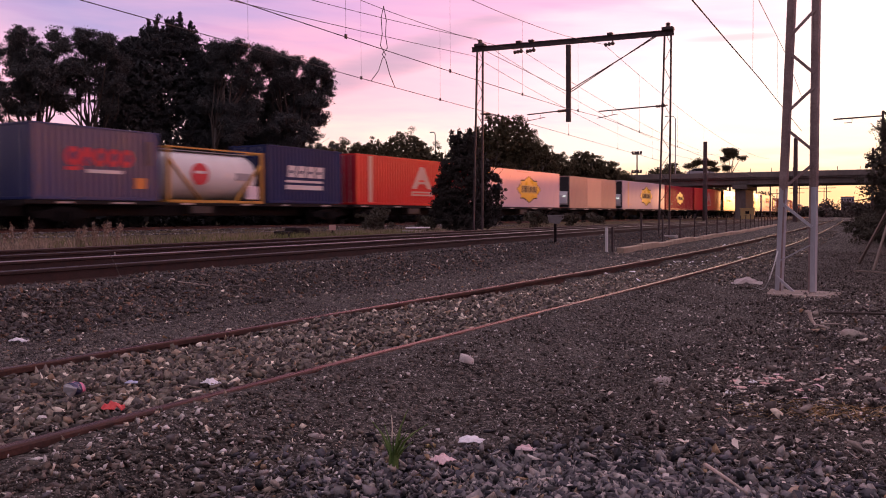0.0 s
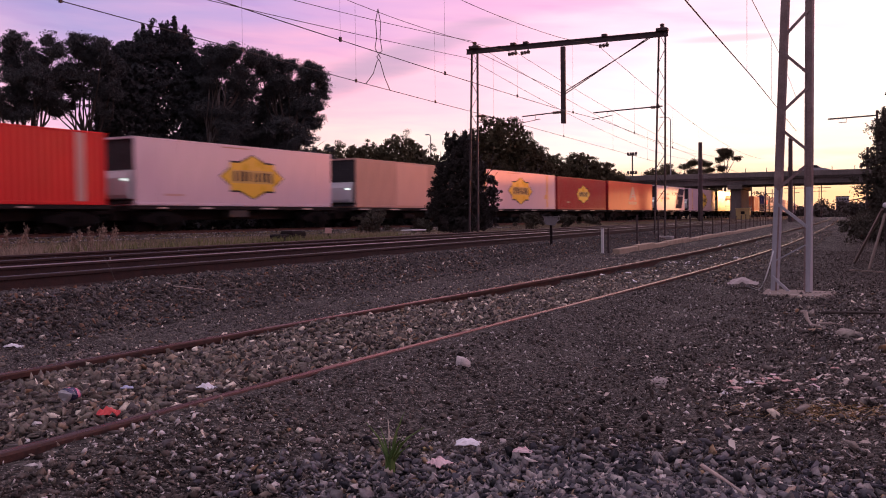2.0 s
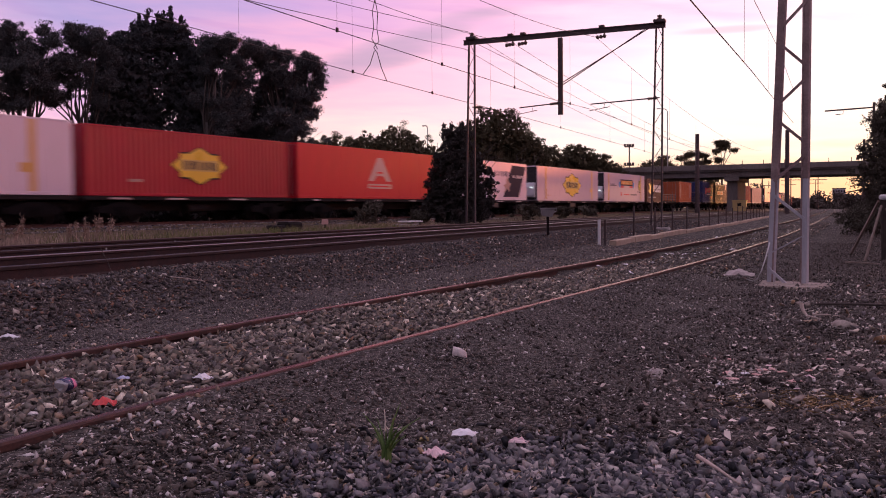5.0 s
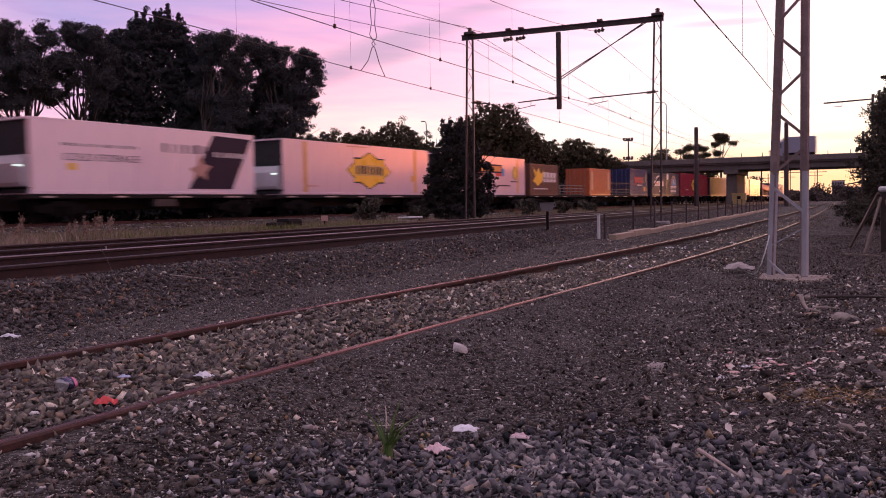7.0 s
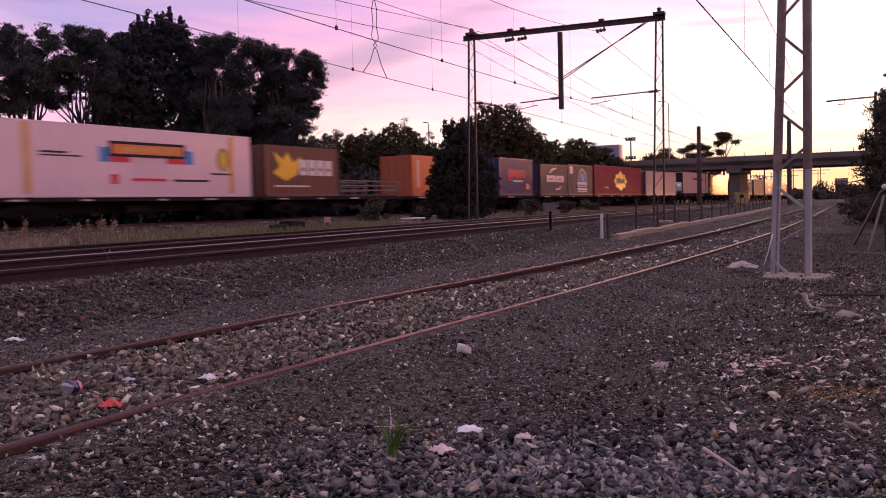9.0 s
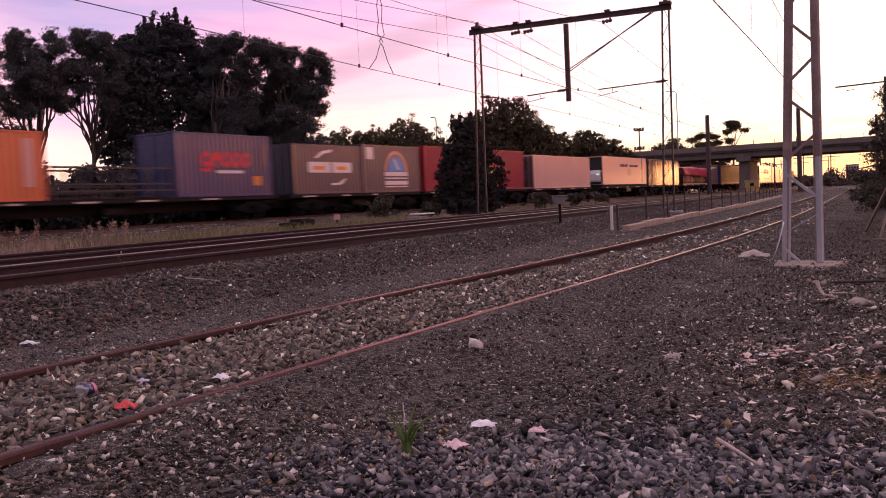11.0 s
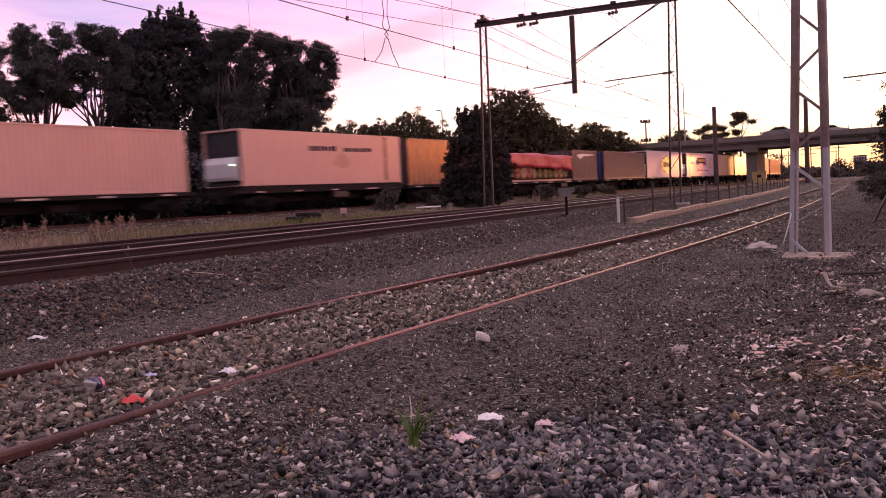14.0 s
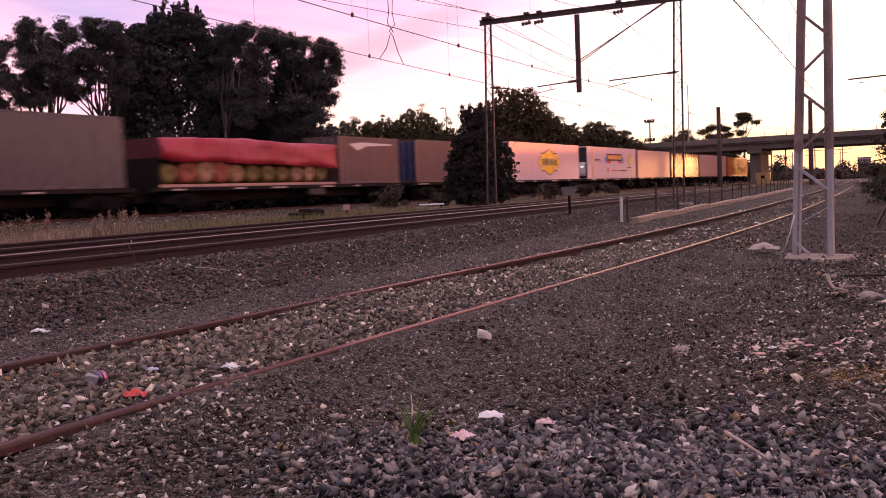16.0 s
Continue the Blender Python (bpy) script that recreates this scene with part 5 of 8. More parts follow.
def xb(y):
    return -12.4 + 0.2 * min(max((y - 24) / 11, 0), 1)


def make_wires():
    con = 4.85
    for fx in (xa, xb):
        for sp in (sag(35.1, 7.70, 4.0, 7.70, 0.72), sag(4.0, 7.70, -25, 7.70, 0.7), sag(35.1, 7.72, 115, 7.7, 0.98)):
            w = wire("catenary_wire", [(fx(y), y, z) for y, z in sp], 0.009, "thin dark sagging catenary wire above the track")
            for y, z in sp[2:-1:4] if sp[-1][0] < 100 else sp[2:11:3]:
                part("dropper", tube(bmesh.new(), [(fx(y), y, z), (fx(y), y, con)], 0.0032, 4), M_WIRE, w)
                part("clamp", bx(fx(y) - 0.02, fx(y) + 0.02, y - 0.03, y + 0.03, con - 0.03, con + 0.06), M_STEEL, w)
        wire("contact_wire", [(fx(y), y, con) for y in np.arange(-25, 116, 4.0)], 0.010, "taut dark contact wire over the track")
    # feeders from the left column, one at its head and one lower
    for x, z, drop, bend in ((-14.2, 8.37, 0.103, 0.0012), (-14.35, 7.68, 0.079, 0.0004)):
        wire("feeder_wire", [(x, y, z - drop * (35.1 - y) + bend * (35.1 - y) ** 2) for y in np.linspace(35.1, -10, 24)], 0.010, "thin dark feeder wire on the column")
        wire("feeder_wire", [(x, y, z - 0.066 * (y - 35.1) + 0.00083 * (y - 35.1) ** 2) for y in np.linspace(35.1, 115, 24)], 0.010, "thin dark feeder wire on the column")
    # siding wire
    w = wire("catenary_wire", [(-2.3, y, z) for y, z in [(12.2, 5.9), (15, 6.05), (20, 6.4), (26, 6.8), (32, 7.0), (37, 7.15), (50, 7.0)]], 0.010, "thin dark sagging catenary wire above the siding")
    for y, z in ((15, 6.05), (24.5, 6.7), (33, 7.05)):
        bm = bmesh.new()
        tube(bm, [(-2.3, y, z), (-2.3, y, 4.45 + (y - 15) * 0.028)], 0.005, 4)
        part("dropper", bm, M_WIRE, w)
    wire("contact_wire", [(-2.3, y, z) for y, z in [(12.2, 4.33), (14.8, 4.4), (18.6, 4.51), (26.5, 4.76), (50, 5.3)]], 0.013, "taut dark contact wire over the siding")
    # looped jumper between a feeder and the contact wire
    for s, yb in ((-1, 22.7), (1, 24.2)):
        pts = [(-12.4, 23.5, 7.12), (-12.4, 23.5 + s * 0.16, 6.75), (-12.4, 23.5 + s * 0.10, 6.3), (-12.4, 23.5 + s * 0.22, 5.95), (-12.4, 23.5 - s * 0.12, 5.72), (-12.4, 23.5 + s * 0.1, 5.6), (-12.4, 23.5 + s * 0.35, 5.2), (-12.4, yb, 4.85)]
        wire("jumper_cable", pts, 0.012, "looped dark jumper cable hanging between wires", "cable")


make_wires()


def make_arm_pole():
    t = thing("catenary_pole", pose(1.45, 50.2, 0), "steel pole with a bracket arm over the siding", "pole")
    z = gz(1.45, 50.2)
    part("shaft", bx(-0.06, 0.06, -0.06, 0.06, z - 0.2, 6.15, 0.01), M_STEEL, t)
    arm = part("bracket_arm", beam(bmesh.new(), (0, 0, 5.9), (-2.25, -0.3, 5.8), 0.07), M_STEEL, t)
    part("steady_arm", tube(bmesh.new(), [(-1.4, -0.2, 5.82), (-1.4, -0.2, 5.62), (-1.75, -0.25, 5.6)], 0.02), M_STEEL, arm)
    part("stay", beam(bmesh.new(), (0, 0, 5.0), (-0.55, -0.1, 5.55), 0.03), M_STEEL, t)
    return t


make_arm_pole()


def simple_pole(x, y, h, r, label, arms=()):
    t = thing("pole", pose(x, y, 0), label, "pole", "poles along the line")
    z = gz(x, y)
    part("shaft", tube(bmesh.new(), [(0, 0, z - 0.2), (0, 0, h)], r, 8, r * 0.8), M_STEEL, t)
    for zz, w in arms:
        part("crossarm", bx(-w, w, -0.06, 0.06, zz - 0.07, zz + 0.07), M_STEEL, t)
    return t


def lamp_pole(x, y, h, label, reach=1.2):
    t = thing("street_lamp", pose(x, y, 0), label, "street lamp", "street lamps")
    part("shaft", tube(bmesh.new(), [(0, 0, gz(x, y) - 0.2), (0, 0, h - 0.4), (-reach * 0.3, 0, h), (-reach, 0, h + 0.1)], 0.09, 8, 0.05), M_GALV, t)
    part("lamp_head", bx(-reach - 0.55, -reach, -0.14, 0.14, h + 0.04, h + 0.18, 0.03), M_GALV, t)
    return t


simple_pole(-16.4, 115.8, 10.1, 0.30, "tall weathered steel line pole")
simple_pole(-6.2, 120.4, 10.5, 0.30, "tall weathered steel line pole")
simple_pole(2.6, 128, 9.5, 0.2, "tall weathered steel line pole")
for i, (x, y, h) in enumerate(((-17, 190, 8), (-12.5, 165, 7.6), (-11, 230, 8.5), (-6, 175, 7.8), (-5.5, 250, 9), (-15, 300, 9), (-8, 330, 10), (-18, 260, 8))):
    simple_pole(x, y, h, 0.13, "distant line pole with crossarm beyond the bridge", ((h - 1.2, 2.2),))
lamp_pole(-50.2, 109.5, 12.1, "slim grey street lamp behind the trees", 0.2)
lamp_pole(-26.5, 153.3, 17.4, "tall slim grey street lamp beyond the bridge")
t = thing("floodlight_mast", pose(-43, 200.6, 0), "mast with a cluster of floodlights", "floodlight")
part("shaft", tube(bmesh.new(), [(0, 0, 0), (0, 0, 15)], 0.22, 8, 0.14), M_STEEL, t)
for z in (10.5, 14.6):
    part("platform", bx(-1.0, 1.0, -0.4, 0.4, z - 0.1, z + 0.1), M_STEEL, t)
    for x in (-0.9, -0.3, 0.3, 0.9):
        part("floodlight", bx(x - 0.22, x + 0.22, -0.5, -0.2, z + 0.1, z + 0.6, 0.03), M_STEEL, t)

# ---- vegetation ----
M_BARK = surf("grey_brown_bark", (0.035, 0.027, 0.025), (0.085, 0.065, 0.056), 4, 0.9, 0, 0.02, stretch=(1, 1, 0.25))
M_BARKPALE = surf("pale_gum_bark", (0.07, 0.055, 0.05), (0.14, 0.115, 0.105), 3, 0.85, 0, 0.01, stretch=(1, 1, 0.3))
M_LEAFDARK = surf("dark_conifer_leaf", (0.046, 0.049, 0.054), (0.070, 0.074, 0.078), 2, 0.8, 0, 0, island=0.6, spec=0.15)
M_LEAFGUM = surf("grey_green_gum_leaf", (0.056, 0.060, 0.064), (0.092, 0.096, 0.098), 2, 0.75, 0, 0, island=0.6, spec=0.15)
M_LEAFBUSHDARK = surf("sheoak_leaf", (0.040, 0.036, 0.035), (0.068, 0.060, 0.056), 2, 0.8, 0, 0, island=0.6, spec=0.15)
M_LEAFFAR = surf("far_olive_leaf", (0.055, 0.048, 0.028), (0.115, 0.095, 0.055), 1, 0.75, 0, 0, island=0.6, spec=0.15)
M_LEAFBUSH = surf("dull_bush_leaf", (0.060, 0.052, 0.042), (0.120, 0.105, 0.080), 2, 0.8, 0, 0, island=0.6, spec=0.15)


def leaf_mesh(name, lobes, n, size, seed, hollow=0.5, rag=0.25, clump=0.45, per=110, solid=0.0, inner=0.0):
    """Small kinked leaves gathered in sprays through uneven lobes (centre, radii); solid: larger leaves crowd that inner share."""
    rs = np.random.RandomState(seed)
    arr = np.array(lobes)
    vol = (arr[:, 3] * arr[:, 4] * arr[:, 5]) ** 0.7
    k = max(8, n // per)
    pick = rs.choice(len(lobes), k, p=vol / vol.sum())
    L = arr[pick]
    d = rs.normal(size=(k, 3))
    d /= np.linalg.norm(d, axis=1)[:, None]
    wav = 1 + rag * (np.sin(d[:, 0] * 7 + pick * 1.7) * np.sin(d[:, 2] * 8 + pick * 2.3) + 0.6 * np.sin(d[:, 1] * 13 + d[:, 2] * 11 + pick))
    rad = (hollow + (1 - hollow) * rs.rand(k) ** 0.5) * wav
    cc = L[:, :3] + d * rad[:, None] * L[:, 3:6]
    cr = clump * (0.55 + 0.8 * rs.rand(k))
    which = rs.randint(k, size=n)
    off = rs.normal(size=(n, 3))
    off *= (rs.rand(n, 1) ** 0.5) / np.linalg.norm(off, axis=1)[:, None] * [1.15, 1.15, 0.75]
    c = cc[which] + off * cr[which][:, None]
    a = rs.normal(size=(n, 3))
    a /= np.linalg.norm(a, axis=1)[:, None]
    b = np.cross(a, rs.normal(size=(n, 3)))
    b /= np.linalg.norm(b, axis=1)[:, None]
    s = size * (0.55 + 0.95 * rs.rand(n, 1))
    m = np.cross(a, b) * s * 0.25
    v = np.stack([c - a * s, c - b * s * 0.5 + m, c + a * s, c + b * s * 0.5 + m], 1).reshape(-1, 3)
    i = np.arange(n)[:, None] * 4
    f = np.concatenate([i + [0, 1, 2], i + [0, 2, 3]])
    if solid:
        area = math.pi * arr[:, 3] * arr[:, 5]
        si = max(size * 1.5, inner)
        k = int(2.2 * area.sum() * solid ** 2 / (si * si * 0.55))
        L = arr[rs.choice(len(lobes), k, p=area / area.sum())]
        d = rs.normal(size=(k, 3))
        d /= np.linalg.norm(d, axis=1)[:, None]
        wav = 1 + 0.5 * rag * np.sin(d[:, 0] * 7 + L[:, 2]) * np.sin(d[:, 2] * 8 + L[:, 0])
        c = L[:, :3] + d * (rs.rand(k) ** 0.4 * solid * wav)[:, None] * L[:, 3:6]
        a = rs.normal(size=(k, 3))
        a /= np.linalg.norm(a, axis=1)[:, None]
        b = np.cross(a, rs.normal(size=(k, 3)))
        b /= np.linalg.norm(b, axis=1)[:, None]
        s = si * (0.6 + 0.8 * rs.rand(k, 1))
        m = np.cross(a, b) * s * 0.25
        w = np.stack([c - a * s, c - b * s * 0.6 + m, c + a * s, c + b * s * 0.6 + m], 1).reshape(-1, 3)
        i = np.arange(k)[:, None] * 4 + len(v)
        v, f = np.concatenate([v, w]), np.concatenate([f, i + [0, 1, 2], i + [0, 2, 3]])
    return mesh_np(name, v, f)


def limbs(bm, rs, p, d, length, r, depth):
    """A limb that bends and forks."""
    pts = [p]
    for k in range(4):
        d = (d + Vector(rs.normal(size=3)) * 0.16 + Vector((0, 0, 0.05))).normalized()
        pts.append(pts[-1] + d * length / 4)
    tube(bm, pts, r, 6 if depth > 1 else 5, r * 0.55)
    if depth:
        for k in range(3 if depth > 1 else 2):
            nd = (d + Vector(rs.normal(size=3)) * 0.55 + Vector((0, 0, 0.1))).normalized()
            limbs(bm, rs, pts[-1 - (k % 2)], nd, length * 0.72, r * 0.5, depth - 1)


def tree(x, y, lobes, n, label, seed, mat, bark, trunk_r=0.3, trunk_h=4.0, stems=1, name="tree", size=0.2, group="trees beside the railway", hollow=0.5, lean=0.0, rag=0.25, clump=None, solid=0.0, per=110):
    """A forked trunk under a crown made of lobes, given relative to the trunk's foot."""
    z = gz(x, y) if abs(x) < 200 else 0.0
    t = thing(name, pose(x, y, z), label, "tree", group)
    rs = np.random.RandomState(seed)
    bm = bmesh.new()
    for k in range(stems):
        a = Vector(((k - (stems - 1) / 2) * trunk_r * 2.5, 0, -0.2))
        d = Vector(((k - (stems - 1) / 2) * 0.25 + lean, rs.normal() * 0.08, 1)).normalized()
        limbs(bm, rs, a, d, trunk_h, trunk_r / (1 + 0.3 * (stems - 1)), 3)
    part("trunk", bm, bark, t, smooth=True)
    part("crown", leaf_mesh("crown", lobes, n, size, seed, hollow, rag, clump or size * 5, per, solid, 0.0024 * math.hypot(x, y)), mat, t)
    return t


def rot(px, pz, r, rz=None, ry=None):
    """A lobe given across and above, seen square to the yard's long view."""
    rz = rz or r
    ry = ry or r
    return (px * 0.912, px * 0.41, pz, r, ry, rz)


def gum_tree(x, y, lobes, n, label, seed, mat, bark, trunk_r=0.2, fork=(0.0, 4.0), size=0.055, subs=14, sub_r=0.56, solid=0.46, group="trees beside the railway"):
    """A forked tree: limbs run out to rounded crown lobes (across, up, radius, half height), each broken into leaf clumps with gaps."""
    z = gz(x, y) if abs(x) < 200 else 0.0
    t = thing("tree", pose(x, y, z), label, "tree", group)
    rs = np.random.RandomState(seed)

    def at(a, u, d=0.0):
        return Vector((a * 0.912 - d * 0.41, a * 0.41 + d * 0.912, u))
    bm = bmesh.new()
    foot, top = at(0, -0.2), at(*fork)
    mid = foot.lerp(top, 0.5) + Vector(rs.normal(size=3)) * 0.12
    tube(bm, [foot, mid, top], trunk_r, 7, trunk_r * 0.7)
    clumps = []
    for a, u, r, rz in lobes:
        c = at(a, u, rs.normal() * r * 0.5)
        start = mid.lerp(top, 0.4 + 0.6 * rs.rand())
        m1 = start.lerp(c, 0.35) + Vector(rs.normal(size=3)) * 0.22 + Vector((0, 0, 0.15))
        m2 = start.lerp(c, 0.7) + Vector(rs.normal(size=3)) * 0.18
        tube(bm, [start, m1, m2, c], trunk_r * 0.42, 5, 0.03)
        k = max(6, int(subs * (r + rz) / 1.5))
        for _ in range(k):
            d = rs.normal(size=3)
            d /= np.linalg.norm(d)
            f = rs.uniform(0.2, 0.95)
            p = c + Vector((d[0] * r * f, d[1] * r * f, d[2] * rz * f))
            q = (0.6 + 0.7 * rs.rand()) * sub_r * min(1.0, 0.55 + 0.4 * r)
            clumps.append((p.x, p.y, p.z, q, q, q * 0.72))
            tube(bm, [c, c.lerp(p, 0.5) + Vector(rs.normal(size=3)) * 0.06, p], 0.026, 4, 0.01)
    part("trunk", bm, bark, t, smooth=True)
    part("crown", leaf_mesh("crown", clumps, n, size, seed, 0.3, 0.3, size * 6, 60, solid, 0.10), mat, t)
    return t


# the row of tall trees behind the freight line
gum_tree(-50.1, 43.8, [(-2.11, 10.68, 1.05, 1.42), (-0.71, 11.42, 1.27, 1.42), (0.79, 11.49, 1.35, 1.35), (1.73, 10.11, 0.97, 1.2), (-1.4, 9.0, 0.9, 1.13), (-0.02, 8.88, 1.13, 0.98), (-0.56, 7.88, 0.75, 0.45), (-3.6, 10.4, 1.2, 1.6), (-3.2, 8.6, 1.1, 1.2), (0.2, 10.1, 1.2, 1.0), (1.3, 8.7, 0.8, 0.7), (0.7, 7.7, 0.8, 0.5), (-2.2, 7.6, 1.0, 0.6), (2.6, 11.9, 0.7, 0.7), (1.97, 12.7, 0.6, 0.5), (2.9, 10.5, 0.6, 0.7), (1.5, 9.9, 0.8, 0.6), (2.4, 8.8, 0.6, 0.5), (-0.3, 12.7, 0.7, 0.5)], 105000, "tall gum tree with an airy dark crown", 3, M_LEAFGUM, M_BARK, 0.26, (0.6, 5.2))
gum_tree(-47.9, 47.0, [(-0.16, 12.68, 0.93, 0.93), (0.55, 11.56, 0.77, 1.01), (-0.89, 11.07, 1.01, 1.39), (-1.68, 10.22, 1.01, 1.16), (1.84, 12.36, 0.7, 0.77), (0.95, 10.21, 0.46, 0.85), (2.13, 11.28, 0.62, 1.01), (-2.63, 9.0, 0.54, 0.47), (2.3, 9.6, 0.5, 0.9), (1.5, 8.4, 0.4, 0.6), (-0.9, 8.7, 0.45, 0.5), (-1.9, 8.3, 0.5, 0.4), (0.2, 9.4, 0.4, 0.5), (0.82, 12.4, 0.6, 0.5), (1.3, 12.9, 0.5, 0.4), (0.4, 10.5, 0.5, 0.4), (0.9, 9.2, 0.45, 0.4), (-0.5, 9.5, 0.55, 0.5)], 66000, "slender gum tree with a thin open crown and bare limbs", 5, M_LEAFGUM, M_BARK, 0.18, (0.4, 5.8), subs=12, sub_r=0.5, solid=0.36)
tree(-46.5, 52.1, [rot(0.13, 10.2, 3.3, 3.4, 2.8), rot(-1.71, 11.0, 1.8, 2.3), rot(2.41, 11.0, 1.6, 2.3), rot(-0.34, 13.3, 0.74, 1.0), rot(1.32, 13.6, 0.75, 1.1), rot(0.6, 12.8, 1.65, 1.24), rot(-2.9, 8.6, 1.4, 2.2), rot(-0.94, 7.5, 2.6, 2.2), rot(3.2, 8.2, 2.0, 2.6), rot(-1.88, 12.6, 0.95, 1.1), rot(3.05, 12.2, 0.85, 1.1), rot(-3.0, 6.2, 1.7, 2.2), rot(0.6, 4.6, 3.6, 3.0), rot(3.4, 5.2, 1.8, 3.0),
     rot(-2.5, 12.2, 1.05, 1.2), rot(-1.5, 13.0, 0.95, 1.0), rot(3.3, 12.4, 1.0, 1.2), rot(3.9, 11.2, 1.1, 1.4), rot(0.1, 13.7, 0.9, 0.9), rot(1.7, 14.0, 0.75, 0.9), rot(2.5, 13.4, 0.85, 1.0), rot(0.8, 12.9, 1.6, 1.1), rot(4.3, 9.4, 1.4, 1.6), rot(-3.1, 10.9, 0.95, 1.2), rot(-3.1, 9.2, 0.95, 1.2),
     rot(-0.3, 14.3, 0.22, 0.8), rot(0.3, 14.6, 0.22, 0.8), rot(2.0, 14.9, 0.16, 0.9), rot(-0.8, 14.0, 0.18, 0.7), rot(-1.0, 13.40, 0.2, 0.75), rot(-0.55, 13.80, 0.18, 0.7), rot(-0.1, 13.60, 0.2, 0.8), rot(0.75, 14.00, 0.2, 0.85), rot(1.1, 14.50, 0.18, 0.85), rot(1.45, 14.70, 0.18, 0.8), rot(1.85, 14.10, 0.2, 0.8), rot(2.35, 13.70, 0.18, 0.9), rot(2.75, 14.20, 0.18, 0.95), rot(3.05, 13.60, 0.17, 0.7), rot(-1.6, 12.90, 0.2, 0.6), rot(3.3, 12.60, 0.2, 0.7)],
     150000, "broad dense dark cypress tree with spiky top shoots", 7, M_LEAFDARK, M_BARK, 0.4, 2.6, 1, size=0.06, hollow=0.66, rag=0.10, clump=0.26, solid=0.84)
gum_tree(-41.4, 52.0, [(0.63, 12.04, 0.88, 0.96), (1.55, 12.36, 0.96, 0.8), (1.13, 11.05, 0.72, 0.88), (2.65, 11.24, 1.04, 1.36), (2.39, 9.65, 0.96, 1.04), (3.46, 12.03, 0.56, 0.72), (1.57, 8.07, 0.96, 1.2), (3.25, 8.46, 0.4, 0.48), (0.3, 10.2, 0.9, 1.0), (-0.2, 8.6, 0.9, 1.1), (0.4, 6.6, 1.0, 1.0), (1.9, 6.4, 0.9, 0.9), (2.9, 7.2, 0.6, 0.7), (1.4, 12.6, 0.75, 0.6), (2.5, 12.5, 0.75, 0.6), (0.5, 12.7, 0.6, 0.5), (3.3, 12.0, 0.55, 0.6), (2.0, 11.0, 0.9, 0.8), (3.4, 9.8, 0.5, 0.6), (1.0, 11.6, 0.8, 0.7)], 72000, "forked gum tree with pale limbs and open crown", 9, M_LEAFGUM, M_BARKPALE, 0.17, (0.4, 7.0), subs=10, sub_r=0.5, solid=0.36)
gum_tree(-37.2, 56.2, [(-1.7, 12.07, 1.07, 0.82), (-0.22, 11.98, 1.15, 0.82), (1.26, 11.36, 1.07, 0.82), (2.24, 11.23, 0.58, 0.74), (0.09, 10.42, 1.24, 0.99), (2.15, 9.72, 0.58, 0.74), (1.11, 9.11, 1.24, 0.91), (-0.75, 8.7, 0.99, 1.07), (1.72, 7.79, 0.74, 0.66), (0.06, 7.47, 1.4, 0.99), (-1.18, 6.98, 1.16, 0.83), (-1.4, 9.94, 0.41, 0.66), (1.08, 6.64, 0.99, 0.58), (0.2, 5.6, 1.6, 0.9), (-1.3, 5.4, 1.3, 0.9), (-0.6, 10.9, 0.9, 0.7), (-1.0, 10.0, 0.7, 0.8), (0.3, 8.3, 1.1, 0.9), (1.9, 8.8, 0.7, 0.7), (0.9, 10.2, 0.9, 0.8), (-1.95, 12.6, 0.6, 0.5), (-1.8, 11.5, 0.6, 0.5), (2.5, 10.8, 0.5, 0.6), (-1.2, 12.2, 0.6, 0.5)], 94000, "tall gum tree with clumped dark leaves", 12, M_LEAFGUM, M_BARK, 0.26, (0.2, 6.0), subs=13, sub_r=0.60, solid=0.52)
for i, (x, y, h, w) in enumerate(((-42.9, 57.6, 12.0, 2.0), (-40.3, 57.8, 12.3, 1.25), (-44.0, 57.5, 12.4, 2.4), (-38.6, 61.0, 7.0, 2.4), (-56.5, 47.5, 9.0, 2.4))):
    tree(x, y, [rot(0, h * 0.66, w, h * 0.32), rot(-w * 0.5, h * 0.42, w * 0.8, h * 0.32), rot(w * 0.6, h * 0.4, w * 0.8, h * 0.3)], 34000, "small dark gum tree behind the row", 30 + i, M_LEAFGUM, M_BARK, 0.14, h * 0.4, 1, size=0.055, hollow=0.35, clump=0.34, per=120, solid=0.66)
# scrub behind the freight line
for i in range(15):
    x, y = -51.5 + i * 1.45, 41 + i * 1.75 + (i % 3) * 0.8
    hgt = 3.4 + 0.9 * math.sin(i * 2.1)
    tree(x, y, [rot(0, hgt * 0.52, 1.6, hgt * 0.5), rot(0.8, hgt * 0.35, 1.3, hgt * 0.35), rot(-0.9, hgt * 0.4, 1.3, hgt * 0.4)], 4000, "dark scrubby bush behind the freight line", 40 + i, M_LEAFDARK if i % 2 else M_LEAFGUM, M_BARK, 0.08, 1.2, 2, "bush", 0.10, "bushes behind the line", 0.5, solid=0.8)
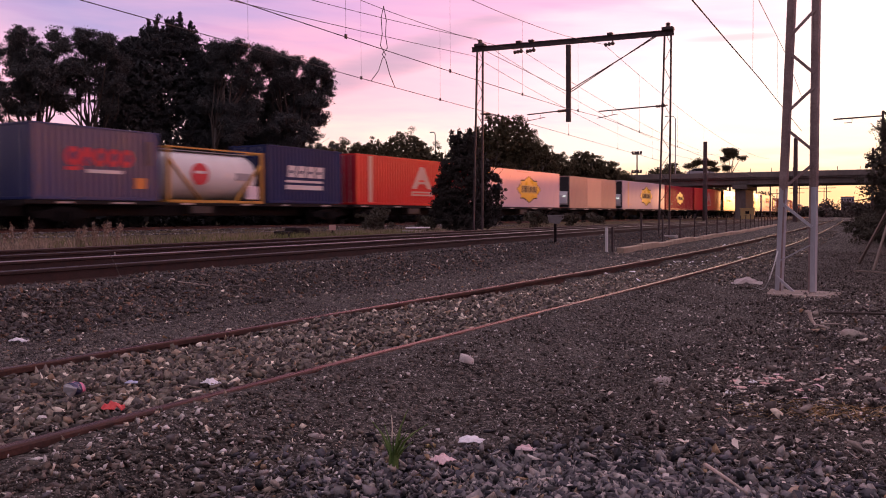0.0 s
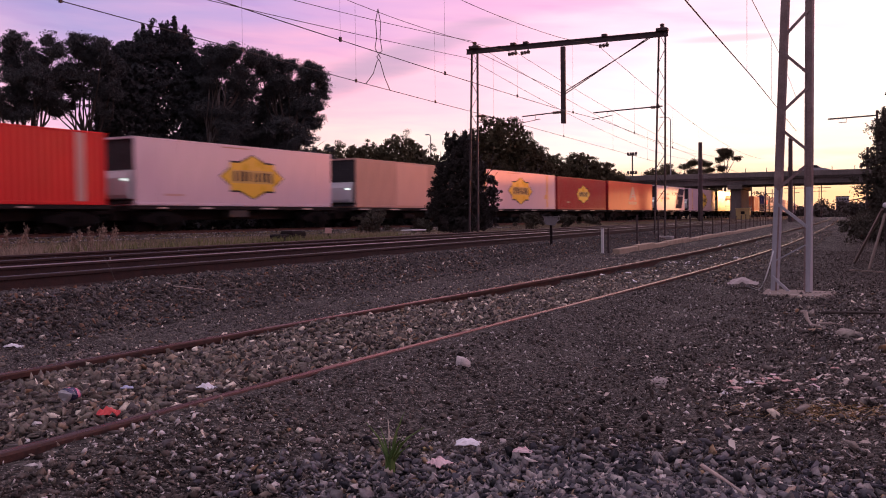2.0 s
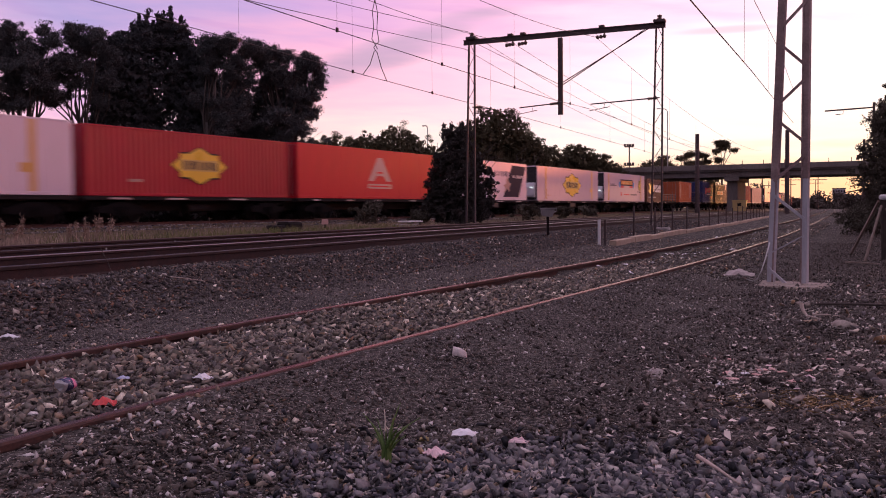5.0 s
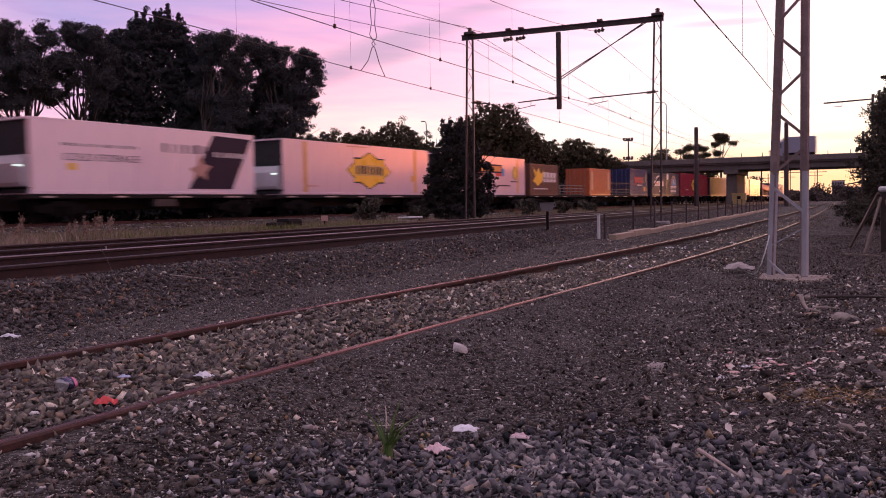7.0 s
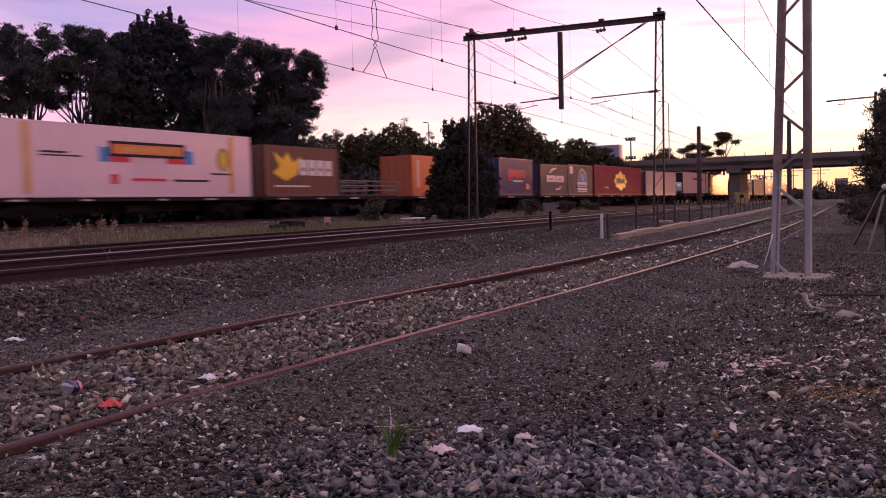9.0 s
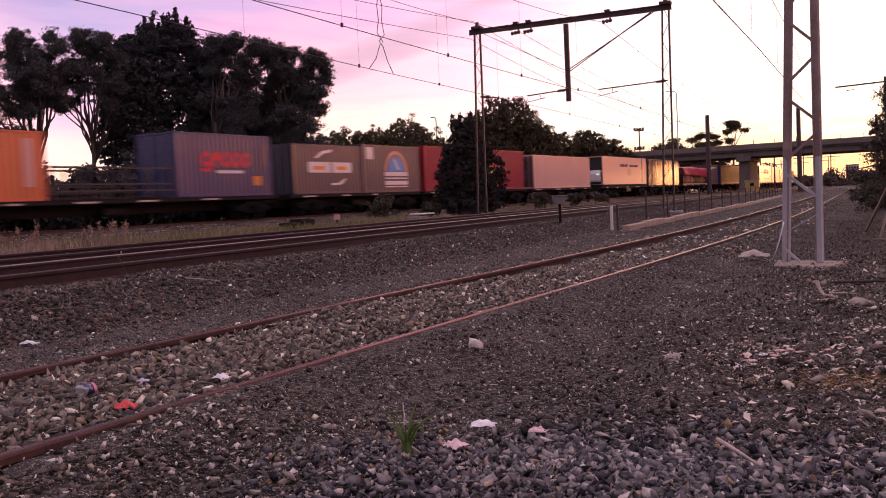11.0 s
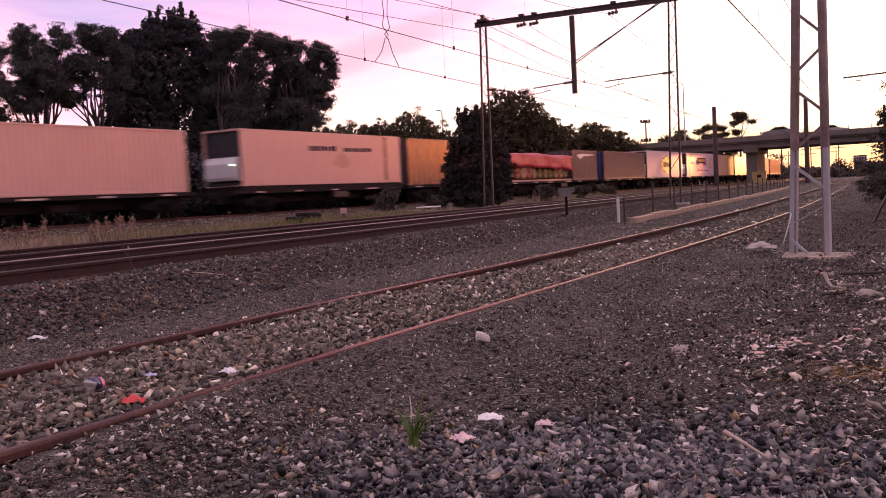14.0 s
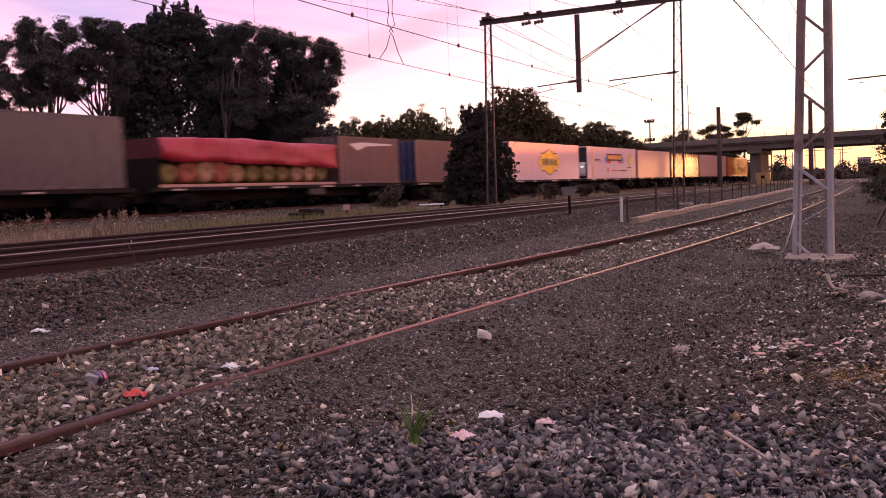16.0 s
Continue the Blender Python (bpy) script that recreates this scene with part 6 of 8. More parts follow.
for i, (x, y, h, w) in enumerate(((-60.5, 93.5, 9.6, 3.4), (-56.7, 95.5, 10.0, 3.4), (-53.2, 97.2, 10.2, 3.0), (-49.5, 98.8, 11.2, 3.3), (-46.4, 98.5, 9.4, 2.8), (-43.5, 98, 7.6, 2.4), (-40.0, 96, 7.5, 2.6))):
    tree(x, y, [rot(0, h * 0.68, w, h * 0.32), rot(-w * 0.6, h * 0.5, w * 0.7, h * 0.3), rot(w * 0.6, h * 0.52, w * 0.7, h * 0.3), rot(0, h * 0.3, w * 1.1, h * 0.3)], 26000, "rounded olive tree in the distance", 70 + i, M_LEAFFAR, M_BARK, 0.2, h * 0.4, 1, size=0.07, group="far trees", hollow=0.72, clump=0.42, per=130, solid=0.88, rag=0.10)
for i, (x, y, h, w) in enumerate(((-34.6, 94.5, 12.3, 3.4), (-37.6, 94, 10.9, 2.2), (-32.0, 96, 9.2, 2.2), (-34.7, 110.9, 9.3, 2.4), (-31.6, 115.6, 9.4, 2.6), (-29.2, 116.8, 7.9, 2.2), (-36.8, 108, 8.6, 2.4), (-27.2, 118, 6.4, 1.6))):
    tree(x, y, [rot(0, h * 0.74, w, h * 0.25), rot(-w * 0.5, h * 0.55, w * 0.8, h * 0.28), rot(w * 0.6, h * 0.55, w * 0.7, h * 0.25), rot(0, h * 0.3, w * 1.1, h * 0.3)], 26000, "dark rounded tree behind the freight line", 90 + i, M_LEAFFAR, M_BARK, 0.22, h * 0.4, 1, size=0.07, group="far trees", hollow=0.70, clump=0.42, per=130, solid=0.88, rag=0.12)
for i, (x, y, h, w) in enumerate(((-47, 176, 8.5, 4), (-42.5, 178, 9.2, 4), (-39.9, 180, 9.6, 2.6), (-34.8, 182, 11.3, 3.2), (-32.6, 188, 11.6, 2.8), (-30, 185, 9.6, 3), (-26, 190, 8.6, 3))):
    tree(x, y, [rot(0, h * 0.72, w, h * 0.26), rot(-w * 0.7, h * 0.55, w * 0.7, h * 0.25), rot(w * 0.7, h * 0.5, w * 0.7, h * 0.25)], 3600, "small far tree beyond the bridge", 110 + i, M_LEAFFAR, M_BARK, 0.2, h * 0.45, 1, size=0.2, group="far trees", hollow=0.4, solid=0.6)
# a dark hedge of scrub behind the freight line, along the bank
for i in range(30):
    hx, hy, ha = freight(4.0 + i * 4.4, 7.0 + 1.2 * math.sin(i * 2.7))
    hgt = (4.3 if i < 11 else 2.9) + 0.7 * math.sin(i * 1.9)
    tree(hx, hy, [rot(0, hgt * 0.45, 1.9, hgt * 0.5), rot(1.5, hgt * 0.35, 1.6, hgt * 0.4), rot(-1.6, hgt * 0.36, 1.6, hgt * 0.42)], 2600, "dark scrubby bush behind the freight line", 340 + i, M_LEAFDARK, M_BARK, 0.05, 0.9, 2, "bush", 0.14, "bushes behind the line", 0.4, solid=0.9)
for i, (x, y) in enumerate(((-37.6, 22.5), (-36.3, 25.0), (-35.0, 20.0))):
    tree(x, y, [rot(0, 1.7, 2.0, 1.8), rot(1.2, 1.2, 1.6, 1.3), rot(-1.3, 1.3, 1.6, 1.4)], 3000, "dark scrubby bush behind the freight line", 380 + i, M_LEAFDARK, M_BARK, 0.05, 0.9, 2, "bush", 0.08, "bushes behind the line", 0.4, solid=0.9)
# flat-topped pines beyond the bridge
gum_tree(-31.1, 216.9, [(-3.2, 12.0, 1.2, 0.5), (-1.6, 12.8, 1.3, 0.6), (0.4, 13.1, 1.4, 0.6), (2.2, 12.5, 1.3, 0.5), (-2.2, 10.8, 1.4, 0.5), (1.0, 11.0, 1.5, 0.5), (3.0, 11.2, 1.0, 0.4)], 5200, "flat-topped umbrella pine beyond the bridge", 131, M_LEAFFAR, M_BARK, 0.3, (0.3, 8.0), 0.15, 8, 0.6, 0.7, "far trees")
gum_tree(-25.4, 219.5, [(-0.7, 15.3, 1.4, 0.7), (0.9, 15.2, 1.4, 0.7), (2.0, 13.8, 0.9, 0.5), (-1.8, 13.6, 1.0, 0.5), (0.2, 14.3, 1.0, 0.5), (-0.4, 11.6, 1.3, 0.4)], 4600, "flat-topped umbrella pine beyond the bridge", 133, M_LEAFFAR, M_BARK, 0.3, (0.0, 10.4), 0.15, 8, 0.6, 0.7, "far trees")
# the dark bush between main line and freight line
tree(-16.3, 38.9, [rot(-0.46, 4.0, 0.34, 0.6), rot(-0.62, 4.35, 0.12, 0.45), rot(-0.3, 4.45, 0.12, 0.45), rot(0.32, 4.0, 0.36, 0.6), rot(0.2, 4.45, 0.12, 0.42), rot(0.48, 4.4, 0.12, 0.42), rot(-0.05, 3.15, 0.85, 1.05), rot(0.16, 1.92, 1.15, 1.18), rot(-0.58, 1.14, 0.75, 0.92), rot(0.89, 1.13, 0.8, 0.92), rot(1.5, 1.83, 0.32, 0.5), rot(-1.0, 1.85, 0.3, 0.5), rot(0.1, 0.48, 1.4, 0.53), rot(1.4, 2.5, 0.22, 0.24), rot(-1.15, 2.35, 0.2, 0.2), rot(-1.35, 1.0, 0.35, 0.6), rot(-1.1, 1.7, 0.42, 1.1), rot(-0.8, 2.75, 0.42, 0.8), rot(0.85, 2.8, 0.42, 0.8), rot(0.0, 4.0, 0.5, 0.5)], 80000, "dense dark conifer bush beside the main line", 150, M_LEAFBUSHDARK, M_BARK, 0.12, 1.8, 2, "conifer_bush", 0.030, "bushes by the track", 0.66, rag=0.14, clump=0.13, solid=0.80)
# low scrub along the freight line beyond the portal
for i, (x, y, h, w) in enumerate(((-17.6, 52, 1.2, 0.8), (-18.3, 55, 1.0, 0.7), (-18.3, 38.5, 0.9, 0.6), (-17.2, 58.5, 1.0, 0.9), (-18.05, 33.1, 1.15, 0.6), (-17.0, 64, 1.1, 1.0))):
    tree(x, y, [rot(0, h * 0.55, w, h * 0.5), rot(w * 0.5, h * 0.4, w * 0.7, h * 0.4)], 1500, "low straggly bush beside the freight line", 160 + i, M_LEAFBUSH, M_BARK, 0.03, 0.5, 2, "bush", 0.045, "bushes by the track", 0.3, clump=0.2, solid=0.5)
# the big tree and scrub at the yard's edge
tree(3.3, 36.3, [rot(0, 3.6, 2.6, 2.2), rot(-1.5, 2.2, 1.6, 1.8), rot(-1.0, 4.2, 1.3, 1.2), rot(1.6, 2.0, 2.0, 2.0), rot(-0.6, 1.2, 2.2, 1.4), rot(-1.3, 3.4, 1.1, 1.1)], 90000, "large dense tree at the edge of the yard", 171, M_LEAFBUSH, M_BARK, 0.3, 2.5, 2, "tree", 0.036, "trees beside the railway", 0.6, rag=0.10, clump=0.26, solid=0.90)
for i, (x, y, h, w) in enumerate(((1.0, 31.0, 1.1, 0.9), (1.9, 28.5, 1.2, 1.0), (1.4, 34.5, 1.3, 1.1), (2.6, 26, 1.4, 1.1), (0.8, 36.5, 0.9, 0.9), (3.2, 22.5, 1.3, 1.2), (3.8, 18.5, 1.3, 1.1), (1.2, 41, 1.2, 1.2), (1.4, 47, 1.4, 1.4), (1.6, 55, 1.6, 1.6), (2.0, 64, 1.8, 1.8))):
    tree(x, y, [rot(0, h * 0.55, w, h * 0.45), rot(-w * 0.5, h * 0.35, w * 0.7, h * 0.35), rot(w * 0.6, h * 0.4, w * 0.7, h * 0.4)], 2200, "dry tangled scrub at the yard's edge", 180 + i, M_LEAFBUSH, M_BARK, 0.03, 0.5, 3, "bush", 0.035, "scrub at the yard's edge", 0.3, clump=0.2, solid=0.55)
# unseen trees, added along the edge to block low sun and sky glow
for i, (x, y, h, w) in enumerate(((7.5, 48, 4.4, 2.6), (8.2, 60, 4.8, 2.8), (8.8, 74, 5.0, 3.0), (9.2, 88, 4.6, 3.0), (9.6, 101, 4.4, 2.8), (9.0, 30, 5.2, 2.8), (8.5, 22, 5.0, 2.6), (9.0, 38, 5.4, 3.0), (8.6, 15, 4.8, 2.6), (8.5, 7, 4.8, 2.6), (9.0, 67, 5.2, 2.8), (9.0, 81, 5.4, 3.0), (9.4, 95, 5.0, 3.0), (9.8, 107, 4.6, 2.6), (10, 115, 4.2, 2.6), (10.5, 126, 4.0, 2.4), (10, 152, 8.5, 3.4), (10.5, 161, 9.0, 3.6), (10.5, 170, 8.6, 3.4), (10, 179, 8.4, 3.2))):
    tree(x, y, [rot(0, h * 0.62, w, h * 0.36), rot(-w * 0.5, h * 0.4, w * 0.7, h * 0.34), rot(w * 0.6, h * 0.4, w * 0.7, h * 0.36)], 5000, "unseen tree added along the yard's edge to block low light", 195 + i, M_LEAFBUSH, M_BARK, 0.2, h * 0.4, 1, "tree", 0.13, "trees along the yard's edge", 0.5, solid=0.8)
# hazy distance: the haze is put into the leaf colour, made paler
M_LEAFHAZE = surf("hazy_leaf", (0.085, 0.07, 0.062), (0.14, 0.115, 0.10), 1, 0.8, 0, 0, island=0.6, spec=0.1)
for i in range(26):
    x, y = -46 + i * 2.4, 300 + (i * 37) % 90
    h = 4.5 + 2.5 * math.sin(i * 1.7) + 1.2 * math.sin(i * 4.1)
    if -20 < x < -2:
        h *= 0.8
    tree(x, y, [rot(0, h * 0.5, 3.4, h * 0.45), rot(2, h * 0.35, 2.4, h * 0.35)], 1100, "hazy far tree on the horizon", 210 + i, M_LEAFHAZE, M_BARK, 0.15, h * 0.4, 1, size=0.4, group="horizon trees", hollow=0.4, solid=0.75)

# wall colour lightened to lavender, carrying the distance haze
M_HAZE = surf("haze_lightened_wall", (0.42, 0.36, 0.42), (0.52, 0.46, 0.52), 0.2, 0.9)


def far_building(x, y, w, d, h, storeys, label):
    t = thing("far_building", pose(x, y, 0), label, "building", "far buildings")
    wl = part("wall", bx(-w / 2, w / 2, 0, d, 0, h, 0.1), M_HAZE, t)
    part("roof", bx(-w / 2 - 0.2, w / 2 + 0.2, -0.2, d + 0.2, h, h + 0.5), M_DARK, t)
    for s in range(storeys):
        for k in range(5):
            xx = -w / 2 + w * (k + 0.5) / 5
            zz = h * (s + 0.45) / storeys
            part("window", bx(xx - w * 0.06, xx + w * 0.06, -0.15, 0.1, zz - 0.6, zz + 0.8), M_DARK, t)
    return t


far_building(-1.6, 658, 8.0, 10, 12.5, 4, "square grey far building beyond the railway")
far_building(-40, 640, 26, 10, 6, 2, "long low far building beyond the railway")
far_building(30, 560, 30, 12, 6, 2, "long low far building beyond the railway")


# ---- grass ----
def blades(name, n, place, hmin, hmax, seed, mat, label, width=0.006):
    """Grass blades, each a bent sliver of two faces."""
    rs = np.random.RandomState(seed)
    xy = place(rs, n)
    z = ground_z(xy[:, 0], xy[:, 1]) - 0.01
    h = hmin + (hmax - hmin) * rs.rand(n) ** 2
    a = rs.rand(n) * 2 * np.pi
    w = np.stack([np.cos(a), np.sin(a), 0 * a], -1) * width * (0.7 + 0.6 * rs.rand(n, 1)) * (1 + h[:, None] * 1.5)
    b = rs.normal(size=(n, 3)) * 0.22 * h[:, None]
    b[:, 2] = h
    p = np.stack([xy[:, 0], xy[:, 1], z], -1)
    m = p + b * [0.35, 0.35, 0.6]
    v = np.stack([p - w, p + w, m + w * 0.7, m - w * 0.7, p + b], 1).reshape(-1, 3)
    i = np.arange(n)[:, None] * 5
    f = np.concatenate([i + [0, 1, 2], i + [0, 2, 3], i + [3, 2, 4]])
    ob = part(name, mesh_np(name, v, f), mat)
    return tagged(ob, label, "grass", kind="stuff")


M_DRYGRASS = surf("dry_grass", (0.15, 0.108, 0.080), (0.50, 0.375, 0.28), 1.2, 0.8, 0, 0, island=0.6)
M_BANKGRASS = surf("faded_bank_grass", (0.06, 0.045, 0.042), (0.20, 0.155, 0.135), 1.2, 0.85, 0, 0, island=0.6)
M_WEED = surf("dark_weed", (0.03, 0.028, 0.02), (0.10, 0.085, 0.06), 1.2, 0.85, 0, 0, island=0.6)
M_GREENGRASS = surf("green_grass", (0.09, 0.10, 0.03), (0.23, 0.225, 0.075), 1.2, 0.8, 0, 0, island=0.6)


def strip(rs, n):
    y = rs.uniform(7, 34, n)
    x = -14.1 - np.abs(rs.normal(size=n)) * 1.6
    keep = np.sin(y * 1.3 + x) * np.sin(y * 0.47 + 1) + 0.55 * rs.rand(n)
    x = np.where(keep > 0.0, x, x - 1.5)
    return np.stack([x, y], -1)


blades("dry_grass", 22000, strip, 0.06, 0.30, 5, M_DRYGRASS, "tall dry grass on the strip between the lines", 0.004)
blades("green_grass", 6000, lambda rs, n: np.stack([-14.0 - rs.rand(n) * 1.6, rs.uniform(14, 30, n)], -1), 0.1, 0.35, 6, M_GREENGRASS, "short green weeds along the ballast edge", 0.008)
blades("tall_dry_grass", 200, lambda rs, n: np.stack([-14.45 + rs.normal(size=n) * 0.3, 14.5 + rs.normal(size=n) * 0.4], -1), 0.2, 0.5, 8, M_DRYGRASS, "tuft of tall dry seeding grass", 0.008)
blades("bank_grass", 3500, lambda rs, n: np.stack([-15.5 - 8.5 * rs.rand(n), 7 + 60 * rs.rand(n) ** 1.2], -1), 0.06, 0.24, 10, M_BANKGRASS, "thin faded grass on the freight line's bank", 0.006)
blades("yard_weeds", 2500, lambda rs, n: np.stack([-1.1 + rs.rand(n) * 4.5, 13 + 50 * rs.rand(n) ** 1.5], -1), 0.02, 0.10, 19, M_WEED, "low dark weeds over the yard's edge", 0.005)
blades("dry_grass", 2500, lambda rs, n: np.stack([1.2 + np.abs(rs.normal(size=n)) * 1.2, rs.uniform(6, 32, n)], -1), 0.08, 0.4, 9, M_DRYGRASS, "dry grass and straw at the yard's edge", 0.004)


def seed_grass(x, y, n, seed):
    """Tall dry stalks with feathery seed heads."""
    t = thing("seeding_grass", pose(x, y, gz(x, y)), "clump of tall dry grass with feathery seed heads", "grass", "seeding grass clumps")
    rs = np.random.RandomState(seed)
    for _ in range(n):
        a = rs.normal(size=2) * 0.16
        h = rs.uniform(0.32, 0.60)
        tip = Vector((a[0] * 1.9, a[1] * 1.9, h))
        stalk = part("stalk", tube(bmesh.new(), [(a[0], a[1], -0.03), (a[0] * 1.2, a[1] * 1.2, h * 0.6), tip], 0.006, 4, 0.003), M_DRYGRASS, t)
        k = 46
        c = np.array(tip) + rs.normal(size=(k, 3)) * [0.02, 0.02, 0.055]
        d = rs.normal(size=(k, 3)) * [0.02, 0.02, 0.03]
        v = np.stack([c - d, c + d, c + rs.normal(size=(k, 3)) * 0.014], 1).reshape(-1, 3)
        part("seed_head", mesh_np("seed_head", v, np.arange(3 * k).reshape(-1, 3)), M_SEED, stalk, "feathery pale seed head")
    return t


M_SEED = surf("pale_seed_head", (0.20, 0.125, 0.09), (0.38, 0.26, 0.20), 3, 0.8, 0, 0, island=0.6)
for i, (x, y, n) in enumerate(((-14.4, 14.3, 10), (-14.6, 14.6, 6), (-14.6, 12.1, 6), (-14.7, 12.5, 4), (-14.5, 11.2, 5))):
    seed_grass(x, y, n, 50 + i)
# ---- stones ----


def stone_material(name, stops):
    m = bpy.data.materials.new(name)
    m.use_nodes = True
    nt = m.node_tree
    L = nt.links.new
    b = nt.nodes["Principled BSDF"]
    g = nt.nodes.new("ShaderNodeNewGeometry")
    r = ramp_node(nt, stops)
    oi = nt.nodes.new("ShaderNodeObjectInfo")
    L(math_node(nt, "FRACT", math_node(nt, "ADD", g.outputs["Random Per Island"], oi.outputs["Random"]), 0.0), r.inputs[0])
    tc = nt.nodes.new("ShaderNodeTexCoord")
    n = nt.nodes.new("ShaderNodeTexNoise")
    n.inputs["Scale"].default_value, n.inputs["Detail"].default_value = 55, 5
    L(tc.outputs["Object"], n.inputs["Vector"])
    n2 = nt.nodes.new("ShaderNodeTexNoise")
    n2.inputs["Scale"].default_value, n2.inputs["Detail"].default_value = 2.2, 4
    L(tc.outputs["Object"], n2.inputs["Vector"])
    f = math_node(nt, "ADD", math_node(nt, "MULTIPLY", n.outputs["Fac"], 0.8), math_node(nt, "MULTIPLY", n2.outputs["Fac"], 0.6))
    c = mix_rgb(nt, 1.0, r.outputs[0], mix_rgb(nt, f, (-0.30, -0.30, -0.30), (2.22, 2.30, 2.14)), "MULTIPLY")
    L(c, b.inputs["Base Color"])
    b.inputs["Roughness"].default_value = 0.68
    b.inputs["Specular IOR Level"].default_value = 0.25
    bp = nt.nodes.new("ShaderNodeBump")
    bp.inputs["Strength"].default_value, bp.inputs["Distance"].default_value = 0.8, 0.006
    L(n.outputs["Fac"], bp.inputs["Height"])
    L(bp.outputs[0], b.inputs["Normal"])
    return m


M_STONE = stone_material("brown_grey_ballast", [(0.0, (0.018, 0.015, 0.014)), (0.28, (0.066, 0.051, 0.051)), (0.45, (0.111, 0.092, 0.088)), (0.60, (0.066, 0.056, 0.063)), (0.74, (0.131, 0.104, 0.094)), (0.88, (0.215, 0.176, 0.163)), (0.955, (0.192, 0.106, 0.061)), (0.986, (0.565, 0.477, 0.428))])
M_SHOULDER = stone_material("oily_ballast", [(0.0, (0.013, 0.011, 0.012)), (0.3, (0.048, 0.040, 0.042)), (0.5, (0.084, 0.070, 0.067)), (0.7, (0.050, 0.044, 0.052)), (0.86, (0.110, 0.088, 0.081)), (0.94, (0.137, 0.062, 0.038)), (0.985, (0.158, 0.130, 0.120)), (0.995, (0.473, 0.410, 0.384))])
M_SIDESTONE = stone_material("mottled_ballast", [(0.0, (0.018, 0.014, 0.014)), (0.22, (0.069, 0.054, 0.051)), (0.44, (0.132, 0.111, 0.093)), (0.60, (0.064, 0.056, 0.062)), (0.76, (0.156, 0.119, 0.100)), (0.89, (0.229, 0.187, 0.163)), (0.94, (0.183, 0.102, 0.061)), (0.978, (0.566, 0.484, 0.433))])
M_BLUESTONE = stone_material("blue_grey_ballast", [(0.0, (0.007, 0.008, 0.009)), (0.24, (0.045, 0.042, 0.055)), (0.40, (0.118, 0.109, 0.113)), (0.56, (0.054, 0.050, 0.068)), (0.74, (0.153, 0.133, 0.142)), (0.90, (0.276, 0.237, 0.240)), (0.955, (0.205, 0.130, 0.076)), (0.97, (0.092, 0.079, 0.086)), (0.988, (0.450, 0.390, 0.392))])


def rock_shapes(sub, count, seed):
    """A few angular rock shapes: hulls of a few random corners."""
    rs = np.random.RandomState(seed)
    shapes = []
    for k in range(count):
        bm = bmesh.new()
        for _ in range(sub):
            q = rs.uniform(-1, 1, 3)
            bm.verts.new(q / max(np.abs(q).max(), 0.7) * rs.uniform(0.7, 1.0))
        hull = bmesh.ops.convex_hull(bm, input=list(bm.verts))
        loose = [v for v in bm.verts if not v.link_faces]
        bmesh.ops.delete(bm, geom=loose, context="VERTS")
        bmesh.ops.triangulate(bm, faces=list(bm.faces))
        bm.verts.index_update()
        v = np.array([p.co for p in bm.verts])
        f = np.array([[p.index for p in fc.verts] for fc in bm.faces])
        bm.free()
        shapes.append((v * rs.uniform(0.55, 1.5, 3) * [1, 1, 0.5], f))
    return shapes


ROCKS_FINE, ROCKS = rock_shapes(7, 40, 1), rock_shapes(8, 24, 2)


def scatter(name, xy, size, shapes, seed, label, mat=None, sink=0.25, kind="stuff", category="gravel", lift=0.0):
    rs = np.random.RandomState(seed)
    n = len(xy)
    z = np.maximum(ground_z(xy[:, 0], xy[:, 1]), bank_z(xy[:, 0], xy[:, 1]))
    V, F, o = [], [], 0
    which = rs.randint(len(shapes), size=n)
    for k, (v, f) in enumerate(shapes):
        i = np.where(which == k)[0]
        if not len(i):
            continue
        q = rs.normal(size=(len(i), 4)) * [1, 0.4, 0.4, 1]
        q /= np.linalg.norm(q, axis=1)[:, None]
        w, x, y, zz = q.T
        R = np.stack([1 - 2 * (y * y + zz * zz), 2 * (x * y - zz * w), 2 * (x * zz + y * w), 2 * (x * y + zz * w), 1 - 2 * (x * x + zz * zz), 2 * (y * zz - x * w), 2 * (x * zz - y * w), 2 * (y * zz + x * w), 1 - 2 * (x * x + y * y)], -1).reshape(-1, 3, 3)
        s = size[i]
        p = np.einsum("nij,vj->nvi", R, v) * s[:, None, None]
        p[:, :, 0] += xy[i, 0:1]
        p[:, :, 1] += xy[i, 1:2]
        p[:, :, 2] += (z[i] + s * (0.6 - sink * 2) + lift * rs.rand(len(i)))[:, None]
        V.append(p.reshape(-1, 3))
        F.append((f[None] + (np.arange(len(i)) * len(v))[:, None, None]).reshape(-1, 3) + o)
        o += len(i) * len(v)
    ob = part(name, mesh_np(name, np.concatenate(V), np.concatenate(F)), mat or M_STONE)
    return tagged(ob, label, category, kind=kind)


def loose_stones(owner, xy, size, shapes, seed, mat, sink, lift):
    """Stones that lie singly, each a part of the heap."""
    rs = np.random.RandomState(seed)
    meshes = [mesh_np("stone", v, f) for v, f in shapes]
    for (x, y), s in zip(xy, size):
        ob = part("stone", meshes[rs.randint(len(meshes))], mat, owner)
        ob.matrix_local = pose(x, y, gz(x, y) + s * (0.6 - sink * 2) + lift * rs.rand(), rs.normal() * 32, rs.normal() * 32, rs.rand() * 360) @ Matrix.Scale(s, 4)


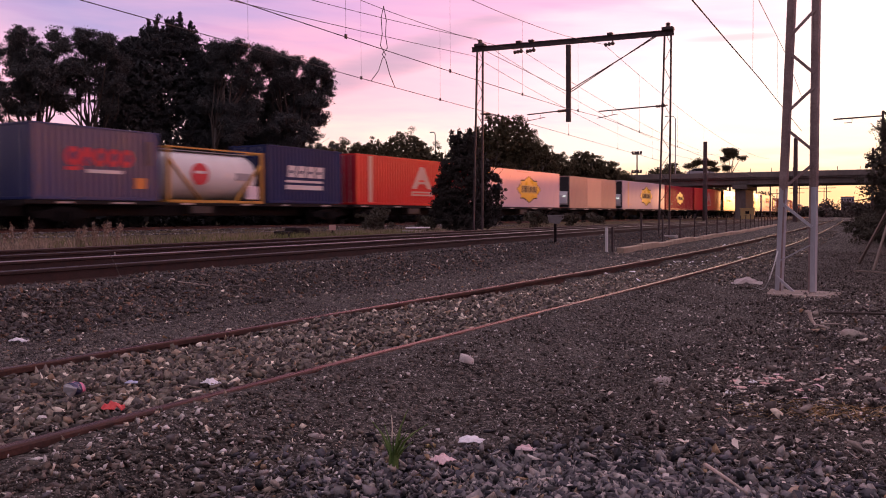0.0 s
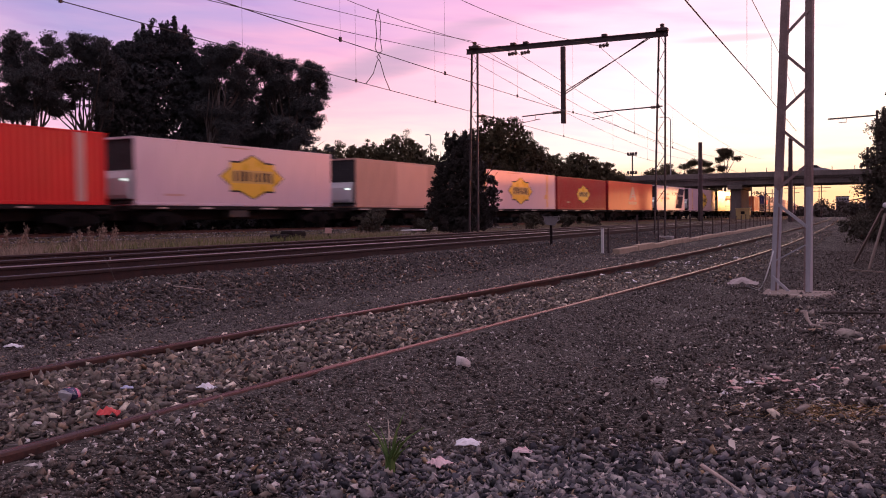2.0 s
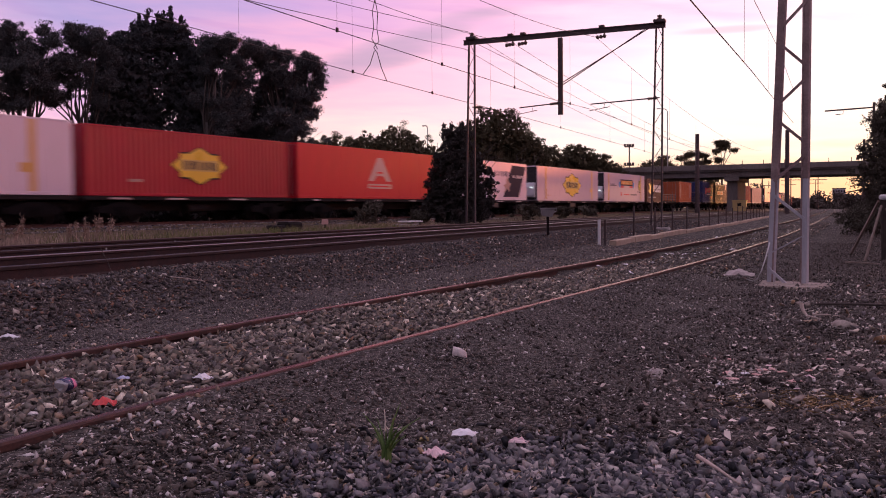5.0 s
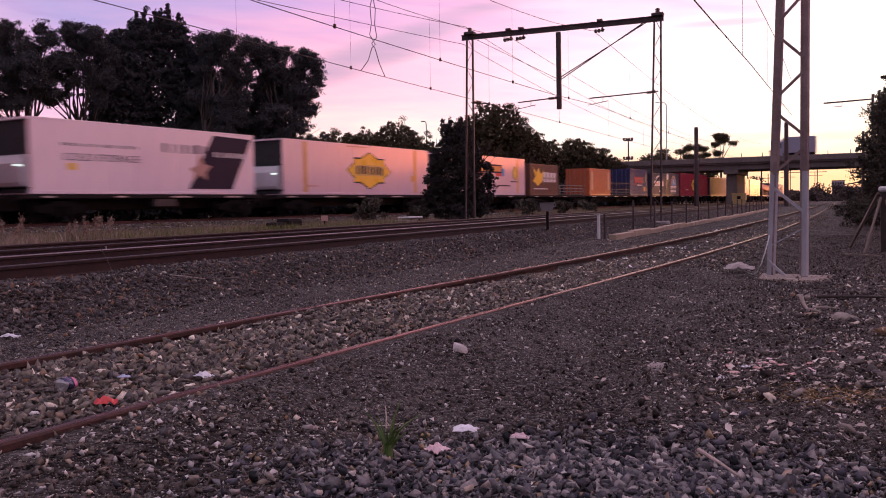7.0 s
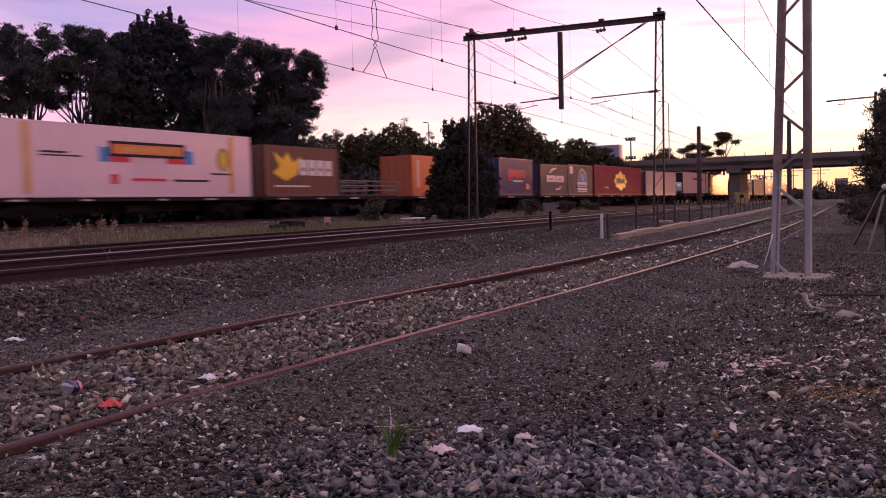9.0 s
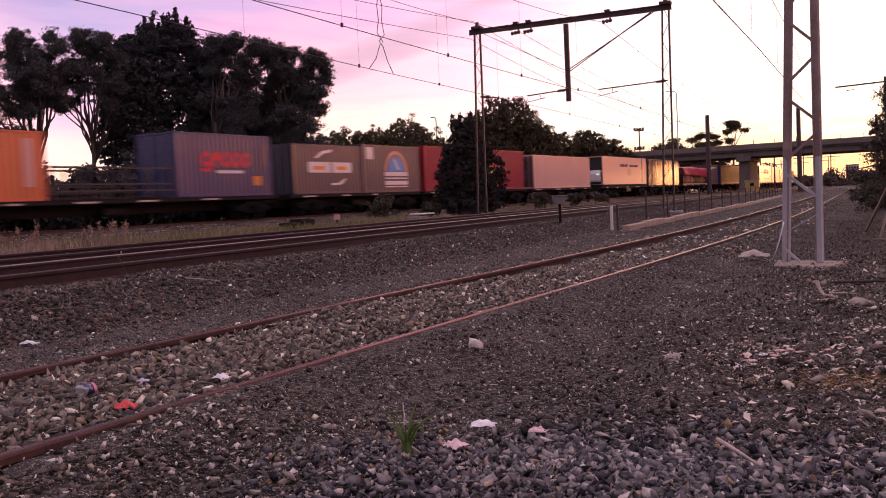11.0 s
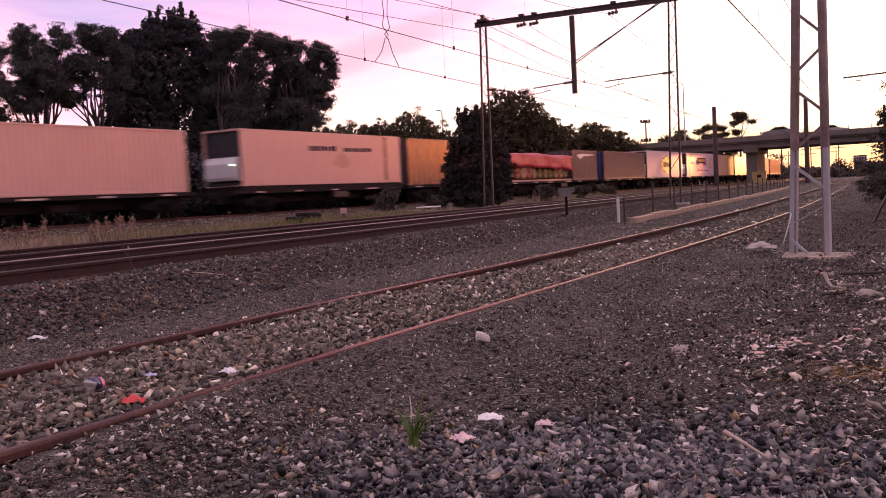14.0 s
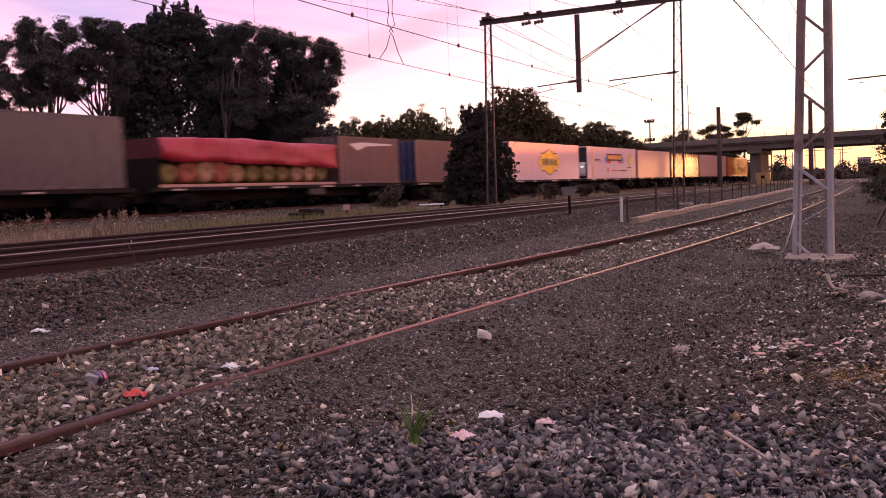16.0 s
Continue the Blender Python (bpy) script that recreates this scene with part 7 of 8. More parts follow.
def stones():
    rs = np.random.RandomState(21)

    def uni(n, x0, x1, y0, y1):
        return np.stack([rs.uniform(x0, x1, n), rs.uniform(y0, y1, n)], -1)
    # the loose heap before the camera
    h = np.stack([HEAP[0] + rs.normal(size=15000) * 0.47, HEAP[1] + rs.normal(size=15000) * 0.34], -1)
    h = h @ np.array([[0.912, 0.41], [-0.41, 0.912]]) + np.array(HEAP) - np.array(HEAP) @ np.array([[0.912, 0.41], [-0.41, 0.912]])
    h = h[(h[:, 1] > 1.2)]
    size = 0.0085 + 0.020 * rs.rand(len(h)) ** 1.9
    near = (h[:, 1] > 2.25) & (h[:, 1] < 2.75) & (np.abs(h[:, 0] + 0.75) < 0.8) & (size > 0.014)
    near &= np.cumsum(near) <= 290
    heap = thing("ballast_heap", pose(0, 0, 0), "heap of loose blue-grey ballast stones", "stone heap")
    loose_stones(heap, h[near], size[near] * 1.1, ROCKS_FINE, 31, M_BLUESTONE, 0.05, 0.035)
    rest = scatter("gravel", h[~near], size[~near], ROCKS_FINE, 1, "", M_BLUESTONE, sink=0.12, lift=0.03, category="")
    rest.parent = heap
    # between and beside the siding rails
    y = 1.2 + 13 * rs.rand(32000) ** 1.4
    x = line_x(SIDING, y) + rs.uniform(-0.66, 0.66, len(y))
    scatter("siding_ballast", np.stack([x, y], -1), 0.008 + 0.022 * rs.rand(len(y)) ** 1.9, ROCKS, 2, "grey-brown ballast between the siding rails", M_SIDESTONE, sink=0.12)
    y = rs.uniform(-8, 1.2, 3500)
    x = line_x(SIDING, y) + rs.uniform(-0.66, 0.66, len(y))
    scatter("siding_ballast", np.stack([x, y], -1), 0.010 + 0.02 * rs.rand(len(y)) ** 1.9, ROCKS, 14, "grey-brown ballast between the siding rails", M_SIDESTONE, sink=0.12)
    y = 12 + 40 * rs.rand(12000) ** 1.5
    o = rs.uniform(-1.4, 1.4, len(y))
    o = np.where(np.abs(np.abs(o) - 0.75) < 0.13, o * 0.5, o)
    x = line_x(SIDING, y) + o
    scatter("siding_ballast", np.stack([x, y], -1), rs.uniform(0.010, 0.028, len(y)), ROCKS, 3, "grey-brown ballast between the siding rails", M_SIDESTONE, sink=0.12)
    # beside the siding: finer, darker, sparser
    y = 1.8 + 24 * rs.rand(60000) ** 1.9
    x = line_x(SIDING, y) + 0.84 + rs.rand(len(y)) * 3.9
    scatter("yard_gravel", np.stack([x, y], -1), 0.0045 + 0.014 * rs.rand(len(y)) ** 3, ROCKS, 4, "fine dark gravel of the yard", M_GRAVEL, sink=0.2)
    y = 2.2 + 26 * rs.rand(34000) ** 1.5
    x = line_x(SIDING, y) - 0.84 - rs.rand(len(y)) * 3.4
    scatter("yard_gravel", np.stack([x, y], -1), 0.005 + 0.016 * rs.rand(len(y)) ** 2.2, ROCKS, 5, "coarse dark gravel between the tracks", sink=0.2)
    # shoulder and bed of the main line
    y = 3 + 45 * rs.rand(34000) ** 1.4
    x = line_x(MAIN_A, y) + 0.9 + rs.rand(len(y)) * 1.7
    scatter("main_ballast", np.stack([x, y], -1), rs.uniform(0.010, 0.028, len(y)), ROCKS, 6, "dark oily ballast shoulder of the main line", M_SHOULDER, sink=0.12)
    y = 4 + 50 * rs.rand(16000) ** 1.4
    x = line_x(MAIN_A, y) - 4.6 + rs.rand(len(y)) * 5.4
    scatter("main_ballast", np.stack([x, y], -1), rs.uniform(0.015, 0.030, len(y)), ROCKS, 7, "rust-stained ballast between the main rails", M_RUSTSTONE, sink=0.15)
    s = rs.uniform(8, 60, 9000)
    p = np.array([freight(v, w)[:2] for v, w in zip(s, rs.uniform(-2.2, 0.2, len(s)))])
    scatter("freight_ballast", p, rs.uniform(0.02, 0.045, len(p)), ROCKS, 8, "blue-grey ballast bank of the freight line", M_BLUESTONE, sink=0.12)
    # rubble on the right
    p = uni(5000, -0.6, 2.8, 3.2, 13)
    scatter("rubble", p, 0.005 + 0.034 * rs.rand(len(p)) ** 5, ROCKS, 9, "broken stone and rubble at the yard's edge", sink=0.2)
    p = uni(2600, -3.0, -1.0, 1.8, 3.4)
    scatter("rubble", p, 0.004 + 0.017 * rs.rand(len(p)) ** 3, ROCKS, 12, "mixed broken stone beside the siding rail", M_SIDESTONE, sink=0.15)
    # pale flecks of broken glass, paper and shell
    y = 2.6 + 10 * rs.rand(8000) ** 1.6
    p = np.stack([line_x(SIDING, y) + 0.9 + rs.rand(len(y)) * 4.6, y], -1)
    scatter("pale_grit", p, 0.0028 + 0.0085 * rs.rand(len(p)) ** 3, ROCKS, 10, "pale chips scattered in the gravel", M_PALECHIP, lift=0.012, sink=-0.1, category="grit")
    p = uni(800, -3.3, -1.3, 1.7, 3.2)
    scatter("pale_grit", p, 0.004 + 0.013 * rs.rand(len(p)) ** 2, ROCKS, 13, "pale broken chips beside the siding rail", M_PALECHIP, sink=0.05, category="grit")
    y = 2 + 22 * rs.rand(3400) ** 1.3
    p = np.stack([line_x(SIDING, y) + rs.uniform(-4.5, 0.7, len(y)), y], -1)
    scatter("pale_grit", p, 0.003 + 0.009 * rs.rand(len(p)) ** 2, ROCKS, 11, "pale chips scattered between the tracks", M_PALECHIP, sink=0.05, category="grit")


HEAP = (-0.74, 2.81)
M_GRAVEL = surf("fine_dark_gravel", (0.007, 0.006, 0.006), (0.218, 0.183, 0.161), 30, 0.85, 0, 0.002, island=0.85, spec=0.1)
M_RUSTSTONE = surf("rust_stained_ballast", (0.020, 0.014, 0.013), (0.075, 0.050, 0.042), 20, 0.85, 0, 0.003, island=0.7, spec=0.1)
M_PALECHIP = surf("pale_chip", (0.34, 0.30, 0.28), (0.80, 0.75, 0.72), 20, 0.6, 0, 0, island=0.8)
stones()

# ---- litter and leaf scraps ----


def scraps(name, n, place, smin, smax, seed, mat, label, lift=0.02, curl=0.4, slim=1.0):
    """Thin bent scraps lying on the ground."""
    rs = np.random.RandomState(seed)
    xy = place(rs, n)
    z = ground_z(xy[:, 0], xy[:, 1]) + lift
    a = rs.rand(n) * 2 * np.pi
    s = (smin + (smax - smin) * rs.rand(n) ** 2)[:, None]
    u = np.stack([np.cos(a), np.sin(a), rs.normal(size=n) * 0.25], -1) * s
    w = np.stack([-np.sin(a), np.cos(a), rs.normal(size=n) * 0.25], -1) * s * (0.3 + 0.4 * rs.rand(n, 1)) * slim
    up = np.array([0, 0, 1.0]) * s * curl * rs.rand(n, 1)
    p = np.stack([xy[:, 0], xy[:, 1], z], -1)
    v = np.stack([p - u, p - w * 0.9 + up, p + u * 0.8 + up * 0.4, p + w + up], 1).reshape(-1, 3)
    i = np.arange(n)[:, None] * 4
    f = np.concatenate([i + [0, 1, 2], i + [0, 2, 3]])
    ob = part(name, mesh_np(name, v, f), mat)
    return tagged(ob, label, "litter", kind="stuff")


M_LEAFLIT = surf("dead_leaf", (0.26, 0.19, 0.155), (0.88, 0.76, 0.68), 6, 0.8, 0, 0, island=0.9)
M_PAPER = surf("weathered_paper", (0.84, 0.82, 0.86), (0.95, 0.93, 0.96), 9, 0.7, 0, 0.001, island=0.3)
M_CARD = surf("torn_pink_card", (0.58, 0.32, 0.29), (0.80, 0.52, 0.48), 9, 0.75, 0, 0.001, obrand=0.4)
M_PINKPAPER = surf("pink_stained_paper", (0.70, 0.46, 0.48), (0.90, 0.70, 0.72), 9, 0.7, 0, 0.001, island=0.3)
scraps("dead_leaves", 2600, lambda rs, n: np.stack([0.35 + rs.normal(size=n) * 0.75, 6.0 + rs.normal(size=n) * 1.9], -1), 0.010, 0.036, 3, M_LEAFLIT, "dead leaves and bark scraps on the dirt")
scraps("dead_leaves", 900, lambda rs, n: np.stack([rs.uniform(-0.6, 3.0, n), rs.uniform(3.4, 15, n)], -1), 0.010, 0.036, 4, M_LEAFLIT, "dead leaves and bark scraps on the dirt")
scraps("paper_scraps", 14, lambda rs, n: np.stack([-0.33 + rs.normal(size=n) * 0.30, 5.6 + rs.normal(size=n) * 0.30], -1), 0.015, 0.045, 5, M_PINKPAPER, "torn pinkish paper scraps on the gravel")
scraps("paper_scraps", 60, lambda rs, n: np.stack([line_x(SIDING, 14 + rs.rand(n) * 0) + rs.normal(size=n) * 0.6, 12 + 22 * rs.rand(n)], -1), 0.03, 0.10, 6, M_PAPER, "pale paper litter between the siding rails", 0.02)
scraps("straw", 520, lambda rs, n: np.stack([-0.08 + rs.normal(size=n) * 0.22, 4.80 + rs.normal(size=n) * 0.14], -1), 0.02, 0.075, 7, surf("straw", (0.40, 0.24, 0.10), (0.72, 0.52, 0.30), 5, 0.8, 0, 0, island=0.7), "dry straw and twigs on the dirt", 0.02, 0.2, 0.08)


def crumple(name, x, y, w, d, h, mat, label, seed, turn=0.0, category="litter", dent=0.5, lift=0.015):
    """A crumpled piece: a small wrinkled sheet with thickness."""
    n = 9
    bm = bmesh.new()
    g = [[None] * n for _ in range(n)]
    for i in range(n):
        for j in range(n):
            u, v = i / (n - 1) - 0.5, j / (n - 1) - 0.5
            e = 1 - 0.22 * noise.noise((u * 5 + seed, v * 5, 2.0))
            z = h * (0.35 + 0.65 * (1 - 4 * max(u * u, v * v)) * 0.7 + dent * noise.noise((u * 4, v * 4 + seed, 5.0)))
            g[i][j] = bm.verts.new((u * w * e, v * d * e, max(z, 0.0)))
    for i in range(n - 1):
        for j in range(n - 1):
            bm.faces.new([g[i][j], g[i + 1][j], g[i + 1][j + 1], g[i][j + 1]])
    ob = part(name, bm, mat)
    ob.matrix_world = pose(x, y, gz(x, y) + lift, 0, 0, turn)
    s = ob.modifiers.new("thick", "SOLIDIFY")
    s.thickness = 0.004
    return tagged(ob, label, category)


crumple("torn_paper", -1.41, 3.41, 0.10, 0.07, 0.03, M_PAPER, "torn white paper on the ballast heap", 1, 20, lift=0.045)
crumple("torn_paper", -1.36, 3.02, 0.07, 0.07, 0.03, M_PINKPAPER, "torn pinkish paper on the ballast heap", 2, 60, lift=0.045)
crumple("torn_paper", -1.17, 3.40, 0.08, 0.05, 0.025, M_PINKPAPER, "torn pinkish paper on the ballast heap", 3, 10, lift=0.045)
crumple("torn_paper", -2.87, 3.58, 0.10, 0.055, 0.03, M_PAPER, "torn white paper beside the siding rail", 4, -20)
crumple("torn_paper", -5.45, 4.66, 0.14, 0.05, 0.03, M_PAPER, "torn white paper in the gravel", 5, 15)
crumple("plastic_wrapper", -2.85, 2.91, 0.085, 0.035, 0.045, surf("coral_plastic", (0.78, 0.07, 0.08), (0.88, 0.15, 0.14), 9, 0.35), "bright coral red plastic wrapper against the rail", 6, 55)
crumple("torn_paper", -3.21, 3.40, 0.06, 0.035, 0.02, surf("bluish_paper", (0.42, 0.46, 0.66), (0.60, 0.63, 0.80), 9, 0.7), "small bluish paper scrap in the siding ballast", 11, 10)
for i, (px, py, pw, turn) in enumerate(((-0.80, 6.05, 0.05, 10), (-0.72, 6.0, 0.06, 50), (-0.64, 5.98, 0.045, 80), (-0.55, 5.26, 0.075, 15), (-0.60, 5.45, 0.05, 70), (-0.41, 5.56, 0.06, 30), (-0.36, 5.60, 0.05, 100), (-0.43, 5.40, 0.05, 140), (-0.22, 5.28, 0.075, 45), (-0.30, 5.52, 0.05, 20), (-0.16, 5.62, 0.045, 60), (-0.05, 6.0, 0.05, 10))):
    crumple("torn_card", px, py, pw, pw * 0.6, 0.012, M_CARD, "torn pinkish card scrap on the dirt", 60 + i, turn, lift=0.03)
crumple("torn_paper", -0.61, 5.17, 0.085, 0.03, 0.02, M_PAPER, "curled white paper strip on the dirt", 75, -20)
crumple("torn_paper", -0.50, 5.50, 0.05, 0.035, 0.015, M_PAPER, "torn white paper scrap on the dirt", 76, 30)
crumple("torn_bag", -1.18, 12.05, 0.34, 0.24, 0.13, surf("dirty_white_bag", (0.40, 0.33, 0.32), (0.60, 0.52, 0.50), 6, 0.7), "dirty white bag lying beside the mast", 7, 20, dent=0.35)
crumple("plastic_bag", 1.35, 8.9, 0.30, 0.26, 0.14, M_PAPER, "crumpled pale plastic bag on the dirt", 8, 0, dent=0.8)
crumple("plastic_bag", 1.15, 8.1, 0.26, 0.2, 0.14, surf("dirty_white_bag", (0.40, 0.33, 0.32), (0.60, 0.52, 0.50), 6, 0.7), "crumpled pale plastic bag on the dirt", 9, 0, dent=0.8)


def crushed_can(x, y, turn):
    """A drink can trodden flat: dented, twisted, with pink bands printed across dark blue."""
    t = thing("crushed_can", pose(x, y, gz(x, y) + 0.078, 14, 10, turn) @ Matrix.Scale(1.15, 4), "crushed dark blue drink can with pink bands", "can")
    b = bmesh.new()
    lathe(b, [(0.022, -0.052), (0.032, -0.045), (0.033, -0.03), (0.033, -0.018), (0.028, -0.006), (0.026, 0.004), (0.031, 0.016), (0.033, 0.03), (0.033, 0.045), (0.024, 0.052)], "x", (0, 0, 0), 18)
    for f in b.faces:
        c = f.calc_center_median()
        f.material_index = 1 if (-0.018 < c.x < -0.006 or 0.016 < c.x < 0.03) and c.z > -0.01 else 2 if abs(c.x) > 0.047 else 0
    for v in b.verts:
        v.co += Vector((noise.noise(v.co * 40) * 0.006, noise.noise(v.co * 30 + Vector((5, 0, 0))) * 0.010 + v.co.x * 0.25, noise.noise(v.co * 35 + Vector((0, 7, 0))) * 0.012))
        v.co.z *= 0.72
    part("body", b, [surf("dark_blue_can", (0.015, 0.018, 0.055), (0.04, 0.045, 0.11), 12, 0.3, 0.5), surf("pink_can_band", (0.62, 0.10, 0.24), (0.80, 0.26, 0.40), 12, 0.35), M_GALV], t)


crushed_can(-3.09, 2.93, 100)


def single_rock(x, y, s, label, seed, mat, squash=1.0):
    v, f = rock_shapes(11, 1, seed)[0]
    me = mesh_np("rock", v * s * [1, 0.8, squash], f)
    ob = part("rock", me, mat)
    ob.matrix_world = pose(x, y, gz(x, y) + s * 0.42 * squash, 0, 0, seed * 40)
    return tagged(ob, label, "rock", "single rocks")


M_DUSTROCK = surf("dusty_rock", (0.12, 0.095, 0.085), (0.26, 0.21, 0.185), 12, 0.85, 0, 0.006)
M_PALEROCK = surf("pale_rock", (0.34, 0.28, 0.26), (0.58, 0.50, 0.47), 14, 0.8, 0, 0.004)
single_rock(-2.06, 4.92, 0.055, "pale grey rock on the dark gravel", 4, surf("chalky_rock", (0.48, 0.42, 0.40), (0.72, 0.65, 0.62), 16, 0.8, 0, 0.004), 1.4)
single_rock(-1.03, 5.49, 0.12, "flat pale stone on the dark gravel", 5, M_PALEROCK, 0.42)
single_rock(-1.60, 3.42, 0.03, "yellowish stone by the ballast heap", 7, surf("ochre_rock", (0.36, 0.26, 0.11), (0.5, 0.38, 0.18), 14, 0.8))
single_rock(-2.0, 3.15, 0.04, "pale pinkish stone in the gravel", 8, M_PALEROCK)
scraps("leaf_scraps", 230, lambda rs, n: np.stack([-0.50 + rs.normal(size=n) * 0.28, 5.55 + rs.normal(size=n) * 0.30], -1), 0.010, 0.040, 15, M_LEAFLIT, "pale curled leaves and paper scraps on the dirt")
for i, (rx, ry, rsz) in enumerate(((0.10, 5.75, 0.06), (0.22, 5.4, 0.05), (0.28, 5.8, 0.07), (0.12, 6.2, 0.05), (0.10, 5.1, 0.045), (-0.22, 8.1, 0.07), (0.02, 7.9, 0.08), (0.3, 7.2, 0.07), (0.5, 6.6, 0.07))):
    single_rock(rx, ry, rsz, "dusty broken rock at the yard's edge", 20 + i, M_DUSTROCK if i < 5 else M_STONE)
single_rock(0.9, 5.3, 0.12, "pale broken rubble block on the dirt", 9, M_PALEROCK)
single_rock(1.1, 5.0, 0.1, "pale broken rubble block on the dirt", 10, M_PALEROCK)


M_STRIPPED = surf("bleached_branch", (0.34, 0.26, 0.22), (0.56, 0.46, 0.40), 12, 0.8, 0, 0.003)


def stick(pts, r, label, mat, name="branch"):
    bm = bmesh.new()
    tube(bm, pts, r, 7, r * 0.5)
    ob = part(name, bm, mat, smooth=True)
    return tagged(ob, label, "branch", "fallen branches")


stick([(-0.31, 8.5, 0.15), (-0.295, 8.48, 0.09), (-0.26, 8.42, 0.05), (-0.15, 8.3, 0.04)], 0.018, "pale crooked broken branch on the ground", M_STRIPPED)
stick([(-0.22, 8.45, 0.06), (-0.1, 8.48, 0.06), (0.0, 8.5, 0.05)], 0.009, "thin pale broken branch on the ground", M_STRIPPED)
stick([(-0.2, 9.4, 0.06), (0.2, 9.3, 0.08), (0.7, 9.4, 0.06)], 0.016, "dark fallen branch lying on the dirt", M_BARK)
stick([(0.1, 5.1, 0.03), (0.45, 5.2, 0.06), (0.9, 5.1, 0.05)], 0.014, "thin dry twig on the dirt", M_BARKPALE)
stick([(-0.46, 3.30, 0.11), (-0.37, 3.14, 0.115), (-0.29, 3.00, 0.115)], 0.008, "bleached stick lying on the ballast heap", M_STRIPPED)
stick([(0.4, 7.9, 0.03), (0.9, 7.6, 0.09), (1.4, 7.7, 0.05)], 0.022, "dark fallen branch lying on the dirt", M_BARK)


def tuft(x, y):
    t = thing("grass_tuft", pose(x, y, gz(x, y) + 0.025), "small green grass tuft in the ballast", "plant")
    rs = np.random.RandomState(3)
    for i in range(16):
        a, l = (rs.normal() * 0.7 + 0.2 if i % 3 else rs.rand() * 6.28), rs.uniform(0.13, 0.26)
        lean = rs.uniform(0.15, 0.9)
        pts = [(0.012 * math.cos(a), 0.012 * math.sin(a), 0)]
        for k in (0.35, 0.7, 1.0):
            pts.append((math.cos(a) * l * lean * k * k, math.sin(a) * l * lean * k * k, l * (k - 0.35 * lean * k * k)))
        part("blade", tube(bmesh.new(), pts, 0.0085, 4, 0.001), M_FRESH, t)
    return t


M_FRESH = surf("fresh_green_blade", (0.05, 0.105, 0.02), (0.12, 0.20, 0.045), 20, 0.6, 0, 0, obrand=0.5)
tuft(-1.47, 2.83)
t = thing("dry_stalk", pose(-1.778, 3.41, 0.035), "dry pale weed stalk with crossed stems", "plant")
M_STALK = surf("bleached_stalk", (0.62, 0.52, 0.42), (0.85, 0.76, 0.66), 20, 0.8)
part("stem", tube(bmesh.new(), [(0, 0, 0), (0.004, 0, 0.06), (0.0, 0.0, 0.115)], 0.0045, 5, 0.002), M_STALK, t)
part("side_stem", tube(bmesh.new(), [(-0.17, -0.08, 0.025), (-0.06, -0.03, 0.034), (0.0, 0, 0.03), (0.07, 0.03, 0.04)], 0.0032, 5, 0.0015), M_STALK, t)
part("side_stem", tube(bmesh.new(), [(0.0, 0, 0.05), (0.02, 0.0, 0.03)], 0.003, 5, 0.0015), M_STALK, t)
# ---- lineside things ----
M_TIMBER = surf("bleached_timber", (0.16, 0.12, 0.10), (0.32, 0.25, 0.21), 3, 0.85, 0, 0.004, stretch=(1, 1, 0.2))
M_KERB = surf("warm_concrete_kerb", (0.34, 0.25, 0.18), (0.52, 0.40, 0.30), 2.0, 0.9, 0, 0.006)


def make_fence():
    """Edging beams with dark posts and rails above, beside the main line."""
    k = thing("edging_wall", pose(0, 0, 0), "low pale concrete edging beside the fence", "edging")
    def kerb_x(y):
        return -5.12 - 0.5 * max(0, (y - 50) / 30)
    for i in range(26):
        y0, y1 = 22.0 + i * 2.2, 22.0 + (i + 1) * 2.2 - 0.03
        x = kerb_x(y0) + 0.02 * math.sin(i * 1.3)
        z = gz(x, y0)
        part("edging_beam", bx(x - 0.09, x + 0.09, y0, y1, z - 0.1, z + 0.13 + 0.02 * math.sin(i * 2.1), 0.015), M_KERB, k)
    f = thing("post_fence", pose(0, 0, 0), "dark steel post fence with thin wires along the edging", "fence")
    ys = [22.2] + [25.6 + i * 3.2 for i in range(18)]
    for i, y in enumerate(ys):
        x = kerb_x(y) - 0.24
        z = gz(x, y)
        part("post", bx(x - 0.025, x + 0.025, y - 0.025, y + 0.025, z - 0.2, z + (0.62 if i == 0 else 0.92 + 0.04 * math.sin(i * 1.9)), 0.004), M_STEEL, f)
    for zz in (0.45, 0.85):
        part("fence_wire", tube(bmesh.new(), [(kerb_x(y) - 0.24, y, 0.12 + (zz if i else zz * 0.7)) for i, y in enumerate(ys)], 0.006, 5), M_DARK, f)
    p = thing("marker_post", pose(-5.46, 22.0, gz(-5.46, 22.0)), "slim white painted marker post", "post")
    part("shaft", bx(-0.032, 0.032, -0.03, 0.03, -0.15, 0.60, 0.01), M_WHITE, p)
    part("cap", bx(-0.036, 0.036, -0.034, 0.034, 0.60, 0.625, 0.008), M_GALV, p)


make_fence()


M_BOXGREY = paint("dull_box_paint", (0.20, 0.18, 0.185), 0.6, 0.15)


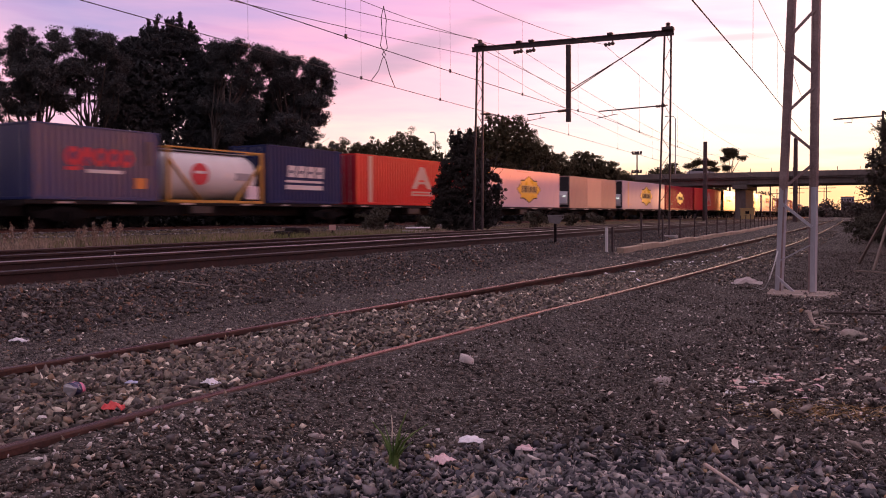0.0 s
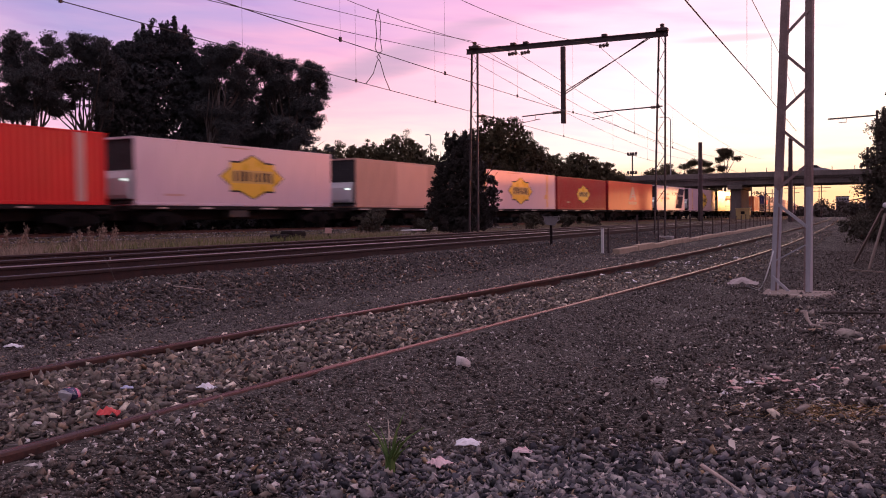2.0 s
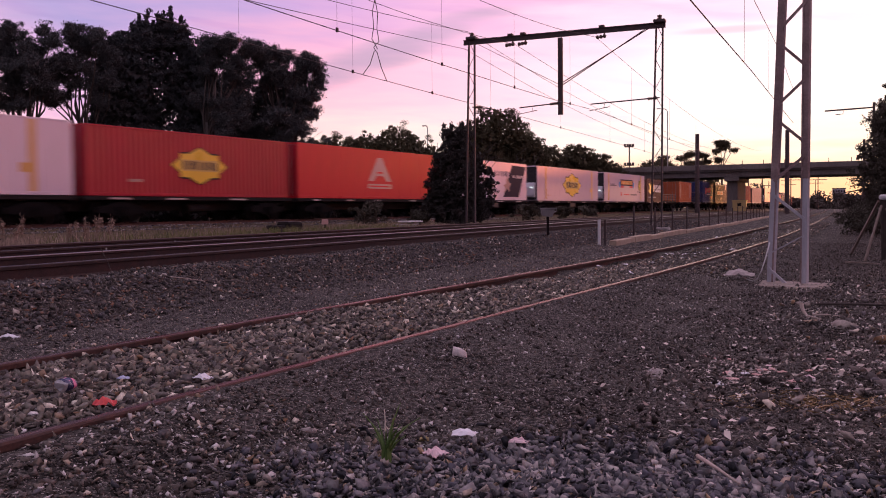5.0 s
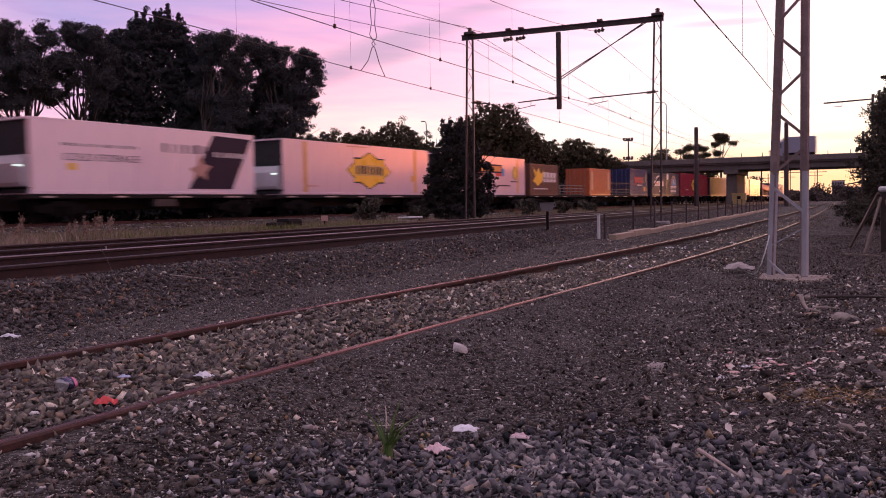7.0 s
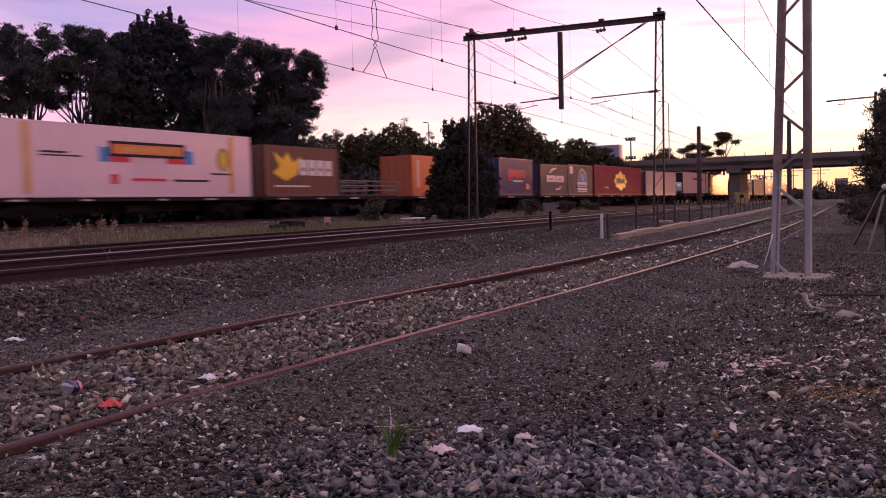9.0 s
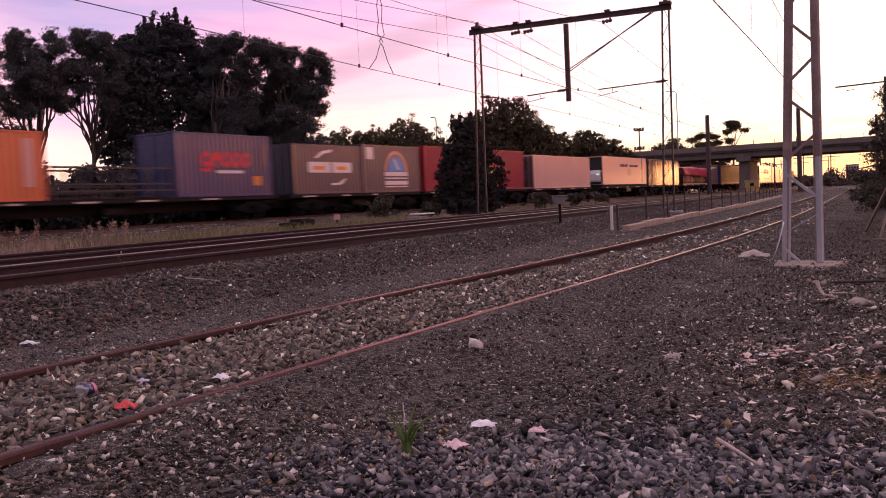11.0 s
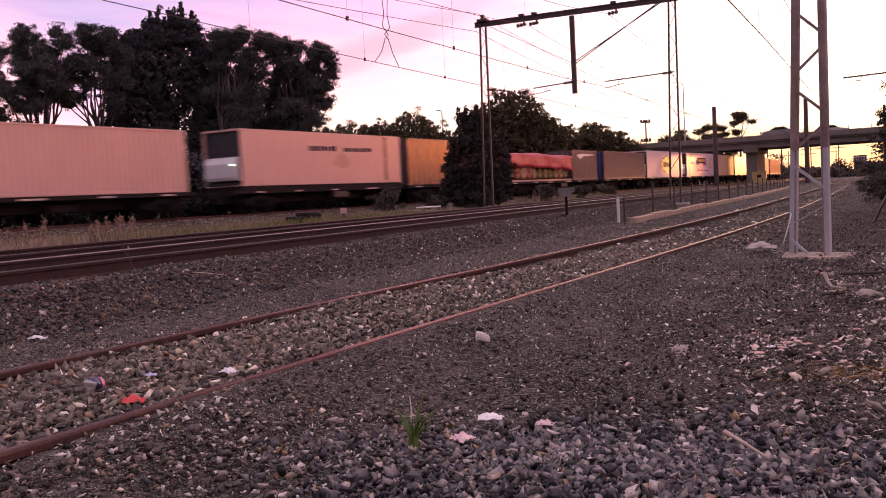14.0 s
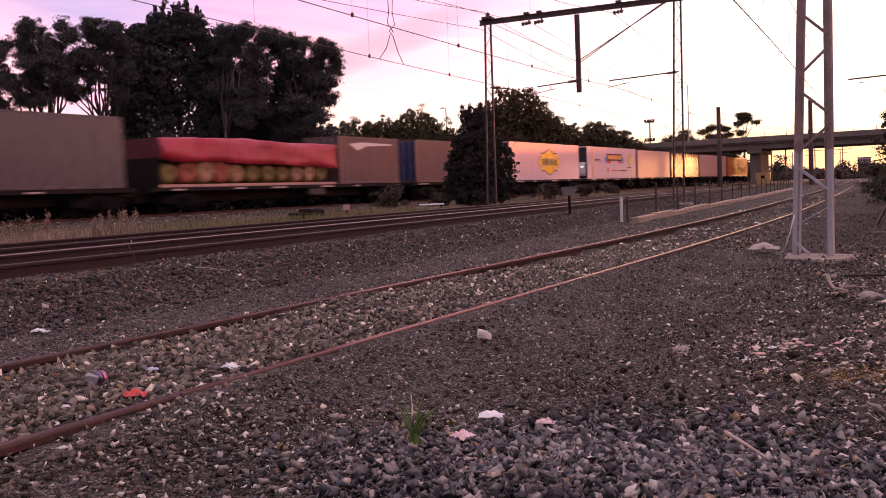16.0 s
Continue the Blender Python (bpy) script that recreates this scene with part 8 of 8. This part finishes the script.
def junction_box(x, y):
    z = gz(x, y)
    t = thing("junction_box", pose(x, y, z, 0, 0, 24), "grey sloped junction box on a stake", "junction box")
    part("stake", bx(-0.03, 0.03, -0.03, 0.03, -0.15, 0.52, 0.005), M_DARK, t)
    part("housing", slab(bmesh.new(), [(-0.12, 0.50), (0.09, 0.48), (0.14, 0.58), (0.16, 0.66), (-0.17, 0.68), (-0.16, 0.57)], -0.11, 0.11), M_BOXGREY, t)
    part("lid", bx(-0.18, 0.18, -0.13, 0.13, 0.675, 0.70, 0.008), M_BOXGREY, t)
    part("conduit", tube(bmesh.new(), [(0.12, 0, 0.58), (0.21, 0, 0.62), (0.21, 0, 0.70)], 0.014, 6), M_GALV, t)
    return t


junction_box(-6.62, 21.5)


def point_machine(x, y):
    z = gz(x, y)
    t = thing("point_machine", pose(x, y, z, 0, 0, 84), "dark low point machine beside the track", "point machine")
    part("motor_case", bx(-0.75, -0.25, -0.22, 0.22, 0, 0.26, 0.04), M_DARK, t)
    part("gear_case", bx(-0.2, 0.55, -0.26, 0.26, 0, 0.34, 0.05), M_DARK, t)
    part("lid", bx(-0.18, 0.35, -0.24, 0.24, 0.34, 0.38, 0.02), M_STEEL, t)
    part("rod", beam(bmesh.new(), (0.55, 0, 0.12), (1.5, 0, 0.12), 0.06), M_STEEL, t)
    part("hinge", bx(0.6, 0.8, -0.12, 0.12, 0, 0.18, 0.02), M_DARK, t)
    return t


point_machine(-16.3, 24.6)


def lineside_sign(x, y):
    z = gz(x, y)
    t = thing("lineside_sign", pose(x, y, z, 0, 0, 24), "small pale square sign on a stake", "sign")
    part("stake", bx(-0.03, 0.03, -0.02, 0.02, -0.1, 0.3, 0.004), M_DARK, t)
    part("panel", bx(-0.11, 0.11, -0.035, -0.02, 0.26, 0.44, 0.01), M_PINK, t)
    return t


lineside_sign(-15.7, 26.0)
t = thing("cable_cover", pose(-15.9, 32.6, gz(-15.9, 32.6), 0, 0, 70), "pale concrete cable pit with a tilted lid", "cable pit")
part("pit", bx(-0.5, 0.3, -0.3, 0.3, 0, 0.16, 0.03), M_CONC, t)
part("lid", bx(-0.2, 0.62, -0.32, 0.32, 0.22, 0.28, 0.02), M_WHITE, t)
part("support", bx(0.2, 0.5, -0.2, 0.2, 0.1, 0.22, 0.02), M_CONC, t)


def signal_cabinet(x, y):
    t = thing("signal_cabinet", pose(x, y, gz(x, y)), "yellowish equipment cabinet under the bridge", "cabinet")
    m = paint("cream_cabinet_paint", (0.55, 0.38, 0.16), 0.5, 0.1)
    part("body", bx(-0.9, 0.9, -0.5, 0.5, 0.1, 1.5, 0.03), m, t)
    part("roof", bx(-1.0, 1.0, -0.6, 0.6, 1.5, 1.6, 0.02), m, t)
    part("vent", bx(-0.25, 0.25, -0.53, -0.5, 0.8, 1.2), M_DARK, t)
    part("plinth", bx(-0.95, 0.95, -0.55, 0.55, -0.2, 0.1, 0.02), M_CONC, t)
    return t


signal_cabinet(-12.6, 128.5)


def trestle():
    """Leaning timbers of a broken fence strut at the yard's edge."""
    t = thing("broken_fence", pose(0.68, 18.0, 0), "leaning bleached timbers of a broken fence", "fence")
    z = gz(0.68, 18.0)
    part("post", beam(bmesh.new(), (0.04, 0.05, z - 0.2), (0.02, 0.05, 1.12), 0.10), M_BARK, t)
    part("strut", beam(bmesh.new(), (-0.50, 2.0, z), (-0.06, 0.1, 1.08), 0.04), M_TIMBER, t)
    part("strut", beam(bmesh.new(), (-0.30, -0.6, z), (-0.02, -0.03, 1.0), 0.035), M_TIMBER, t)
    part("strut", beam(bmesh.new(), (0.30, -0.5, z), (0.06, -0.02, 0.95), 0.035), M_TIMBER, t)
    part("cap", bx(-0.06, 0.14, -0.05, 0.15, 1.10, 1.2, 0.03), M_WHITE, t)
    part("plank", beam(bmesh.new(), (-0.6, -1.4, z + 0.05), (-0.1, -1.6, z + 0.03), 0.06, 0.02), M_TIMBER, t)
    return t


trestle()
stick([(-6.42, 7.5, 0.335), (-6.28, 7.62, 0.31), (-6.15, 7.74, 0.275)], 0.007, "pale dead stick on the dark ballast", M_STRIPPED)
stick([(-6.05, 7.95, 0.26), (-5.95, 8.0, 0.27), (-5.88, 8.08, 0.235)], 0.014, "short dead stick on the dark ballast", M_BARKPALE)
stick([(-7.10, 7.42, 0.30), (-7.16, 7.40, 0.48), (-7.24, 7.38, 0.64)], 0.005, "thin dry weed stalk beside the main rail", M_BARKPALE, "weed_stalk")
for i, (cx, cy) in enumerate(((-11.37, 10.57), (-10.33, 10.65), (-11.29, 13.36), (-11.03, 14.45), (-11.6, 17.23), (-11.46, 19.37), (-7.77, 10.78), (-7.72, 14.32))):
    t = thing("track_marker", pose(cx, cy, gz(cx, cy)), "tiny pale marker peg between the rails", "marker", "track marker pegs")
    part("peg", bx(-0.010, 0.010, -0.010, 0.010, -0.05, 0.12, 0.003), M_CONC, t)
# loose cable from the mast
ob = part("loose_cable", tube(bmesh.new(), [(-0.82, 12.12, 0.55), (-0.845, 12.08, 0.44), (-0.872, 12.06, 0.33), (-0.912, 12.05, 0.20), (-0.959, 12.05, 0.095), (-1.006, 12.05, 0.055), (-1.074, 12.06, 0.078), (-1.15, 12.1, 0.11)], 0.0085, 6), M_WHITE, smooth=True)
tagged(ob, "thin pale loose cable hanging from the mast", "cable")

# ---- dark embankment wall far left of the bridge ----
t = thing("overpass_ramp", pose(-52, 112, 0, 0, 0, 8), "dark concrete ramp of a road behind trees", "ramp")
part("ramp_wall", bx(-8, 8, 0, 6, 0, 7.6, 0.1), M_BRIDGE, t)
part("parapet", bx(-8, 8, -0.2, 0.1, 7.6, 8.3, 0.03), M_BRIDGE, t)

# ---- road vehicles on the bridge ----
ROAD_MOVERS = []
M_TYRE = surf("tyre_rubber", (0.015, 0.014, 0.014), (0.03, 0.028, 0.028), 12, 0.85)
M_GLASSDARK = surf("dark_vehicle_glass", (0.01, 0.012, 0.015), (0.02, 0.022, 0.026), 4, 0.08)


def wheels(t, xs, r, w):
    for x in xs:
        for y in (-w / 2 + 0.1, w / 2 - 0.1):
            wh = part("wheel", lathe(bmesh.new(), [(r * 0.6, -0.11), (r, -0.09), (r, 0.09), (r * 0.6, 0.11)], "y", (0, 0, 0), 14), M_TYRE, t)
            wh.location = (x, y, r)


def car(name, col, label):
    t = thing(name, pose(0, 0, 0), label, "car", "road vehicles")
    m = paint(name + "_" + label.split()[0] + "_paint", col, 0.3, 0.05, amount=0.05)
    out = [(-2.1, 0.35), (2.1, 0.35), (2.15, 0.75), (1.5, 0.92), (0.95, 1.0), (0.3, 1.42), (-1.0, 1.45), (-1.75, 1.05), (-2.15, 0.95)]
    part("body", slab(bmesh.new(), out, -0.85, 0.85), m, t)
    part("window_band", slab(bmesh.new(), [(-1.45, 1.03), (0.75, 1.03), (0.25, 1.36), (-0.95, 1.38)], -0.86, 0.86), M_GLASSDARK, t)
    wheels(t, (-1.3, 1.3), 0.32, 1.7)
    return t


M_VAN = paint("grey_white_van_paint", (0.34, 0.33, 0.42), 0.5, 0.06)


def box_van(label):
    t = thing("delivery_van", pose(0, 0, 0), label, "van", "road vehicles")
    part("cargo_box", bx(-3.1, 1.1, -1.05, 1.05, 0.75, 3.0, 0.06), M_VAN, t)
    part("cab", slab(bmesh.new(), [(1.15, 0.45), (3.0, 0.45), (3.05, 1.2), (2.35, 1.45), (1.75, 2.3), (1.15, 2.4)], -0.95, 0.95), M_VAN, t)
    part("wind_deflector", slab(bmesh.new(), [(1.15, 2.4), (1.75, 2.32), (1.15, 2.95)], -0.8, 0.8), M_WHITE, t)
    part("cab_window", slab(bmesh.new(), [(1.5, 1.45), (2.2, 1.45), (1.75, 2.12), (1.5, 2.12)], -0.96, 0.96), M_GLASSDARK, t)
    part("chassis", bx(-3.0, 1.2, -0.9, 0.9, 0.5, 0.75), M_DARK, t)
    wheels(t, (-2.0, 2.2), 0.42, 2.0)
    return t


def on_bridge(t, x0, v, lane):
    """x0: where it is at the start; v: metres a second along the bridge."""
    ROAD_MOVERS.append((t, x0, v, lane))


on_bridge(car("car", (0.35, 0.33, 0.36), "silver hatchback driving over the road bridge"), -21.0, 8.4, 8.0)
on_bridge(box_van("white delivery van driving over the road bridge"), 91.7, -14.0, 2.6)
on_bridge(car("car", (0.22, 0.20, 0.22), "grey sedan driving over the road bridge"), 178.0, -13.5, 2.6)
on_bridge(car("car", (0.42, 0.40, 0.42), "pale sedan driving over the road bridge"), -179.0, 12.5, 8.0)


def road_pose(x, v, lane):
    a = radians(-1.0)
    return pose(x * math.cos(a) - lane * math.sin(a), 135 + x * math.sin(a) + lane * math.cos(a), 6.75, 0, 0, (0 if v > 0 else 180) - 1.0)


def motions():
    for ob, q in MOVERS:
        walk(ob, [(t / 2, train_pose(q, t / 2)) for t in range(33)])
    for ob, x0, v, lane in ROAD_MOVERS:
        walk(ob, [(t, road_pose(x0 + v * t, v, lane)) for t in range(0, 17, 2)])


motions()
